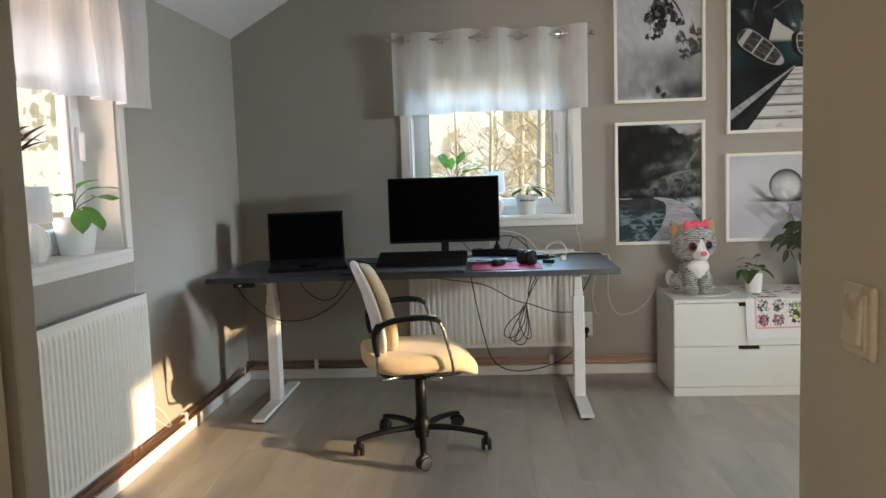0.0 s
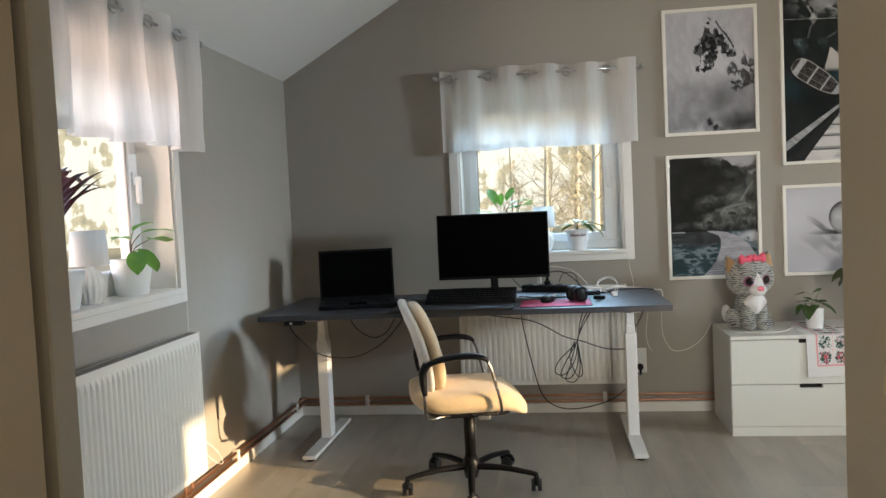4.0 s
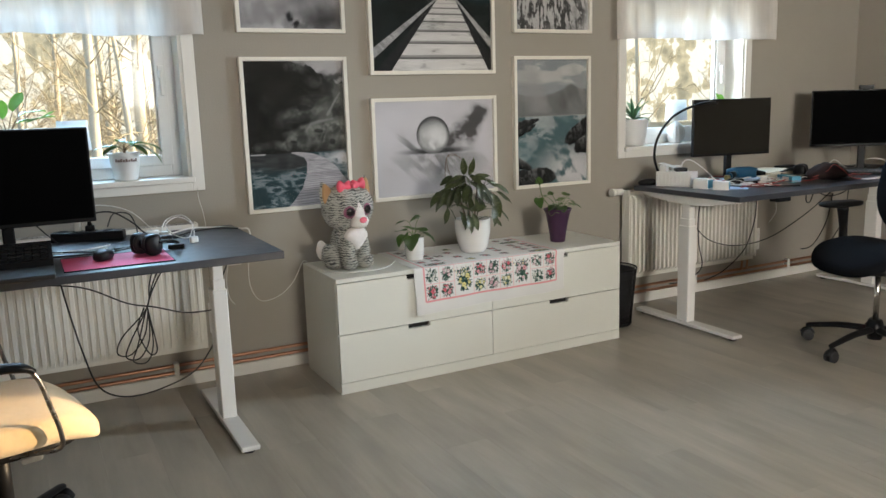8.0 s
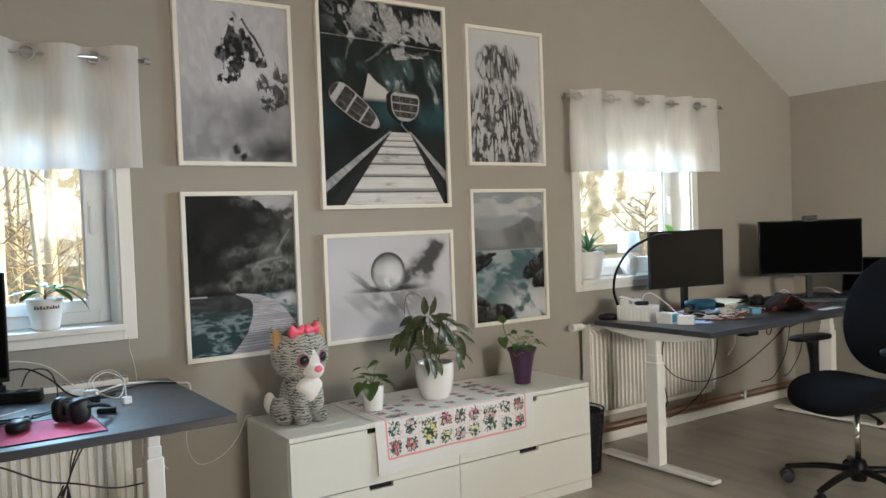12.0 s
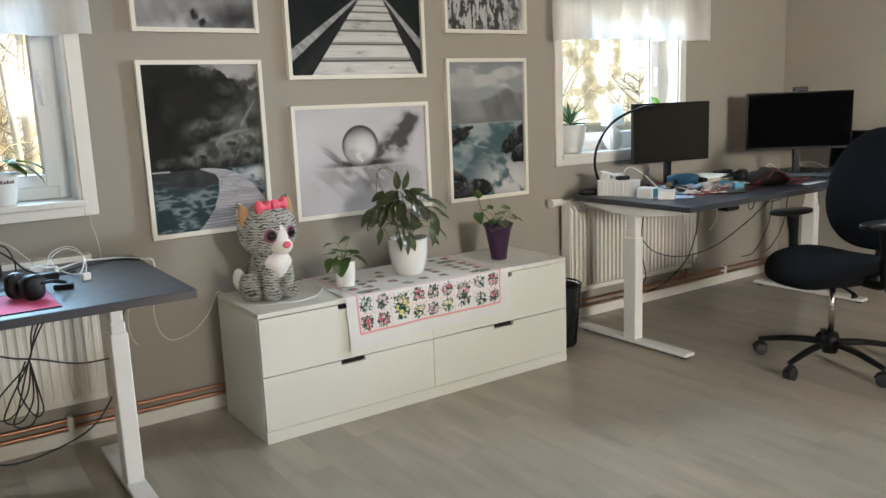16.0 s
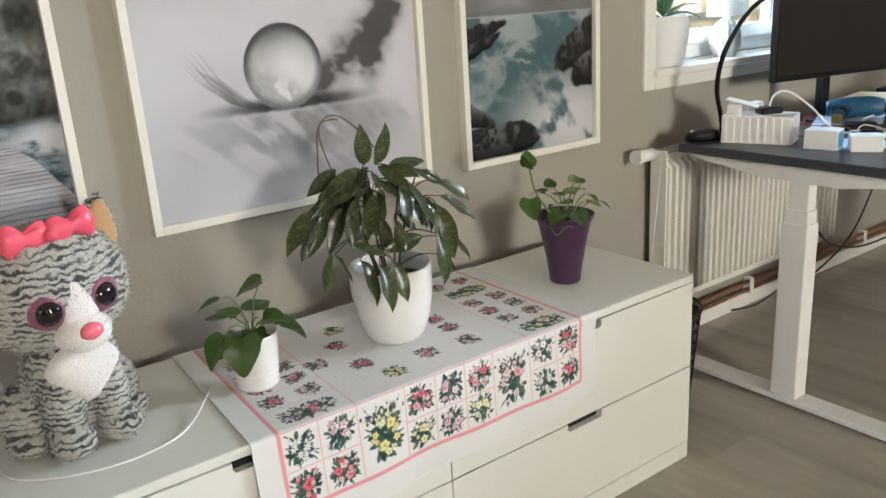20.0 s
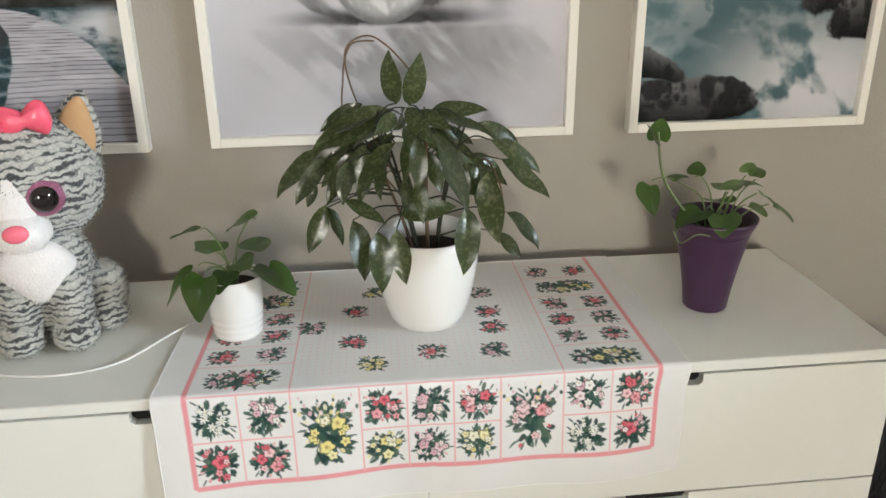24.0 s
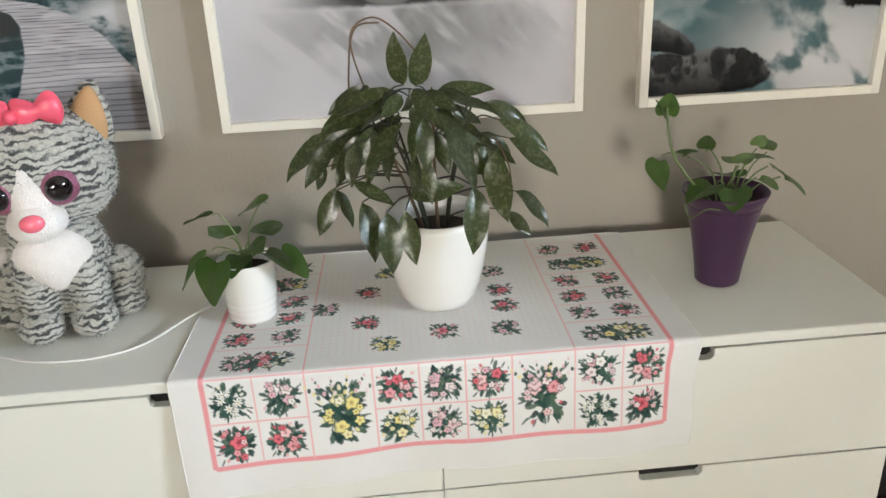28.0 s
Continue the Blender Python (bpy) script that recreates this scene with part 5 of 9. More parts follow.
monitor("large black flat monitor, switched off", (-0.235, 4.675, TOP1), 1.0, 0.63, 0.372, 0.103, M_SCREEN)
monitor("small dark matt monitor on the cluttered desk", (3.735, 4.80, TOP2), -13, 0.54, 0.345, 0.15, M_MATTSCREEN)
monitor("wide black monitor with a webcam on top", (4.75, 4.625, TOP2), -43, 0.645, 0.366, 0.160, M_SCREEN)
b = BM()
box(b, -0.045, -0.018, 0.0, 0.045, 0.012, 0.028, 0.006, 2)
cyl(b, (0, -0.018, 0.014), (0, -0.021, 0.014), 0.010, seg=14)
box(b, -0.02, -0.010, -0.012, 0.02, -0.006, 0.004)
single("webcam", b, M_BLACK, "small black webcam clipped on a monitor", "webcam", (4.75, 4.625, TOP2 + 0.160 + 0.367), -43)

# ---- chairs ----
def fabric(name, colour, sheen=0.3):
    return mat(name, colour, 0.92, vary=0.10, scale=60, bump=0.45, bump_scale=700, sheen=sheen)


M_BEIGE = fabric("beige_wool_fabric", (0.62, 0.46, 0.27))
M_BACKSHELL = fabric("pale_beige_fabric", (0.66, 0.60, 0.52))
M_NAVY = mat("black_wool_fabric", (0.006, 0.0065, 0.0085), 0.95, vary=0.12, scale=80, bump=0.6, bump_scale=900, spec=0.12)
M_CHROME = mat("worn_chrome", (0.6, 0.58, 0.55), 0.2, metal=1.0, vary=0.06, scale=40)
M_DARKCHROME = mat("dark_worn_chrome", (0.20, 0.19, 0.18), 0.28, metal=1.0, vary=0.1, scale=40)
M_CASTER = mat("dark_caster_tread", (0.020, 0.020, 0.022), 0.5, vary=0.1, scale=30)


def pillow(bm, c, r, e1=0.5, e2=0.6, nu=40, nv=20, warp=None):
    """A padded block: a superellipsoid with half sizes r round c; warp(p) moves its points."""
    sg = lambda v, e: math.copysign(abs(v) ** e, v)

    def f(u, v):
        a, t = 2 * math.pi * u, math.pi * (v - 0.5)
        p = Vector((c[0] + r[0] * sg(math.cos(t), e1) * sg(math.cos(a), e2), c[1] + r[1] * sg(math.cos(t), e1) * sg(math.sin(a), e2), c[2] + r[2] * sg(math.sin(t), e1)))
        return warp(p) if warp else p

    return surface(bm, nu, nv, f, closed_u=True)


def caster(parent, x, y, ang):
    """A twin-wheel caster."""
    d = Vector((math.cos(ang), math.sin(ang), 0))
    n = Vector((-d.y, d.x, 0))
    c = Vector((x, y, 0.028))
    b = BM()
    for s in (-1, 1):
        p = c + n * 0.014 * s
        cyl(b, p - n * 0.009, p + n * 0.009, 0.028, seg=18)
    wheel = part("caster", b, M_CASTER, parent)
    h = BM()
    tube(h, [c + d * -0.026 + Vector((0, 0, 0.004)), c + d * -0.012 + Vector((0, 0, 0.026)), c + d * 0.012 + Vector((0, 0, 0.03)), c + d * 0.03 + Vector((0, 0, 0.012))], 0.014, 8, 4)
    cyl(h, c + Vector((0, 0, 0.02)), c + Vector((0, 0, 0.055)), 0.009, seg=10)
    part("hood", h, M_BLACK, wheel)


def star_base(ch, start, radius, hub_r, hub_z, arm_z, thick, col_top, col_m, col_r):
    """Five arms on casters, a hub and a gas column."""
    for k in range(5):
        a = radians(start + 72 * k)
        ca, sa = math.cos(a), math.sin(a)
        b = BM()
        tube(b, [(hub_r * 0.6 * ca, hub_r * 0.6 * sa, hub_z), (radius * 0.5 * ca, radius * 0.5 * sa, (hub_z + arm_z) / 2 + 0.008), (radius * 0.9 * ca, radius * 0.9 * sa, arm_z), (radius * 1.02 * ca, radius * 1.02 * sa, arm_z - 0.008)], [thick * 1.15, thick, thick * 0.85, thick * 0.7], 10, 5, flat=0.8)
        part("base_arm", b, M_BLACK, ch)
        caster(ch, radius * ca, radius * sa, a + 1.9 + 1.3 * math.sin(3 * k + start))
    part("hub", lathe(BM(), [(0, hub_z - 0.05), (hub_r * 0.8, hub_z - 0.05), (hub_r, hub_z - 0.01), (hub_r, hub_z + 0.02), (hub_r * 0.75, hub_z + 0.05), (0, hub_z + 0.05)], 20), M_BLACK, ch)
    part("gas_column", cyl(BM(), (0, 0, hub_z + 0.03), (0, 0, col_top), col_r, seg=18), col_m, ch)


ch1 = thing("office_chair", "beige fabric office chair with black arms and star base", "chair", (-0.315, 3.785, 0), 12)
star_base(ch1, 192, 0.308, 0.038, 0.095, 0.082, 0.017, 0.38, M_BLACK, 0.026)


def seat_warp(p):
    x, y, z = p
    z -= 0.062 * max(0, (x - 0.10) / 0.16) ** 2
    z += 0.012 * (abs(y) / 0.23) ** 2 + 0.030 * max(0, (-x - 0.12) / 0.14) ** 2
    y *= 1 - 0.07 * max(0, (x - 0.05) / 0.2)
    return Vector((x, y, z))


part("seat", pillow(BM(), (-0.005, 0, 0.432), (0.266, 0.242, 0.058), 0.6, 0.55, 48, 20, seat_warp), M_BEIGE, ch1)
part("seat_shell", pillow(BM(), (0.0, 0, 0.386), (0.20, 0.20, 0.020), 0.5, 0.5, 32, 10), M_BLACK, ch1)
b = BM()
box(b, -0.10, -0.07, 0.363, 0.12, 0.07, 0.393, 0.008, 2)
cyl(b, (0.04, -0.17, 0.373), (0.04, 0.17, 0.373), 0.008, seg=10)
part("mechanism", b, M_BLACK, ch1)
for y in (-0.18, 0.18):
    part("lever", box(BM(), 0.02, y - 0.03, 0.362, 0.075, y + 0.02, 0.382, 0.006, 2), M_STEEL, ch1)


def back_warp(lean, bow, wide_z, top):
    def f(p):
        x, y, z = p
        h = (z - 0.46) / (top - 0.46)
        x -= lean * (z - 0.46) - bow * (y / 0.2) ** 2 - 0.025 * math.sin(math.pi * min(max(h, 0), 1))
        y *= 0.80 + 0.30 * math.sin(math.pi * min(max(0.12 + 0.62 * h, 0), 1))
        return Vector((x, y, z))
    return f


part("backrest", pillow(BM(), (-0.140, 0, 0.675), (0.044, 0.205, 0.195), 0.55, 0.75, 44, 24, back_warp(0.25, 0.012, 0.6, 0.87)), M_BEIGE, ch1, "beige padded backrest")
part("back_shell", pillow(BM(), (-0.182, 0, 0.672), (0.026, 0.212, 0.212), 0.5, 0.7, 44, 20, back_warp(0.25, 0.012, 0.6, 0.87)), M_BACKSHELL, ch1, "pale fabric rear of the backrest")
for s in (-1, 1):
    y = 0.268 * s
    b = BM()
    tube(b, [(-0.205, y, 0.628), (-0.13, y, 0.652), (-0.03, y, 0.660), (0.035, y, 0.652), (0.068, y, 0.634)], [0.018, 0.022, 0.023, 0.021, 0.012], 10, 6, flat=0.62)
    part("armrest", b, M_BLACK, ch1)
    b = BM()
    tube(b, [(-0.195, y, 0.635), (-0.215, y, 0.60), (-0.215, y, 0.545), (-0.21, y, 0.50)], [0.019, 0.019, 0.016, 0.010], 8, 6)
    part("arm_post", b, M_BLACK, ch1)
    b = BM()
    tube(b, [(0.055, y, 0.645), (0.078, y, 0.60), (0.095, y, 0.53), (0.115, y * 0.98, 0.445), (0.105, y * 0.92, 0.396), (0.0, y * 0.72, 0.388), (-0.12, y * 0.72, 0.386), (-0.200, y * 0.92, 0.392), (-0.212, y, 0.45), (-0.212, y, 0.52)], 0.0068, 8, 6)
    part("arm_loop", b, M_DARKCHROME, ch1, "thin steel arm support")

ch2 = thing("swivel_chair", "black ergonomic swivel chair with tall rounded back", "chair", (3.545, 3.665, 0), 168)
star_base(ch2, 300, 0.325, 0.042, 0.115, 0.088, 0.019, 0.42, M_CHROME, 0.014)


def seat2(p):
    x, y, z = p
    z += 0.020 * math.cos(x * 9) + 0.018 * (abs(y) / 0.24) ** 2 - 0.02 * max(0, (x - 0.16) / 0.1)
    return Vector((x, y, z))


part("seat", pillow(BM(), (0.03, 0, 0.487), (0.255, 0.245, 0.052), 0.62, 0.62, 48, 20, seat2), M_NAVY, ch2)
part("seat_pan", pillow(BM(), (0.0, 0, 0.44), (0.16, 0.16, 0.026), 0.5, 0.5, 28, 10), M_BLACK, ch2)
b = BM()
box(b, -0.18, -0.07, 0.405, 0.10, 0.07, 0.44, 0.01, 2)
tube(b, [(-0.1, 0, 0.42), (-0.24, 0, 0.43), (-0.29, 0, 0.50), (-0.30, 0, 0.64)], 0.018, 8, 5)
part("mechanism", b, M_BLACK, ch2)
for x, y in ((0.11, 0.20), (-0.10, 0.20), (0.08, -0.20)):
    b = BM()
    tube(b, [(x * 0.6, y * 0.5, 0.42), (x, y, 0.415), (x + 0.01, y * 1.12, 0.40)], [0.007, 0.007, 0.016], 8, 4)
    part("lever", b, M_BLACK, ch2)


def back2(p):
    x, y, z = p
    h = min(max((z - 0.55) / 0.57, 0), 1)
    x -= 0.11 * h - 0.05 * math.sin(math.pi * h) - 0.06 * (y / 0.23) ** 2 * (0.4 + 0.6 * (1 - h))
    y *= 0.62 + 0.42 * math.sin(math.pi * (0.16 + 0.62 * h)) ** 1.0
    return Vector((x, y, z))


part("backrest", pillow(BM(), (-0.245, 0, 0.835), (0.038, 0.235, 0.292), 0.62, 0.85, 48, 30, back2), M_NAVY, ch2, "tall rounded black fabric backrest")
part("back_plate", pillow(BM(), (-0.285, 0, 0.80), (0.016, 0.17, 0.23), 0.5, 0.8, 36, 16, back2), M_BLACK, ch2)
for s in (-1, 1):
    y = 0.262 * s
    b = BM()
    tube(b, [(-0.02, y * 0.55, 0.432), (-0.02, y * 0.95, 0.44), (-0.015, y, 0.50), (-0.01, y, 0.60), (0.0, y, 0.70)], [0.014, 0.017, 0.020, 0.018, 0.026], 10, 5, flat=1.3)
    part("arm_post", b, M_BLACK, ch2)
    part("armrest", pillow(BM(), (0.01, y, 0.722), (0.125, 0.046, 0.017), 0.55, 0.6, 32, 10), M_BLACK, ch2, "black padded T-shaped armrest")

# ---- printed cloth on the chest ----
GREENS = ((0.020, 0.062, 0.050), (0.040, 0.092, 0.070), (0.014, 0.040, 0.034), (0.075, 0.125, 0.085))
BLOOMS = {
    "red": ((0.56, 0.10, 0.13), (0.66, 0.26, 0.28), (0.70, 0.42, 0.42)),
    "pink": ((0.66, 0.44, 0.46), (0.60, 0.34, 0.38), (0.74, 0.60, 0.58)),
    "yellow": ((0.66, 0.54, 0.20), (0.70, 0.62, 0.32), (0.72, 0.68, 0.48)),
    "daisy": ((0.74, 0.73, 0.66), (0.70, 0.69, 0.60)),
}


def bouquet(c, X, Y, cx, cy, r, seed, kinds="red", high=1.0, big=1):
    """Paint a posy round (cx, cy): leaves and sprays, then blooms of the kinds named; high stretches it."""
    rr = random.Random(seed)
    near = (np.abs(X - cx) < 1.3 * r) & (np.abs(Y - cy) < 1.35 * r * high)
    if not near.any():
        return c
    x, y, sub = X[near], Y[near], c[near]
    w = fbm(x * 260, y * 260, seed, 3)
    cols = [q for k in kinds.split() for q in BLOOMS[k]]

    def spot(out):
        """A place inside the posy's rounded square; out is how far from its middle."""
        an = rr.uniform(0, 6.28)
        d = out * r * 0.92 / max(abs(math.cos(an)), abs(math.sin(an))) ** 0.7
        return cx + d * math.cos(an), cy + high * d * math.sin(an), an

    def petal(lx, ly, an, ln, wd, col, k):
        nonlocal sub
        ca, sa = math.cos(an), math.sin(an)
        s, q = (x - lx) * ca + (y - ly) * sa, -(x - lx) * sa + (y - ly) * ca
        m = 1 - sm(0.8, 1.15, np.hypot(s / (ln * r), q / (wd * r)) + 0.5 * (w - 0.5))
        sub = mix(sub, np.array(col), m * k)

    def bloom(fx, fy, fr, col, rays, deep):
        nonlocal sub
        th, turn = np.arctan2(y - fy, x - fx), rr.uniform(0, 6.28)
        dd = np.hypot(x - fx, y - fy) / (fr * (1 - deep + deep * np.cos(rays * th + turn))) + 0.35 * (w - 0.5)
        sub = mix(sub, np.array((0.02, 0.055, 0.045)), (1 - sm(1.05, 1.3, dd)) * 0.8)
        sub = mix(sub, col, (1 - sm(0.85, 1.05, dd)) * 0.97)
        sub = mix(sub, np.minimum(col * 1.3 + 0.06, 0.78), (1 - sm(0.10, 0.25, np.abs(dd - 0.62))) * 0.6)
        sub = mix(sub, col * (0.45, 0.35, 0.35) if rays < 7 else np.array((0.45, 0.36, 0.20)), (1 - sm(0.16, 0.34, dd)) * 0.8)

    for _ in range(int(58 * high)):
        lx, ly, an = spot(rr.uniform(0.15, 0.80))
        petal(lx, ly, an + rr.uniform(-0.8, 0.8), rr.uniform(0.17, 0.28), 0.10, rr.choice(GREENS), 0.94)
    for _ in range(12):
        lx, ly, an = spot(rr.uniform(0.70, 0.95))
        petal(lx, ly, an + rr.uniform(-0.3, 0.3), 0.18, 0.045, rr.choice(GREENS[:2]), 0.85)
    for _ in range(8):
        lx, ly, an = spot(rr.uniform(0.55, 0.9))
        petal(lx, ly, an, 0.11, 0.07, rr.choice(cols), 0.9)
    daisy = kinds == "daisy"
    for k in range(big):
        lx, ly, _ = spot(0.15 if big == 1 else 0.40)
        bloom(lx, ly, r * (0.44 if big == 1 else 0.30) * (0.95 if not daisy else 0.85), np.array(cols[k % len(cols)]), 7 if daisy else 5, 0.30 if daisy else 0.12)
    for _ in range(int(6 * high)):
        lx, ly, _ = spot(rr.uniform(0.35, 0.72))
        bloom(lx, ly, rr.uniform(0.13, 0.20) * r, np.array(rr.choice(cols)), 7 if daisy else 5, 0.28 if daisy else 0.16)
    if high > 1.3:
        # tall sprays at the top of the large posies
        for k in range(6):
            sx, lean = cx + (k - 2.5) * 0.30 * r, (k - 2.5) * 0.14 * r
            hue = ((0.72, 0.62, 0.30), (0.66, 0.40, 0.44), (0.70, 0.60, 0.58))[k % 3]
            for j in range(6):
                petal(sx + lean * j * 0.4, cy - high * r * (0.45 + 0.10 * j), -1.57, 0.10 - 0.007 * j, 0.075 - 0.008 * j, hue if j % 2 else rr.choice(GREENS), 0.9)
    c[near] = sub
    return c


M_CLOTHHEM = mat("white_cotton_hem", (0.78, 0.77, 0.74), 0.9, vary=0.04, scale=60, bump=0.3, bump_scale=800)
KW, KT, KD = 0.865, 0.462, 0.215        # the cloth: width, length on the top, drop over the front
ku, kv = 600, 480
U, S = np.meshgrid(np.linspace(0, 1, ku), np.linspace(0, 1, kv), indexing="ij")
X, Y = U * KW, S * (KT + KD)            # Y runs from the back edge to the hem
base = 0.73 - 0.04 * fbm(X * 9, Y * 9, 201, 4)
ink = np.stack([base, base * 0.985, base * 0.955], -1)
PINK = np.array([0.74, 0.30, 0.32])
inset, hem = 0.052, 0.055
YH = KT + KD - hem                       # front pink line
for d, wd in ((np.abs(X - inset), 0.0042), (np.abs(X - (KW - inset)), 0.0042)):
    ink = mix(ink, PINK, sm(1.15, 0.85, d / wd) * (Y < YH))
ink = mix(ink, PINK, sm(1.15, 0.85, np.abs(Y - YH) / 0.0042) * (X > inset) * (X < KW - inset))
lines_x = [inset + v * (KW - 2 * inset) for v in (0.104, 0.212, 0.354, 0.452, 0.551, 0.652, 0.789, 0.894)]
Y0, Y1 = YH - 0.152, YH - 0.076
fine = lambda d: sm(1.3, 0.7, d / 0.0013)
front = (Y > Y0) & (Y < YH) & (X > inset) & (X < KW - inset)
inner = (X > inset) & (X < KW - inset)
FAINT = np.array([0.74, 0.42, 0.42])
ink = mix(ink, FAINT, fine(np.abs(Y - Y0)) * inner)
for i, lx in enumerate(lines_x):
    ink = mix(ink, FAINT, fine(np.abs(X - lx)) * front)
ink = mix(ink, FAINT, fine(np.abs(Y - Y1)) * front * (1 - ((X > lines_x[1]) & (X < lines_x[2])) * 1.0) * (1 - ((X > lines_x[5]) & (X < lines_x[6])) * 1.0))
for lx in (lines_x[1], lines_x[6]):
    ink = mix(ink, FAINT, fine(np.abs(X - lx)) * (Y < Y0))
sd = 300
POSIES = {0: ("daisy", 4, "red", 1), 1: ("pink daisy", 4, "red", 3), 3: ("red", 3, "yellow daisy", 3), 4: ("pink", 3, "pink", 4), 5: ("red pink", 3, "yellow", 3), 7: ("pink daisy", 4, "daisy", 4), 8: ("red", 3, "red pink", 1)}
edges = [inset, *lines_x, KW - inset]
for i, (p, q) in enumerate(zip(edges, edges[1:])):
    cx, r = (p + q) / 2, 0.43 * (q - p)
    if i in (2, 6):
        ink = bouquet(ink, X, Y, cx, (Y0 + YH) / 2, r * 1.02, sd + 7, "yellow" if i == 2 else "red pink", 1.42, 4)
    else:
        for cy, kind, big in zip(((Y0 + Y1) / 2, (Y1 + YH) / 2), POSIES[i][::2], POSIES[i][1::2]):
            ink = bouquet(ink, X, Y, cx, cy, min(r * 1.10, 0.0360), sd, kind, 1.0, big)
            sd += 1
for side, p, q in ((0, inset, lines_x[1]), (1, lines_x[6], KW - inset)):
    yy = Y0
    for k in range(6):
        big = k in (0, 4)
        hgt = 0.086 if big else 0.066
        cy = yy - hgt / 2
        for cx in ((p + q) / 2,) if big else ((p * 3 + q) / 4, (p + q * 3) / 4):
            if big:
                ink = bouquet(ink, X, Y, cx - 0.034, cy, 0.028, sd + 50, "pink daisy", 1.0, 2)
                ink = bouquet(ink, X, Y, cx + 0.034, cy, 0.030, sd + 60, "yellow daisy", 1.0, 2)
            ink = bouquet(ink, X, Y, cx, cy, 0.036 if big else 0.029, sd, ("red pink", "yellow pink")[side] if big else ("red", "pink", "red pink")[sd % 3], 1.0, 2 if big else 1 + sd % 3)
            sd += 1
        yy -= hgt
        ink = mix(ink, FAINT, fine(np.abs(Y - yy)) * (X > p) * (X < q) * 0.8)
mx, my = KW / 2 - 0.005, Y0 - 0.205
ang = np.arctan2(Y - my, X - mx)
rad = np.hypot((X - mx) / 1.25, Y - my)
gx, gy = X / 0.0125, Y / 0.0125
dots = np.hypot(gx - np.round(gx), gy - np.round(gy)) * 0.0125
ink = mix(ink, np.array([0.70, 0.42, 0.42]), sm(0.0019, 0.0010, dots) * (np.maximum(np.abs(X - mx) / 0.215, np.abs(Y - my) / 0.165) < 1) * (rad > 0.06) * 0.7)
for k in range(11):
    an = 0.3 + k * 2 * math.pi / 11
    r0 = 0.155 if k % 2 else 0.112
    ink = bouquet(ink, X, Y, mx + 1.25 * r0 * math.cos(an), my + r0 * math.sin(an), 0.029, 700 + k, ("red", "pink", "red pink", "yellow")[k % 4], 1.0, 1 + k % 2)
# the drape: flat on the top, over the rounded edge, then down with soft folds
wr = 0.0012 * (fbm(X * 6, Y * 6, 211, 4) - 0.5) + 0.0022 * np.exp(-((X - 0.435) / 0.006) ** 2) * 0.5
edge, rad_e = KT, 0.010
over = np.clip(Y - edge, 0, None)
th = np.clip(over / rad_e, 0, math.pi / 2)
skew = 0.012 * (1 - U)
down = np.clip(over - rad_e * math.pi / 2, 0, None) * (1 + skew * 6)
wave = (0.006 * np.sin(U * 9.0 + 0.6) + 0.004 * np.sin(U * 23 + 1) + 0.004) * sm(0, 0.2, down)
px = CX0 + 0.382 + X + 0.004 * down / 0.2 * (1 - U) - 0.005 * sm(0.0, 0.04, down) * sm(0.8, 1.0, U) - 0.020 * (1 - np.clip(Y / KT, 0, 1)) * (1 - U) * -1.0
py = CY0 + 0.463 - np.clip(Y, 0, edge) - rad_e * np.sin(th) + 0.006 - wave
pz = CH + 0.0024 + wr - rad_e * (1 - np.cos(th)) - down
cloth_me = sheet("table_runner", ku, kv, np.stack([px, py - 0.0035, pz], -1), ink, M_CLOTH)
cloth_thing = thing("table_runner", "white cotton runner printed with flower squares and pink border", "tablecloth", (0, 0, 0))
cloth = new("printed_cloth", cloth_me)
cloth.parent = cloth_thing
sol = cloth.modifiers.new("thickness", "SOLIDIFY")
sol.thickness, sol.offset = 0.0009, 0.0
ridge = np.stack([px, py - 0.0035, pz + 0.0006], -1)
for side in (ridge[2:-2:12, -1], ridge[1, 2::12], ridge[-2, 2::12], ridge[2:-2:12, 0]):
    part("stitched_hem", tube(BM(), [tuple(float(v) for v in q) for q in side], 0.0011, 5, 1), M_CLOTHHEM, cloth_thing)


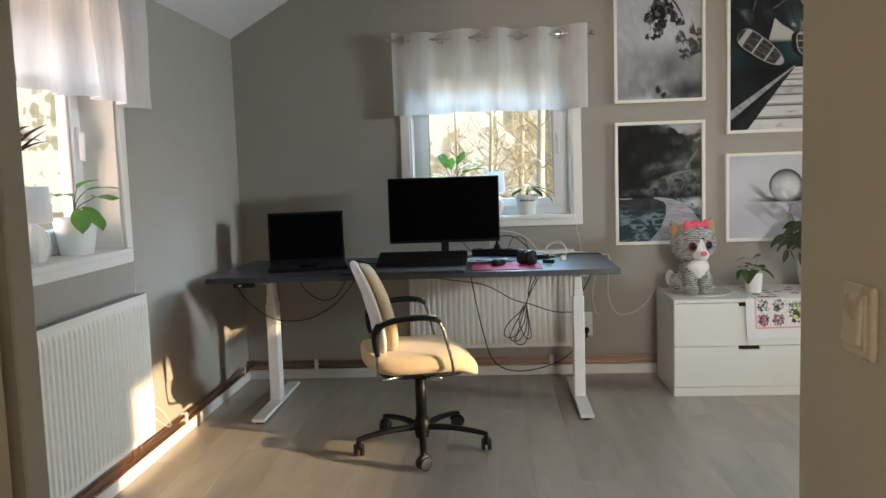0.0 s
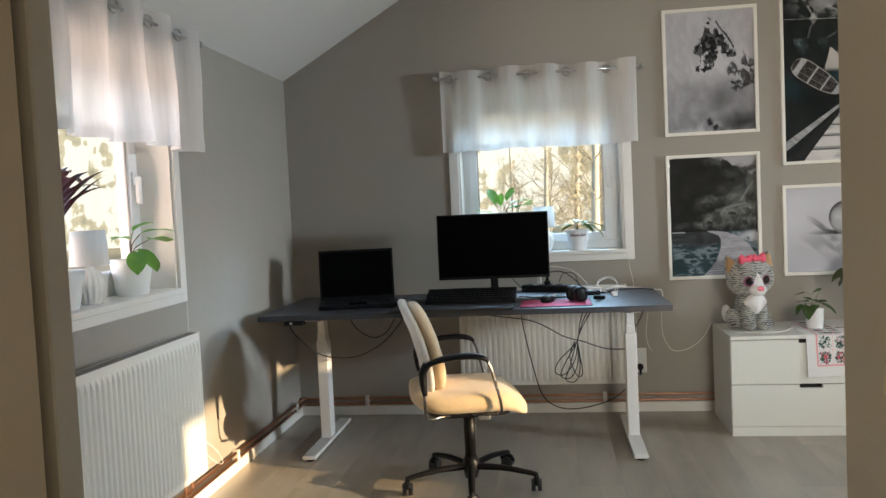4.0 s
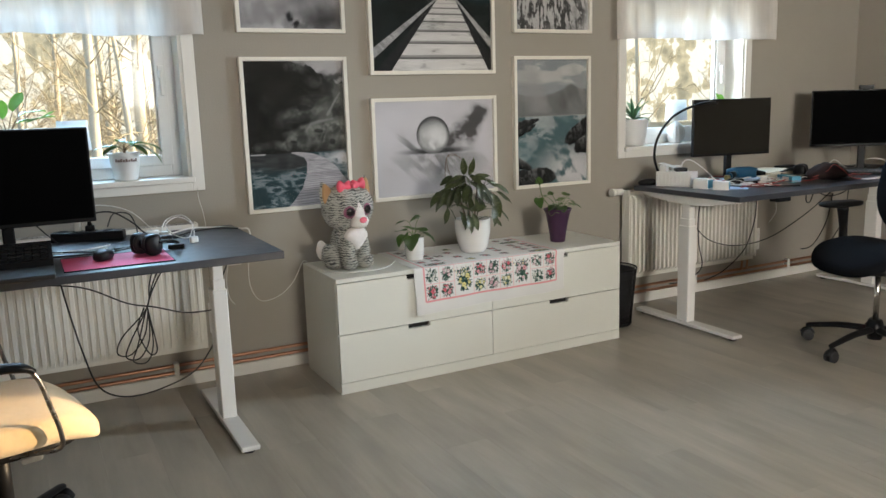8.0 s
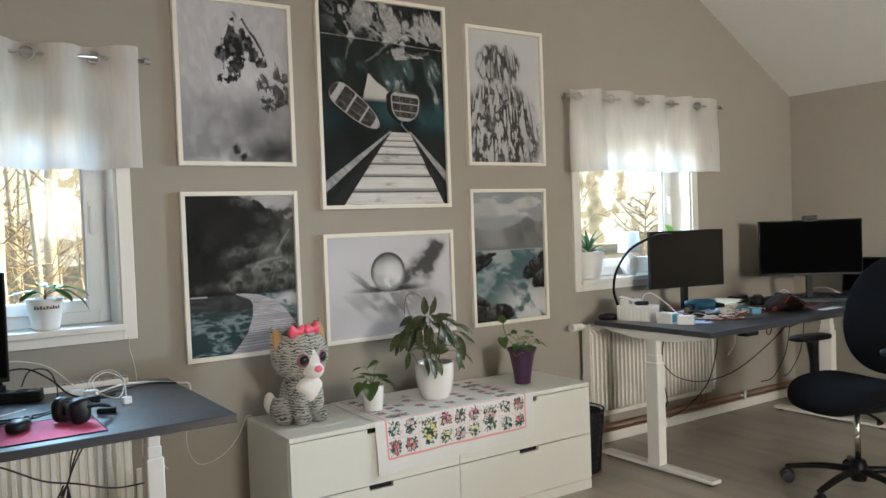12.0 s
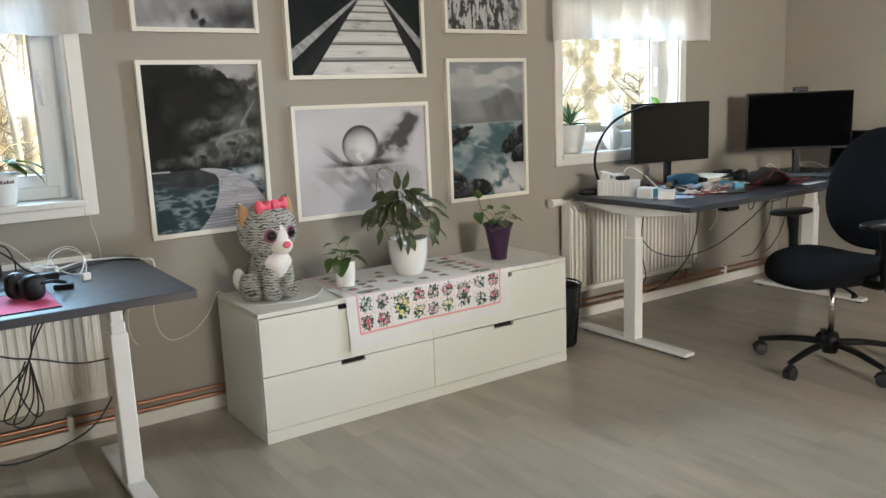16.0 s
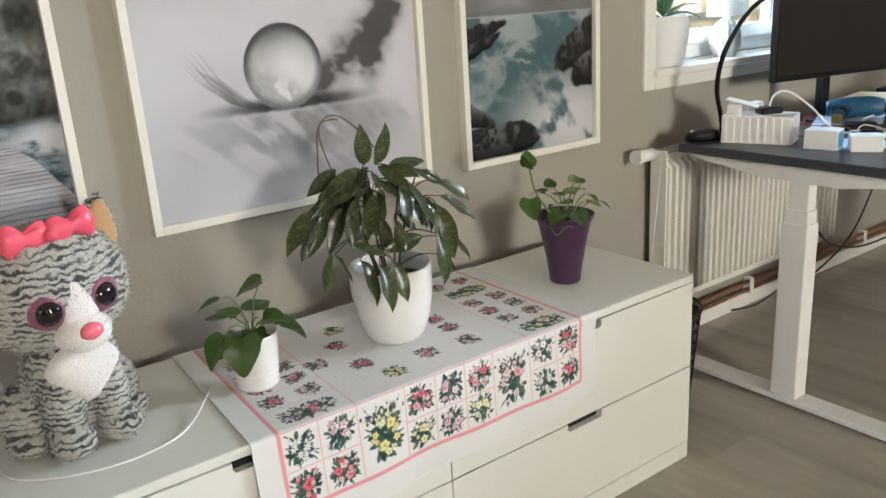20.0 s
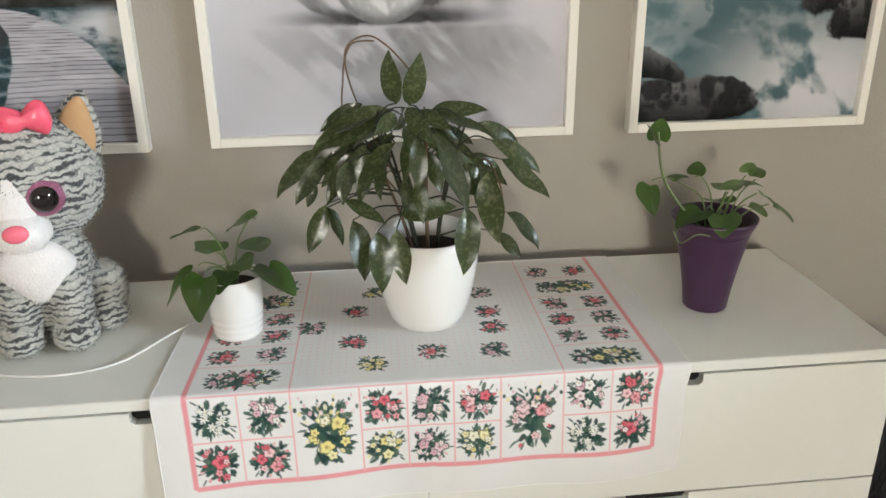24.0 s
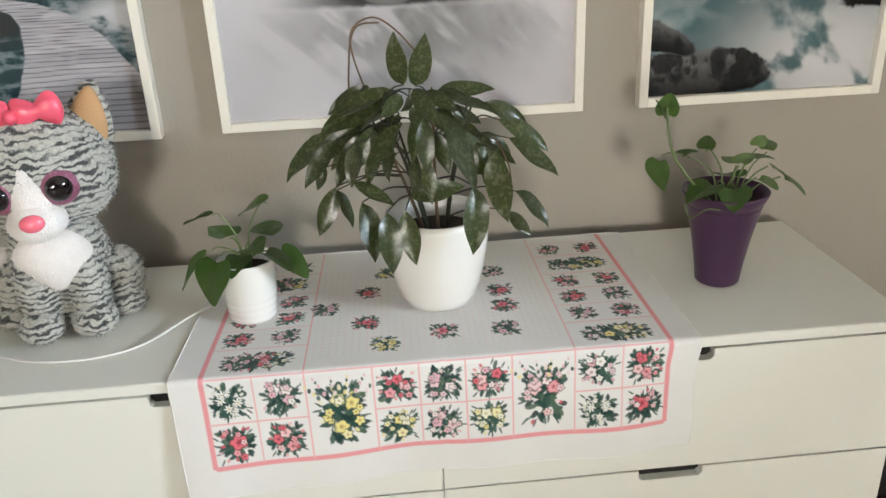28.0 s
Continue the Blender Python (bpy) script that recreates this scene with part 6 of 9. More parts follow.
# ---- plants ----
def leaf_mat(name, colour, back, spots=0.0, rough=0.35):
    m = mat(name, colour, rough, vary=0.25, scale=25, bump=0.15, bump_scale=70, coat=0.04)
    nt = m.node_tree
    b = nt.nodes["Principled BSDF"]
    tr = nt.nodes.new("ShaderNodeBsdfTranslucent")
    tr.inputs[0].default_value = (*back, 1)
    mx = nt.nodes.new("ShaderNodeMixShader")
    mx.inputs[0].default_value = 0.22
    nt.links.new(b.outputs[0], mx.inputs[1])
    nt.links.new(tr.outputs[0], mx.inputs[2])
    nt.links.new(mx.outputs[0], nt.nodes["Material Output"].inputs[0])
    oi = nt.nodes.new("ShaderNodeObjectInfo")
    hs = nt.nodes.new("ShaderNodeHueSaturation")
    vr = nt.nodes.new("ShaderNodeMapRange")
    vr.inputs[3].default_value, vr.inputs[4].default_value = 0.7, 1.35
    nt.links.new(oi.outputs["Random"], vr.inputs[0])
    nt.links.new(vr.outputs[0], hs.inputs["Value"])
    src = b.inputs["Base Color"].links[0].from_socket
    if spots:
        tc = nt.nodes.new("ShaderNodeTexCoord")
        vo = nt.nodes.new("ShaderNodeTexNoise")
        vo.inputs["Scale"].default_value, vo.inputs["Detail"].default_value = 150.0, 3.0
        nt.links.new(tc.outputs["Object"], vo.inputs["Vector"])
        st = nt.nodes.new("ShaderNodeMapRange")
        st.inputs[1].default_value, st.inputs[2].default_value = 0.50, 0.62
        st.inputs[4].default_value = spots
        nt.links.new(vo.outputs["Fac"], st.inputs[0])
        mc = nt.nodes.new("ShaderNodeMix")
        mc.data_type = "RGBA"
        mc.inputs[7].default_value = (0.17, 0.185, 0.10, 1)
        nt.links.new(st.outputs[0], mc.inputs[0])
        nt.links.new(src, mc.inputs[6])
        src = mc.outputs[2]
    nt.links.new(src, hs.inputs["Color"])
    nt.links.new(hs.outputs[0], b.inputs["Base Color"])
    return m


M_HOYA = leaf_mat("speckled_dark_leaf", (0.036, 0.050, 0.016), (0.05, 0.085, 0.018), 0.50, 0.30)
M_POTHOS = leaf_mat("fresh_green_leaf", (0.045, 0.092, 0.018), (0.09, 0.18, 0.03), 0.0, 0.34)
M_VARIEG = leaf_mat("variegated_leaf", (0.10, 0.17, 0.05), (0.2, 0.32, 0.08), 0.75, 0.34)
M_STEM = mat("green_stem", (0.12, 0.17, 0.06), 0.55, vary=0.2, scale=40)
M_DARKSTEM = mat("dark_green_stem", (0.022, 0.026, 0.012), 0.6, vary=0.25, scale=40)
M_WOODSTEM = mat("brown_stem", (0.13, 0.085, 0.05), 0.75, vary=0.3, scale=40, bump=0.3)
M_CERAMIC = mat("white_glazed_ceramic", (0.77, 0.76, 0.73), 0.22, vary=0.015, scale=8, coat=0.3)
M_PURPLE = mat("purple_glazed_ceramic", (0.044, 0.013, 0.046), 0.38, vary=0.12, scale=14, coat=0.15, bump=0.05, bump_scale=60)


def leaf_mesh(name, material, length, width, shape="lance", curl=0.5, fold=0.25, wave=0.0, nu=9, nv=5):
    """A leaf that grows along +x from its stalk, its upper side up; curl bends it down."""
    bm = BM()
    prof = {"lance": lambda t: (math.sin(math.pi * min(1, t * 1.02)) ** 0.75) * (1 - 0.25 * t), "heart": lambda t: (1 - t) ** 0.55 * (1.15 - 0.35 * t) * min(1, (t + 0.06) * 9) ** 0.5, "oval": lambda t: math.sin(math.pi * t) ** 0.6, "strap": lambda t: min(1, t * 6 + 0.35) * (1 - t ** 3)}[shape]

    def f(u, v):
        s = v * 2 - 1
        w = width / 2 * max(prof(u), 0.0)
        a = curl * u
        x = length * (math.sin(a) / curl if abs(curl) > 1e-3 else u)
        z = -length * ((1 - math.cos(a)) / curl if abs(curl) > 1e-3 else 0)
        back = -0.14 * length * abs(s) * (1 - u) ** 3 if shape == "heart" else 0.0
        return (x + back, s * w, z + fold * abs(s) * w + wave * width * math.sin(u * 9) * s * s * 0.25)

    def heart(u, v):
        a, r = 2 * math.pi * u, v
        ca, sa = math.cos(a), math.sin(a)
        x = length * (0.42 + r * (0.46 * ca + 0.14 * max(0, ca) ** 5 + 0.20 * max(0, -ca) ** 9))
        y = width / 2 * r * sa * (1 - 0.16 * ca)
        t = max(x, 0) / length
        return (x, y, fold * abs(y) - length * 0.5 * curl * t * t + wave * width * 0.10 * r * math.sin(3 * a))

    if shape == "heart":
        surface(bm, 22, 4, heart, closed_u=True)
    else:
        surface(bm, nu, nv, f)
    bmesh.ops.remove_doubles(bm, verts=bm.verts, dist=1e-5)
    return mesh_of(bm, name, material)


def set_leaf(parent, me, at, yaw, tilt, roll=0.0, s=1.0):
    """Hang a leaf at a place: yaw round z, tilt up from level, roll about its length."""
    ob = new("leaf", me)
    ob.parent = parent
    ob.matrix_local = Matrix.Translation(at) @ Euler((radians(roll), radians(-tilt), radians(yaw))).to_matrix().to_4x4() @ Matrix.Scale(s, 4)
    return ob


def pot(name_label, at, profile, material, wob=None, seg=48):
    """A plant pot; a thing of its own with its soil."""
    p = thing("plant_pot", name_label, "plant pot", at)
    b = BM()
    lathe(b, [(0, 0.0), *profile], seg, wob=wob)
    part("body", b, material, p)
    return p


# the big dark plant in its white pot
bp = (1.852, 4.755, CH + 0.0035)
big_prof = [(0.058, 0.0), (0.066, 0.004), (0.074, 0.020), (0.081, 0.038), (0.0825, 0.042), (0.086, 0.056), (0.0875, 0.060), (0.090, 0.078), (0.0945, 0.100), (0.0965, 0.125), (0.097, 0.155), (0.096, 0.168), (0.092, 0.169), (0.090, 0.150), (0.086, 0.13), (0.0, 0.128)]
big_prof = [(0.95 * a, 1.02 * z) for a, z in big_prof]
pot_a = pot("white glazed ceramic pot with faint rings and scalloped rim", bp, big_prof, M_CERAMIC, wob=lambda a, i: 1 + (0.018 * math.cos(5 * a + 0.6) if i > 9 else 0.004 * math.cos(5 * a) if i > 7 else 0))
part("soil", lathe(BM(), [(0.0, 0.134), (0.05, 0.137), (0.0815, 0.133)], 24), M_SOIL, pot_a)
plant = thing("potted_plant", "bushy plant with drooping dark speckled leaves", "plant", (bp[0], bp[1], bp[2] + 0.134))
CURLS = (0.30, 0.75)
lv = [leaf_mesh("leaf", M_HOYA, 0.1, w, "lance", c, 0.26, 0.25) for w in (0.037, 0.044) for c in CURLS]
rp = random.Random(41)


def main_stem(k, z):
    """A point at height z on one of the plant's seven stems."""
    an, out = 2 * math.pi * k / 7 + 0.4, 0.022 + 0.20 * z + 0.5 * z * z
    return Vector((out * math.cos(an) - 0.07 * z, 0.8 * out * math.sin(an) + 0.01, z))


for k in range(7):
    part("stem", tube(BM(), [main_stem(k, z) for z in (-0.004, 0.05, 0.11, 0.17, 0.24)], [0.0034, 0.003, 0.0026, 0.0022, 0.0016], 7, 4), M_WOODSTEM if k % 2 else M_DARKSTEM, plant)


def hang_leaf(base, tip, wide=None):
    """A leaf from its stalk to its tip, in millimetres, on a short petiole."""
    p, q = Vector(base) / 1000, Vector(tip) / 1000
    k = rp.randrange(2)
    c, d = CURLS[k], q - p
    wide = rp.randrange(2) if wide is None else wide
    join = min((main_stem(k, min(0.94 * p.z, 0.24)) for k in range(7)), key=lambda q: (q - p).length)
    b = BM()
    tube(b, [join, join.lerp(p, 0.5) + Vector((0, 0, 0.012)), p], [0.0018, 0.0015, 0.0011], 6, 4)
    part("petiole", b, M_DARKSTEM, plant)
    # the face of the leaf turns up and to the light of the room
    ax = d.normalized()
    face = Vector((0.5 * ax.x + rp.uniform(-0.75, 0.75), -0.8 + rp.uniform(-0.3, 0.3), 0.6))
    face = (face - ax * face.dot(ax)).normalized()
    side = face.cross(ax)
    size = d.length / (0.1 * math.sin(c / 2) / (c / 2))
    turned = Matrix((ax, side, face)).transposed().to_4x4() @ Matrix.Rotation(-c / 2, 4, "Y")
    leaf = new("leaf", lv[2 * wide + k])
    leaf.parent = plant
    leaf.matrix_local = Matrix.Translation(p) @ turned @ Matrix.Scale(size, 4)


# the crown: two upright leaves, then those that spread over the rim
for base, tip in (((-43, 0, 264), (-54, -14, 355)), ((-24, -10, 263), (-5, -34, 353)), ((12, 0, 250), (111, 0, 247)), ((2, -20, 243), (113, -50, 210)), ((108, -40, 206), (192, -50, 148)), ((129, -20, 168), (212, -40, 100)), ((-29, -30, 262), (11, -90, 211)), ((-19, -90, 227), (-18, -115, 142)), ((13, -60, 226), (57, -120, 105)), ((-52, -20, 258), (-187, -50, 196)), ((-100, 20, 260), (-173, 20, 216)), ((-165, 0, 188), (-250, -20, 113)), ((-162, -30, 184), (-218, -50, 111)), ((-51, -60, 213), (-115, -110, 134)), ((-126, -70, 188), (-139, -92, 120)), ((-137, -80, 126), (-72, -118, 94))):
    hang_leaf(base, tip)
# the skirt: leaves that hang beside and before the pot
for base, tip in (((-168, -50, 111), (-201, -70, 33)), ((-165, -60, 109), (-144, -84, 49)), ((-125, -90, 95), (-111, -116, -3)), ((-86, -100, 78), (-83, -128, -21)), ((-55, -100, 80), (-43, -128, -8)), ((59, -100, 112), (50, -128, 3)), ((104, -50, 157), (119, -78, 36)), ((94, -30, 154), (108, -52, 44)), ((140, -20, 72), (197, -34, 3)), ((87, -20, 176), (82, -46, 97)), ((-47, -60, 90), (49, -64, 102)), ((130, 0, 28), (171, -6, -21)), ((-185, 20, 126), (-203, 16, 85))):
    hang_leaf(base, tip, 1)
# shorter leaves that close the middle of the crown
for k in range(15):
    an, high = radians(-168 + 156 * k / 14 + rp.uniform(-7, 7)), rp.uniform(150, 235)
    d = rp.uniform(28, 85)
    p = (d * math.cos(an) * 1.2 - 28, d * math.sin(an) * 0.8, high)
    hang_leaf(p, (p[0] + rp.uniform(20, 55) * math.cos(an), p[1] + 25 * math.sin(an), high - rp.uniform(60, 95)))
# a full crown under the two upright leaves
for k in range(13):
    an = radians(360 * k / 13 + rp.uniform(-10, 10))
    d, high = rp.uniform(12, 45), rp.uniform(205, 258)
    p = (d * math.cos(an) - 28, d * math.sin(an) * 0.8 - 12, high)
    hang_leaf(p, (p[0] + rp.uniform(70, 95) * math.cos(an), p[1] + 62 * math.sin(an) - 12, high - rp.uniform(5, 60)))
# the far side, fuller and lower
for k in range(20):
    an, high = radians(-8 + 196 * k / 19 + rp.uniform(-8, 8)), rp.uniform(110, 230)
    d = rp.uniform(60, 125)
    p = (d * math.cos(an) - 20, d * math.sin(an) * 0.8, high)
    hang_leaf(p, (p[0] + rp.uniform(50, 80) * math.cos(an), p[1] + 45 * math.sin(an), high - rp.uniform(30, 85)))
for pts in ([(-0.03, 0.0, 0.10), (-0.10, 0.02, 0.24), (-0.125, 0.03, 0.34), (-0.09, 0.04, 0.37), (-0.05, 0.03, 0.35), (0.0, 0.02, 0.29)], [(-0.04, 0.01, 0.10), (-0.125, 0.03, 0.22), (-0.13, 0.035, 0.30), (-0.115, 0.04, 0.355), (-0.075, 0.035, 0.362)], [(0.06, 0.0, 0.12), (0.10, -0.02, 0.17), (0.125, -0.03, 0.13), (0.13, -0.04, 0.10)]):
    b = BM()
    tube(b, pts, 0.0016, 6, 7)
    part("runner_vine", b, M_WOODSTEM, plant, "thin dry brown vine")

# small plant, white cup-shaped pot
sp = (1.513, 4.748, CH + 0.0035)
cup = [(0.039, 0.0), (0.0405, 0.003), (0.0408, 0.008), (0.0398, 0.011), (0.0415, 0.014), (0.0418, 0.019), (0.0408, 0.022), (0.0428, 0.026), (0.0430, 0.031), (0.0420, 0.034), (0.0440, 0.038), (0.0443, 0.044), (0.0445, 0.052), (0.0478, 0.100), (0.0482, 0.104), (0.0462, 0.104), (0.044, 0.085), (0.0, 0.083)]
cup = [(1.06 * a, 1.08 * z) for a, z in cup]
pot_b = pot("small white ceramic pot with turned rings at its foot", sp, cup, M_CERAMIC)
part("soil", lathe(BM(), [(0.0, 0.092), (0.03, 0.094), (0.0462, 0.091)], 20), M_SOIL, pot_b)


def pothos(label, at, specs, hearts, stem_m=M_STEM):
    """A small trailing plant: each spec is the leaf's place, yaw, tilt and size."""
    pl = thing("potted_plant", label, "plant", at)
    for i, (x, y, z, yaw, tilt, roll, s) in enumerate(specs):
        b = BM()
        tube(b, [(0.12 * x, 0.12 * y, 0.0), (0.25 * x, 0.3 * y, z * 0.55 + 0.008), (0.75 * x, 0.75 * y, max(z * 0.97, 0.012) + 0.004), (x, y, z)], [0.0018, 0.0016, 0.0013, 0.001], 6, 5)
        part("stem", b, stem_m, pl)
        set_leaf(pl, hearts[i % len(hearts)], (x, y, z), yaw, tilt, roll, s)
    return pl


hl = [leaf_mesh("leaf", M_POTHOS, 0.072, 0.066, "heart", c, 0.22, 0.3) for c in (0.4, 0.8, 0.15)]
hv = [leaf_mesh("leaf", M_VARIEG, 0.055, 0.042, "heart", c, 0.2, 0.35) for c in (0.5, 0.9)]
pothos("small trailing plant with heart-shaped green leaves", (sp[0], sp[1], sp[2] + 0.091), [
    (-0.045, 0.0, 0.104, 170, -6, 10, 0.75), (0.048, 0.012, 0.115, -200, -4, -8, 0.85), (-0.020, -0.01, 0.062, 140, 20, 0, 0.72), (-0.052, -0.02, 0.048, 205, -34, 15, 1.15),
    (-0.034, -0.042, 0.046, 238, -46, 0, 1.12), (0.012, -0.02, 0.052, 300, 10, 20, 0.8), (0.030, -0.02, 0.040, 330, -12, -15, 0.95), (0.052, -0.005, 0.030, -20, -18, 10, 0.95), (0.028, 0.03, 0.045, 70, 10, 0, 0.9), (-0.028, 0.03, 0.048, 120, 5, 0, 0.9), (0.0, -0.015, 0.034, 250, -5, 0, 0.7)], hl)

# purple pot
qp = (2.380, 4.748, CH + 0.0005)
pot_c = pot("tall tapered purple glazed ceramic pot", qp, [(0.037, 0.0), (0.040, 0.003), (0.0445, 0.04), (0.052, 0.085), (0.060, 0.125), (0.067, 0.158), (0.0685, 0.160), (0.072, 0.166), (0.0765, 0.176), (0.077, 0.180), (0.0735, 0.181), (0.069, 0.170), (0.065, 0.15), (0.0, 0.148)], M_PURPLE)
part("soil", lathe(BM(), [(0.0, 0.154), (0.04, 0.156), (0.067, 0.153)], 24), M_SOIL, pot_c)
pl_c = pothos("trailing plant with green and variegated heart-shaped leaves", (qp[0], qp[1], qp[2] + 0.153), [
    (-0.030, -0.03, 0.050, 200, -10, 0, 0.95), (-0.134, -0.022, 0.105, 225, -76, 20, 0.85), (-0.045, 0.0, 0.10, 60, 40, 0, 0.5), (0.0, -0.03, 0.042, 250, -12, 0, 0.9), (0.015, 0.0, 0.045, 90, 10, 0, 0.9)], hl)
for x, y, z, yaw, tilt, s in ((0.02, 0.0, 0.07, 40, 25, 0.9), (0.05, 0.02, 0.075, 10, 5, 0.95), (0.075, 0.0, 0.065, -10, -15, 0.9), (0.09, -0.02, 0.05, -25, -20, 0.95), (0.04, -0.03, 0.055, -60, 0, 0.8), (0.065, 0.03, 0.09, 50, 45, 0.7), (0.03, 0.03, 0.06, 100, 20, 0.8), (0.08, 0.02, 0.085, 60, 30, 0.75)):
    b = BM()
    tube(b, [(0.3 * x, 0.3 * y, 0), (0.6 * x, 0.6 * y, 0.7 * z), (x, y, z)], 0.0014, 6, 4)
    part("stem", b, M_STEM, pl_c)
    set_leaf(pl_c, hv[int(1000 * x) % 2], (x, y, z), yaw, tilt, 0, s)
b = BM()
tube(b, [(-0.02, -0.02, 0.0), (-0.075, -0.02, 0.055), (-0.110, -0.012, 0.11), (-0.122, -0.004, 0.185)], 0.0024, 6, 6)
part("stem", b, M_STEM, pl_c)
set_leaf(pl_c, hl[0], (-0.121, -0.004, 0.165), 60, 72, 0, 0.62)
set_leaf(pl_c, hl[2], (-0.122, -0.006, 0.160), 170, 66, 0, 0.62)
set_leaf(pl_c, hl[1], (-0.098, -0.014, 0.098), 10, 30, 0, 0.5)
b = BM()
tube(b, [(-0.01, -0.05, 0.0), (-0.06, -0.07, 0.018), (-0.085, -0.06, 0.0), (-0.095, -0.05, 0.02)], 0.0012, 6, 6)
part("tendril", b, M_STEM, pl_c)


# ---- plush toy: one plain mesh ----
def fur(name):
    m = mat(name, (0.4, 0.42, 0.42), 0.95, vary=0.1, scale=60, bump=0.9, bump_scale=260, sheen=0.3)
    nt = m.node_tree
    b = nt.nodes["Principled BSDF"]
    tc = nt.nodes.new("ShaderNodeTexCoord")
    ns = nt.nodes.new("ShaderNodeTexNoise")
    ns.inputs["Scale"].default_value, ns.inputs["Detail"].default_value = 11.0, 4.0
    nt.links.new(tc.outputs["Object"], ns.inputs["Vector"])
    ad = nt.nodes.new("ShaderNodeVectorMath")
    ad.operation = "MULTIPLY_ADD"
    ad.inputs[1].default_value = (0.03, 0.03, 0.034)
    nt.links.new(ns.outputs["Color"], ad.inputs[0])
    nt.links.new(tc.outputs["Object"], ad.inputs[2])
    wv = nt.nodes.new("ShaderNodeTexWave")
    wv.bands_direction = "Z"
    wv.inputs["Scale"].default_value, wv.inputs["Distortion"].default_value, wv.inputs["Detail"].default_value, wv.inputs["Detail Scale"].default_value = 26.0, 6.5, 3.5, 2.4
    nt.links.new(ad.outputs[0], wv.inputs["Vector"])
    rm = nt.nodes.new("ShaderNodeValToRGB")
    e = rm.color_ramp.elements
    e[0].position, e[0].color = 0.10, (0.055, 0.058, 0.056, 1)
    e[1].position, e[1].color = 0.62, (0.50, 0.49, 0.44, 1)
    k = e.new(0.36)
    k.color = (0.26, 0.265, 0.245, 1)
    gap = nt.nodes.new("ShaderNodeTexNoise")
    gap.inputs["Scale"].default_value, gap.inputs["Detail"].default_value = 34.0, 4.0
    nt.links.new(tc.outputs["Object"], gap.inputs["Vector"])
    brk = nt.nodes.new("ShaderNodeMath")
    brk.operation, brk.inputs[1].default_value = "MULTIPLY_ADD", 2.1
    nt.links.new(gap.outputs["Fac"], brk.inputs[0])
    nt.links.new(wv.outputs["Fac"], brk.inputs[2])
    less = nt.nodes.new("ShaderNodeMath")
    less.operation, less.inputs[1].default_value = "SUBTRACT", 0.96
    nt.links.new(brk.outputs[0], less.inputs[0])
    nt.links.new(less.outputs[0], rm.inputs[0])
    fine_n = nt.nodes.new("ShaderNodeTexNoise")
    fine_n.inputs["Scale"].default_value, fine_n.inputs["Detail"].default_value = 170.0, 3.0
    nt.links.new(tc.outputs["Object"], fine_n.inputs["Vector"])
    fr = nt.nodes.new("ShaderNodeMapRange")
    fr.inputs[3].default_value, fr.inputs[4].default_value = 0.55, 1.4
    nt.links.new(fine_n.outputs["Fac"], fr.inputs[0])
    sc = nt.nodes.new("ShaderNodeVectorMath")
    sc.operation = "SCALE"
    nt.links.new(rm.outputs[0], sc.inputs[0])
    nt.links.new(fr.outputs[0], sc.inputs["Scale"])
    nt.links.new(sc.outputs[0], b.inputs["Base Color"])
    return m


PL = [fur("striped_grey_plush"), mat("white_plush", (0.80, 0.76, 0.73), 0.95, vary=0.06, scale=80, bump=0.7, bump_scale=260, sheen=0.3), mat("glitter_pink", (0.30, 0.10, 0.17), 0.35, vary=0.35, scale=300, metal=0.3, bump=0.3, bump_scale=900),
      mat("dark_bead", (0.008, 0.005, 0.006), 0.08, coat=0.5), mat("coral_satin", (0.80, 0.10, 0.16), 0.35, vary=0.1, scale=40, bump=0.15, bump_scale=120), mat("tan_felt", (0.50, 0.30, 0.15), 0.9, vary=0.1, bump=0.4, bump_scale=300), mat("pink_bead", (0.85, 0.16, 0.22), 0.25, coat=0.4)]
toy, hold = BM(), Matrix()


def ball(c, r, mi, seg=28, rings=18, rot=None, f=None):
    n0 = len(toy.faces)
    m = hold @ Matrix.Translation(c) @ (rot or Matrix()) @ Matrix.Diagonal((*r, 1))

    def g(u, v):
        a, t = 2 * math.pi * u, math.pi * v
        p = Vector((math.sin(t) * math.cos(a), math.sin(t) * math.sin(a), math.cos(t)))
        return m @ (f(p) if f else p)

    k = len(toy.verts)
    surface(toy, seg, rings, g, closed_u=True)
    toy.verts.ensure_lookup_table()
    toy.faces.ensure_lookup_table()
    for q in toy.faces[n0:]:
        q.material_index = mi


def fuzz(k):
    """A lumpy, furry outline."""
    def f(p):
        return p * (1 + k * (noise.noise(p * 7) + 0.6 * noise.noise(p * 19)))
    return f


R = Matrix.Rotation
ball((0, 0.030, 0.105), (0.080, 0.080, 0.118), 0, f=fuzz(0.04))                     # body
ball((0, -0.012, 0.145), (0.079, 0.062, 0.085), 0, f=fuzz(0.04))                    # chest
ball((0, -0.052, 0.152), (0.064, 0.034, 0.062), 1, f=lambda p: Vector((p.x * (1 + 0.55 * min(0, p.z)) * (1.0 if p.z < 0.3 else 0.95), p.y, max(p.z, -1.0) * (1.0 if p.z < 0 else 0.85))))   # white bib
for s in (-1, 1):
    ball((0.040 * s, -0.034, 0.080), (0.036, 0.038, 0.088), 0, rot=R(radians(8), 4, "X"), f=fuzz(0.05))      # fore leg
    ball((0.043 * s, -0.056, 0.028), (0.038, 0.044, 0.028), 0, f=fuzz(0.05))        # fore paw
    ball((0.076 * s, 0.045, 0.058), (0.048, 0.062, 0.060), 0, rot=R(radians(24 * s), 4, "Y"), f=fuzz(0.05))  # haunch
    ball((0.090 * s, 0.016, 0.025), (0.036, 0.048, 0.025), 0, f=fuzz(0.05))         # hind paw
